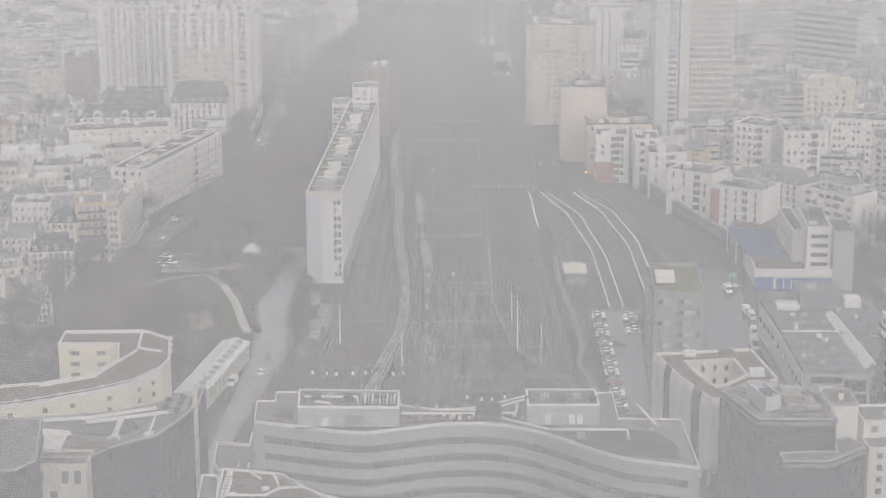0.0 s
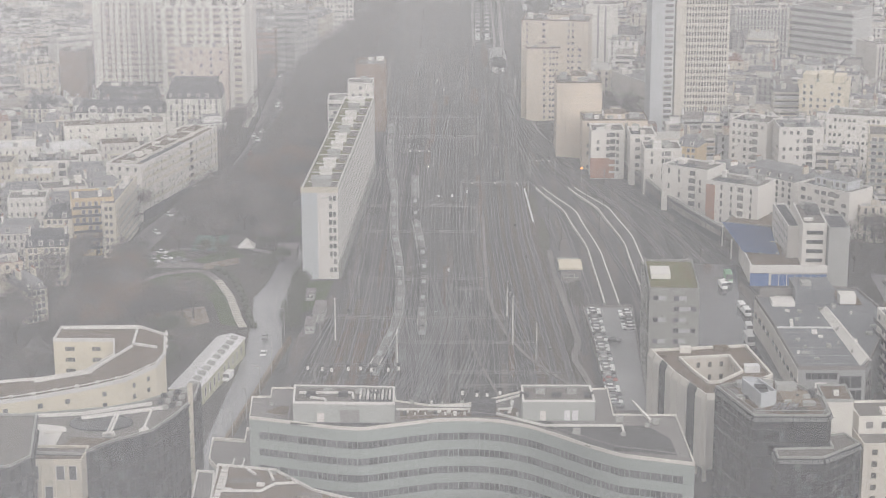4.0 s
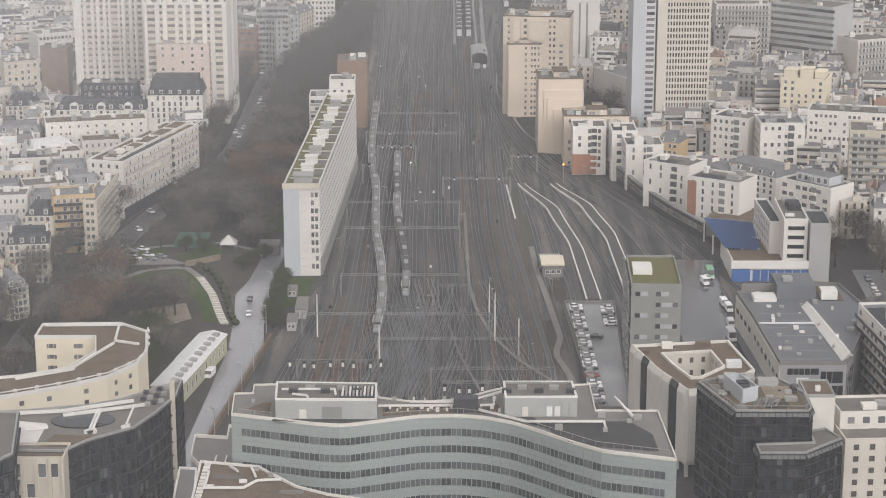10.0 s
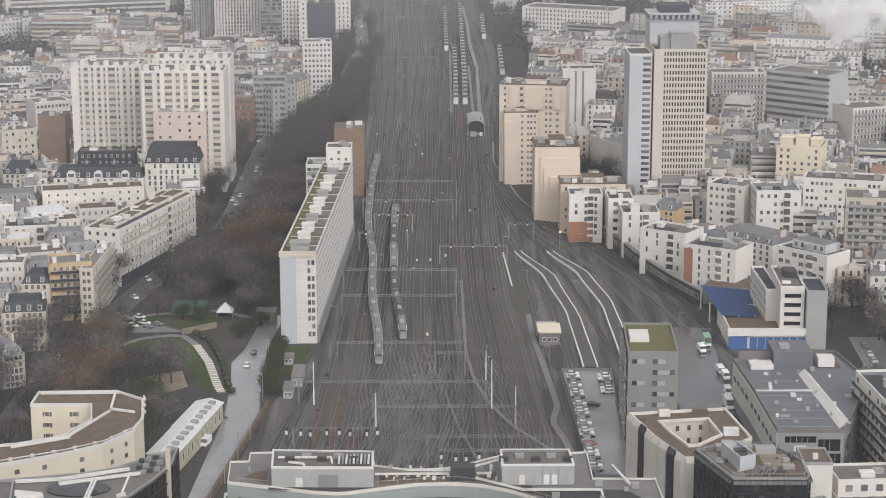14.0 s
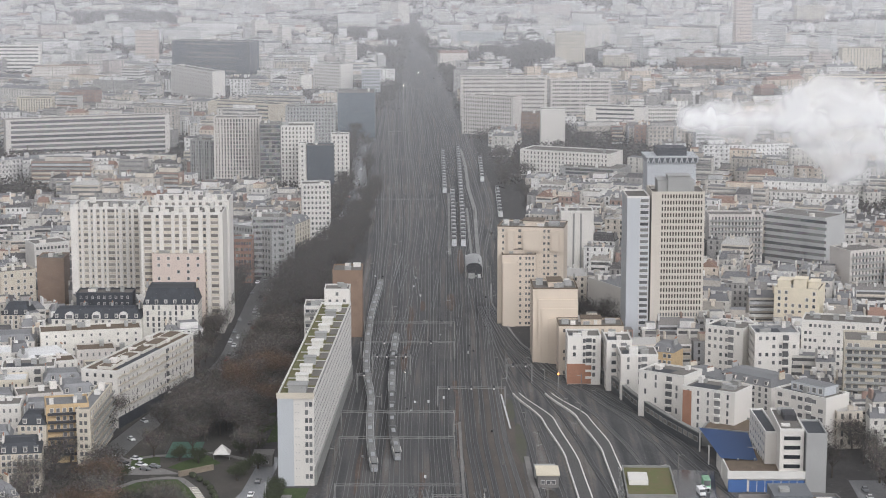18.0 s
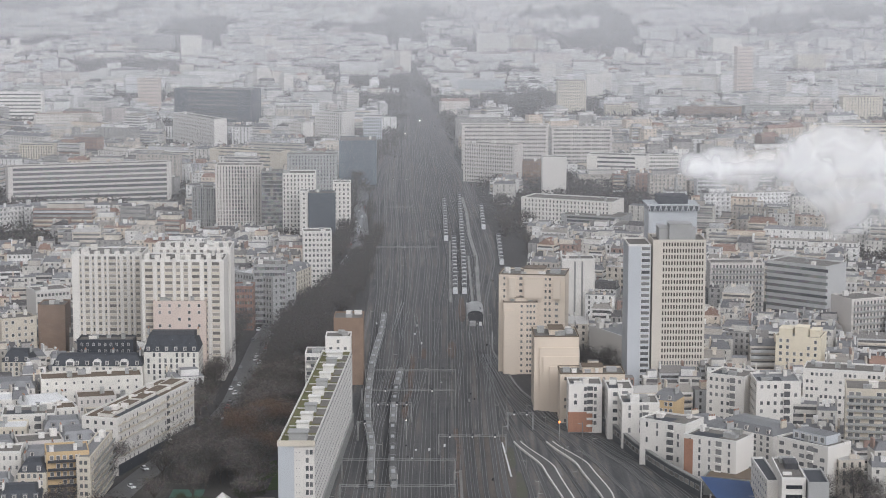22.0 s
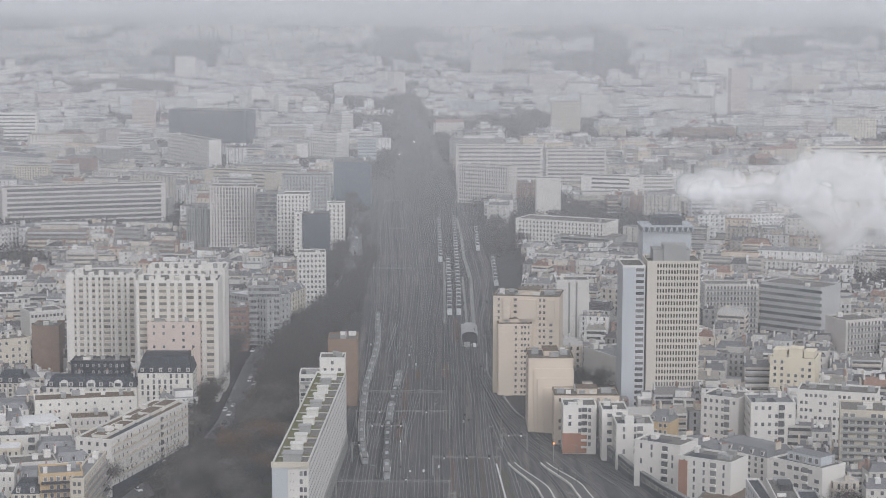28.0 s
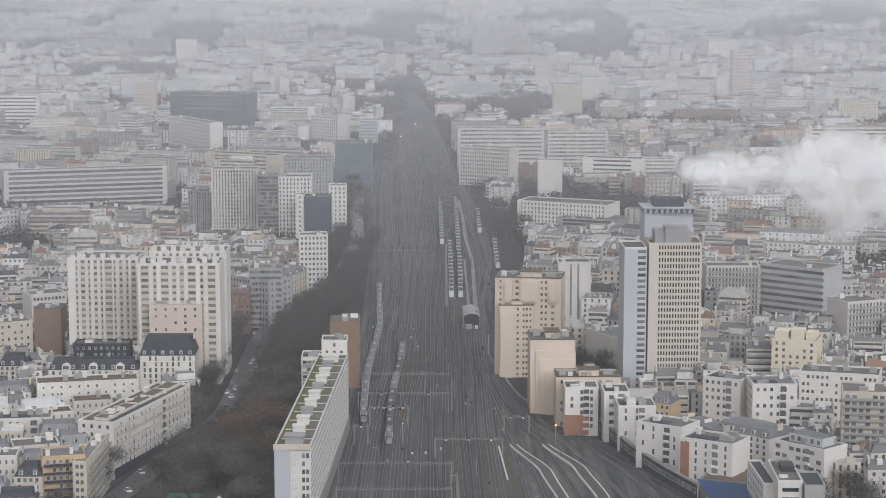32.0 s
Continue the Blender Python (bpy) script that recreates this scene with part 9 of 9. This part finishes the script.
# ---- steam ----


def plume(seed, peak, low):
    """One leaning layer of a billowing body of steam: thin at the chimney, wide downwind, torn edges, its underside trailing down."""
    nx, nz, v, share = 150, 100, [], []
    for j in range(nz + 1):
        for i in range(nx + 1):
            x, z = 205.0 * i / nx, -66 + 100.0 * j / nz
            f = x / 205
            q = Vector((x / 44, z / 36, seed * 5.3))
            q += 0.55 * Vector((noise.noise(q * 1.7), noise.noise(q * 1.7 + Vector((9, 4, 2))), 0))
            n1, n2, n3, n4 = noise.noise(q), noise.noise(q * 2.3), noise.noise(q * 5.1), noise.noise(q * 11)
            mid = 7 * f - 9 * f * f
            up, down = 5.5 + 22 * min(1, f * 2.2) ** 0.8, 5.0 + (15 + low) * min(1, f * 2.0) ** 1.2
            r = (z - mid) / (up if z > mid else down)
            s = 1.15 - 1.1 * abs(r) + 0.75 * n1 + 0.5 * n2 + 0.2 * n3 + 0.08 * n4 + 0.7 * max(0, 0.2 - f)
            s = max(0.0, min(1.0, s * (0.94 + 0.21 * max(-1.0, min(1.0, (z - mid) / 9))))) * min(1.0, x / 8)
            edge = min(1.0, j / 14) * min(1.0, (nz - j) / 6)
            v.append((x, -2.5 * s, z / 0.91))
            share.append(peak * s * s * (3 - 2 * s) * edge * (1 - 0.12 * f))
    f = [(j * (nx + 1) + i, j * (nx + 1) + i + 1, (j + 1) * (nx + 1) + i + 1, (j + 1) * (nx + 1) + i) for j in range(nz) for i in range(nx)]
    me = bpy.data.meshes.new("steam_plume")
    me.from_pydata(v, [], f)
    at = me.attributes.new("mist_share", "FLOAT", "POINT")
    at.data.foreach_set("value", share)
    me.materials.append(STEAM)
    me.shade_smooth()
    return me


STEAMING = []
for k, (peak, low, y, speed) in enumerate(((0.6, 40, 1352, 0.25), (0.52, 20, 1330, 0.6))):
    ob = new("steam_plume", plume(k, peak, low))
    ob.location = (152, y, 55.5)
    tagged(ob, "soft white plume of drifting chimney steam", "steam", "layers of the steam plume", "stuff")
    STEAMING.append((ob, y, speed, k * 2.1))
bm = bmesh.new()
rr = [[bm.verts.new((1.6 * math.cos(a) * s, 1.6 * math.sin(a) * s, z)) for a in [j * math.pi / 5 for j in range(10)]] for z, s in ((0, 1.0), (53, 0.7))]
for i in range(10):
    bm.faces.new((rr[0][i], rr[0][(i + 1) % 10], rr[1][(i + 1) % 10], rr[1][i]))
bm.faces.new(rr[1])
solid("chimney_stack", "tall grey heating chimney under the steam", "chimney", bm, GREY, pose(152, 1330, 0))

# ---- mist over the city ----
for dist, top, power in ((950, 0.225, 0.8), (1500, 0.235, 0.6), (1900, 0.2, 0.5), (2400, 0.22, 0.45), (3000, 0.24, 0.35), (3900, 0.7, 0.9)):
    hz = 215 + dist * 0.02
    mist("mist_sheet", "thin grey winter mist over the city", dist, -dist * 0.32, dist * 0.32, 0, hz + 200, 24, 60,
         lambda x, z, a=top, p=power, t=hz, d=dist: a * min(1.0, z / t) ** p * wisp(x, z, d * 0.12))
# Opaque box closing the view, painted the colour of distant haze
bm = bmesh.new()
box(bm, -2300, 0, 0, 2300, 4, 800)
solid("mist_backdrop", "opaque backdrop painted as pale horizon haze", "backdrop", bm, material("far_haze_paint", (0.72, 0.73, 0.76), 1.0, vary=0.04, scale=0.004, bump=0, spec=0.0), pose(0, 4890, 0), kind="structure")

# mist that drifts past and thins: seconds and the share that it veils (few layers lie one behind another)
VEIL = ((0, 0.52), (1, 0.53), (2, 0.51), (3, 0.46), (3.5, 0.41), (4.5, 0.33), (5.5, 0.23), (6, 0.195), (7, 0.225), (8, 0.195), (9, 0.14), (10, 0.1), (11, 0.08), (12, 0.065), (13, 0.055), (15, 0.045), (18, 0.03), (21, 0.03), (23, 0.045), (25, 0.065), (26.5, 0.12), (28, 0.16), (29, 0.13), (30, 0.1), (32, 0.075))
DEEP = ((0, 0.24), (1, 0.24), (2, 0.24), (3, 0.235), (3.5, 0.22), (5.5, 0.23), (6, 0.235), (7, 0.24), (8, 0.2), (9, 0.13), (10, 0.085), (12, 0.03), (14, 0.0))
SPEED = 20.0


def bank(first):
    """Share veiled by the lasting bank, or by each of the two that clear away."""
    def share(x, z):
        v = lane(VEIL, max(0, min(32, x / SPEED))) * wisp(x, z, 60)
        w = min(v, 0.235)
        return w if first else min(0.245, 1 - ((1 - v) / (1 - w)) ** 0.5)
    return share


BANKS = [(mist("mist_bank", "drifting bank of grey mist before the city", d, -30, (32 if d == 40 else 10) * SPEED + 30, 172, 206, 132 if d == 40 else 60, 12, bank(d == 40)), d, SPEED) for d in (40, 48, 56)]
BANKS.append((mist("mist_bank", "drifting bank of grey mist between the blocks", 600, -400, 14 * 60 + 10, 0, 200, 90, 24, lambda x, z: min(1.0, z / 130) * min(0.245, lane(DEEP, max(0, min(14, x / 60))) * wisp(x, z, 180))), 600, 60.0))
# bright fog over the middle blocks that lifts in the first seconds
EARLY = ((0, 0.24), (1, 0.24), (2, 0.22), (3, 0.15), (3.5, 0.12), (5.5, 0.08), (6, 0.07), (7, 0.08), (8, 0.06), (9, 0.03), (10.5, 0.01), (12, 0.0), (14, 0.0))
BANKS.append((mist("mist_bank", "drifting bank of bright fog over the middle blocks", 860, -400, 13 * 60 + 240, 0, 215, 90, 24, lambda x, z: min(1.0, z / 70) * min(0.245, lane(EARLY, max(0, min(14, x / 60))) * wisp(x, z, 220)), FOG), 860, 60.0))

LATE = ((0, 0.0), (23.5, 0.0), (26, 0.06), (27, 0.09), (28, 0.11), (29, 0.09), (30.5, 0.05), (32, 0.03))
BANKS.append((mist("mist_bank", "drifting bank of grey mist over the middle blocks", 1050, 22.5 * 200, 32 * 200 + 500, 0, 205, 60, 24, lambda x, z: min(1.0, z / 90) * lane(LATE, max(0, min(32, x / 200))) * wisp(x, z, 300)), 1050, 200.0))


def along(table, t):
    """Smooth value of a table of (t, value)."""
    return sum(lane(table, min(32, max(0, t + o))) for o in (-0.8, -0.4, 0, 0.4, 0.8)) / 5


def motions():
    # trains: each coach follows its track
    for c, path, head, back, turned_round in MOVING:
        rows = []
        for k in range(33):
            y = along(head, k) + back
            x0, x1 = smooth_lane(path, y - 7), smooth_lane(path, y + 7)
            a = math.degrees(math.atan2(14, x1 - x0)) - 90
            rows.append((k, pose((x0 + x1) / 2, y, 0.03, 0, 0, a + (180 if turned_round else 0))))
        walk(c, rows)
    # cars on the road
    for v, table in DRIVERS:
        rows = []
        for k in range(0, 33, 2):
            y = along(table, k)
            x0, x1 = [lane(((517, -69), (599, -62.5), (634, -65), (655, -66.5), (676, -65), (720, -62)), q) for q in (y - 3, y + 3)]
            rows.append((k, pose((x0 + x1) / 2, y, 0.14, 0, 0, math.degrees(math.atan2(6, x1 - x0)) + 90)))
        walk(v, rows)
    # steam drifts to the right and sways
    for ob, y, speed, ph in STEAMING:
        walk(ob, [(k, pose(152 + (k - 18) * speed, y, 55.5 + 1.2 * math.sin(k * 0.3 + ph), -24)) for k in range(0, 33, 2)])
    # mist banks drift to the left
    for o, d, speed in BANKS:
        walk(o, [(k, pose(-k * speed, d, 0)) for k in range(33)])


motions()
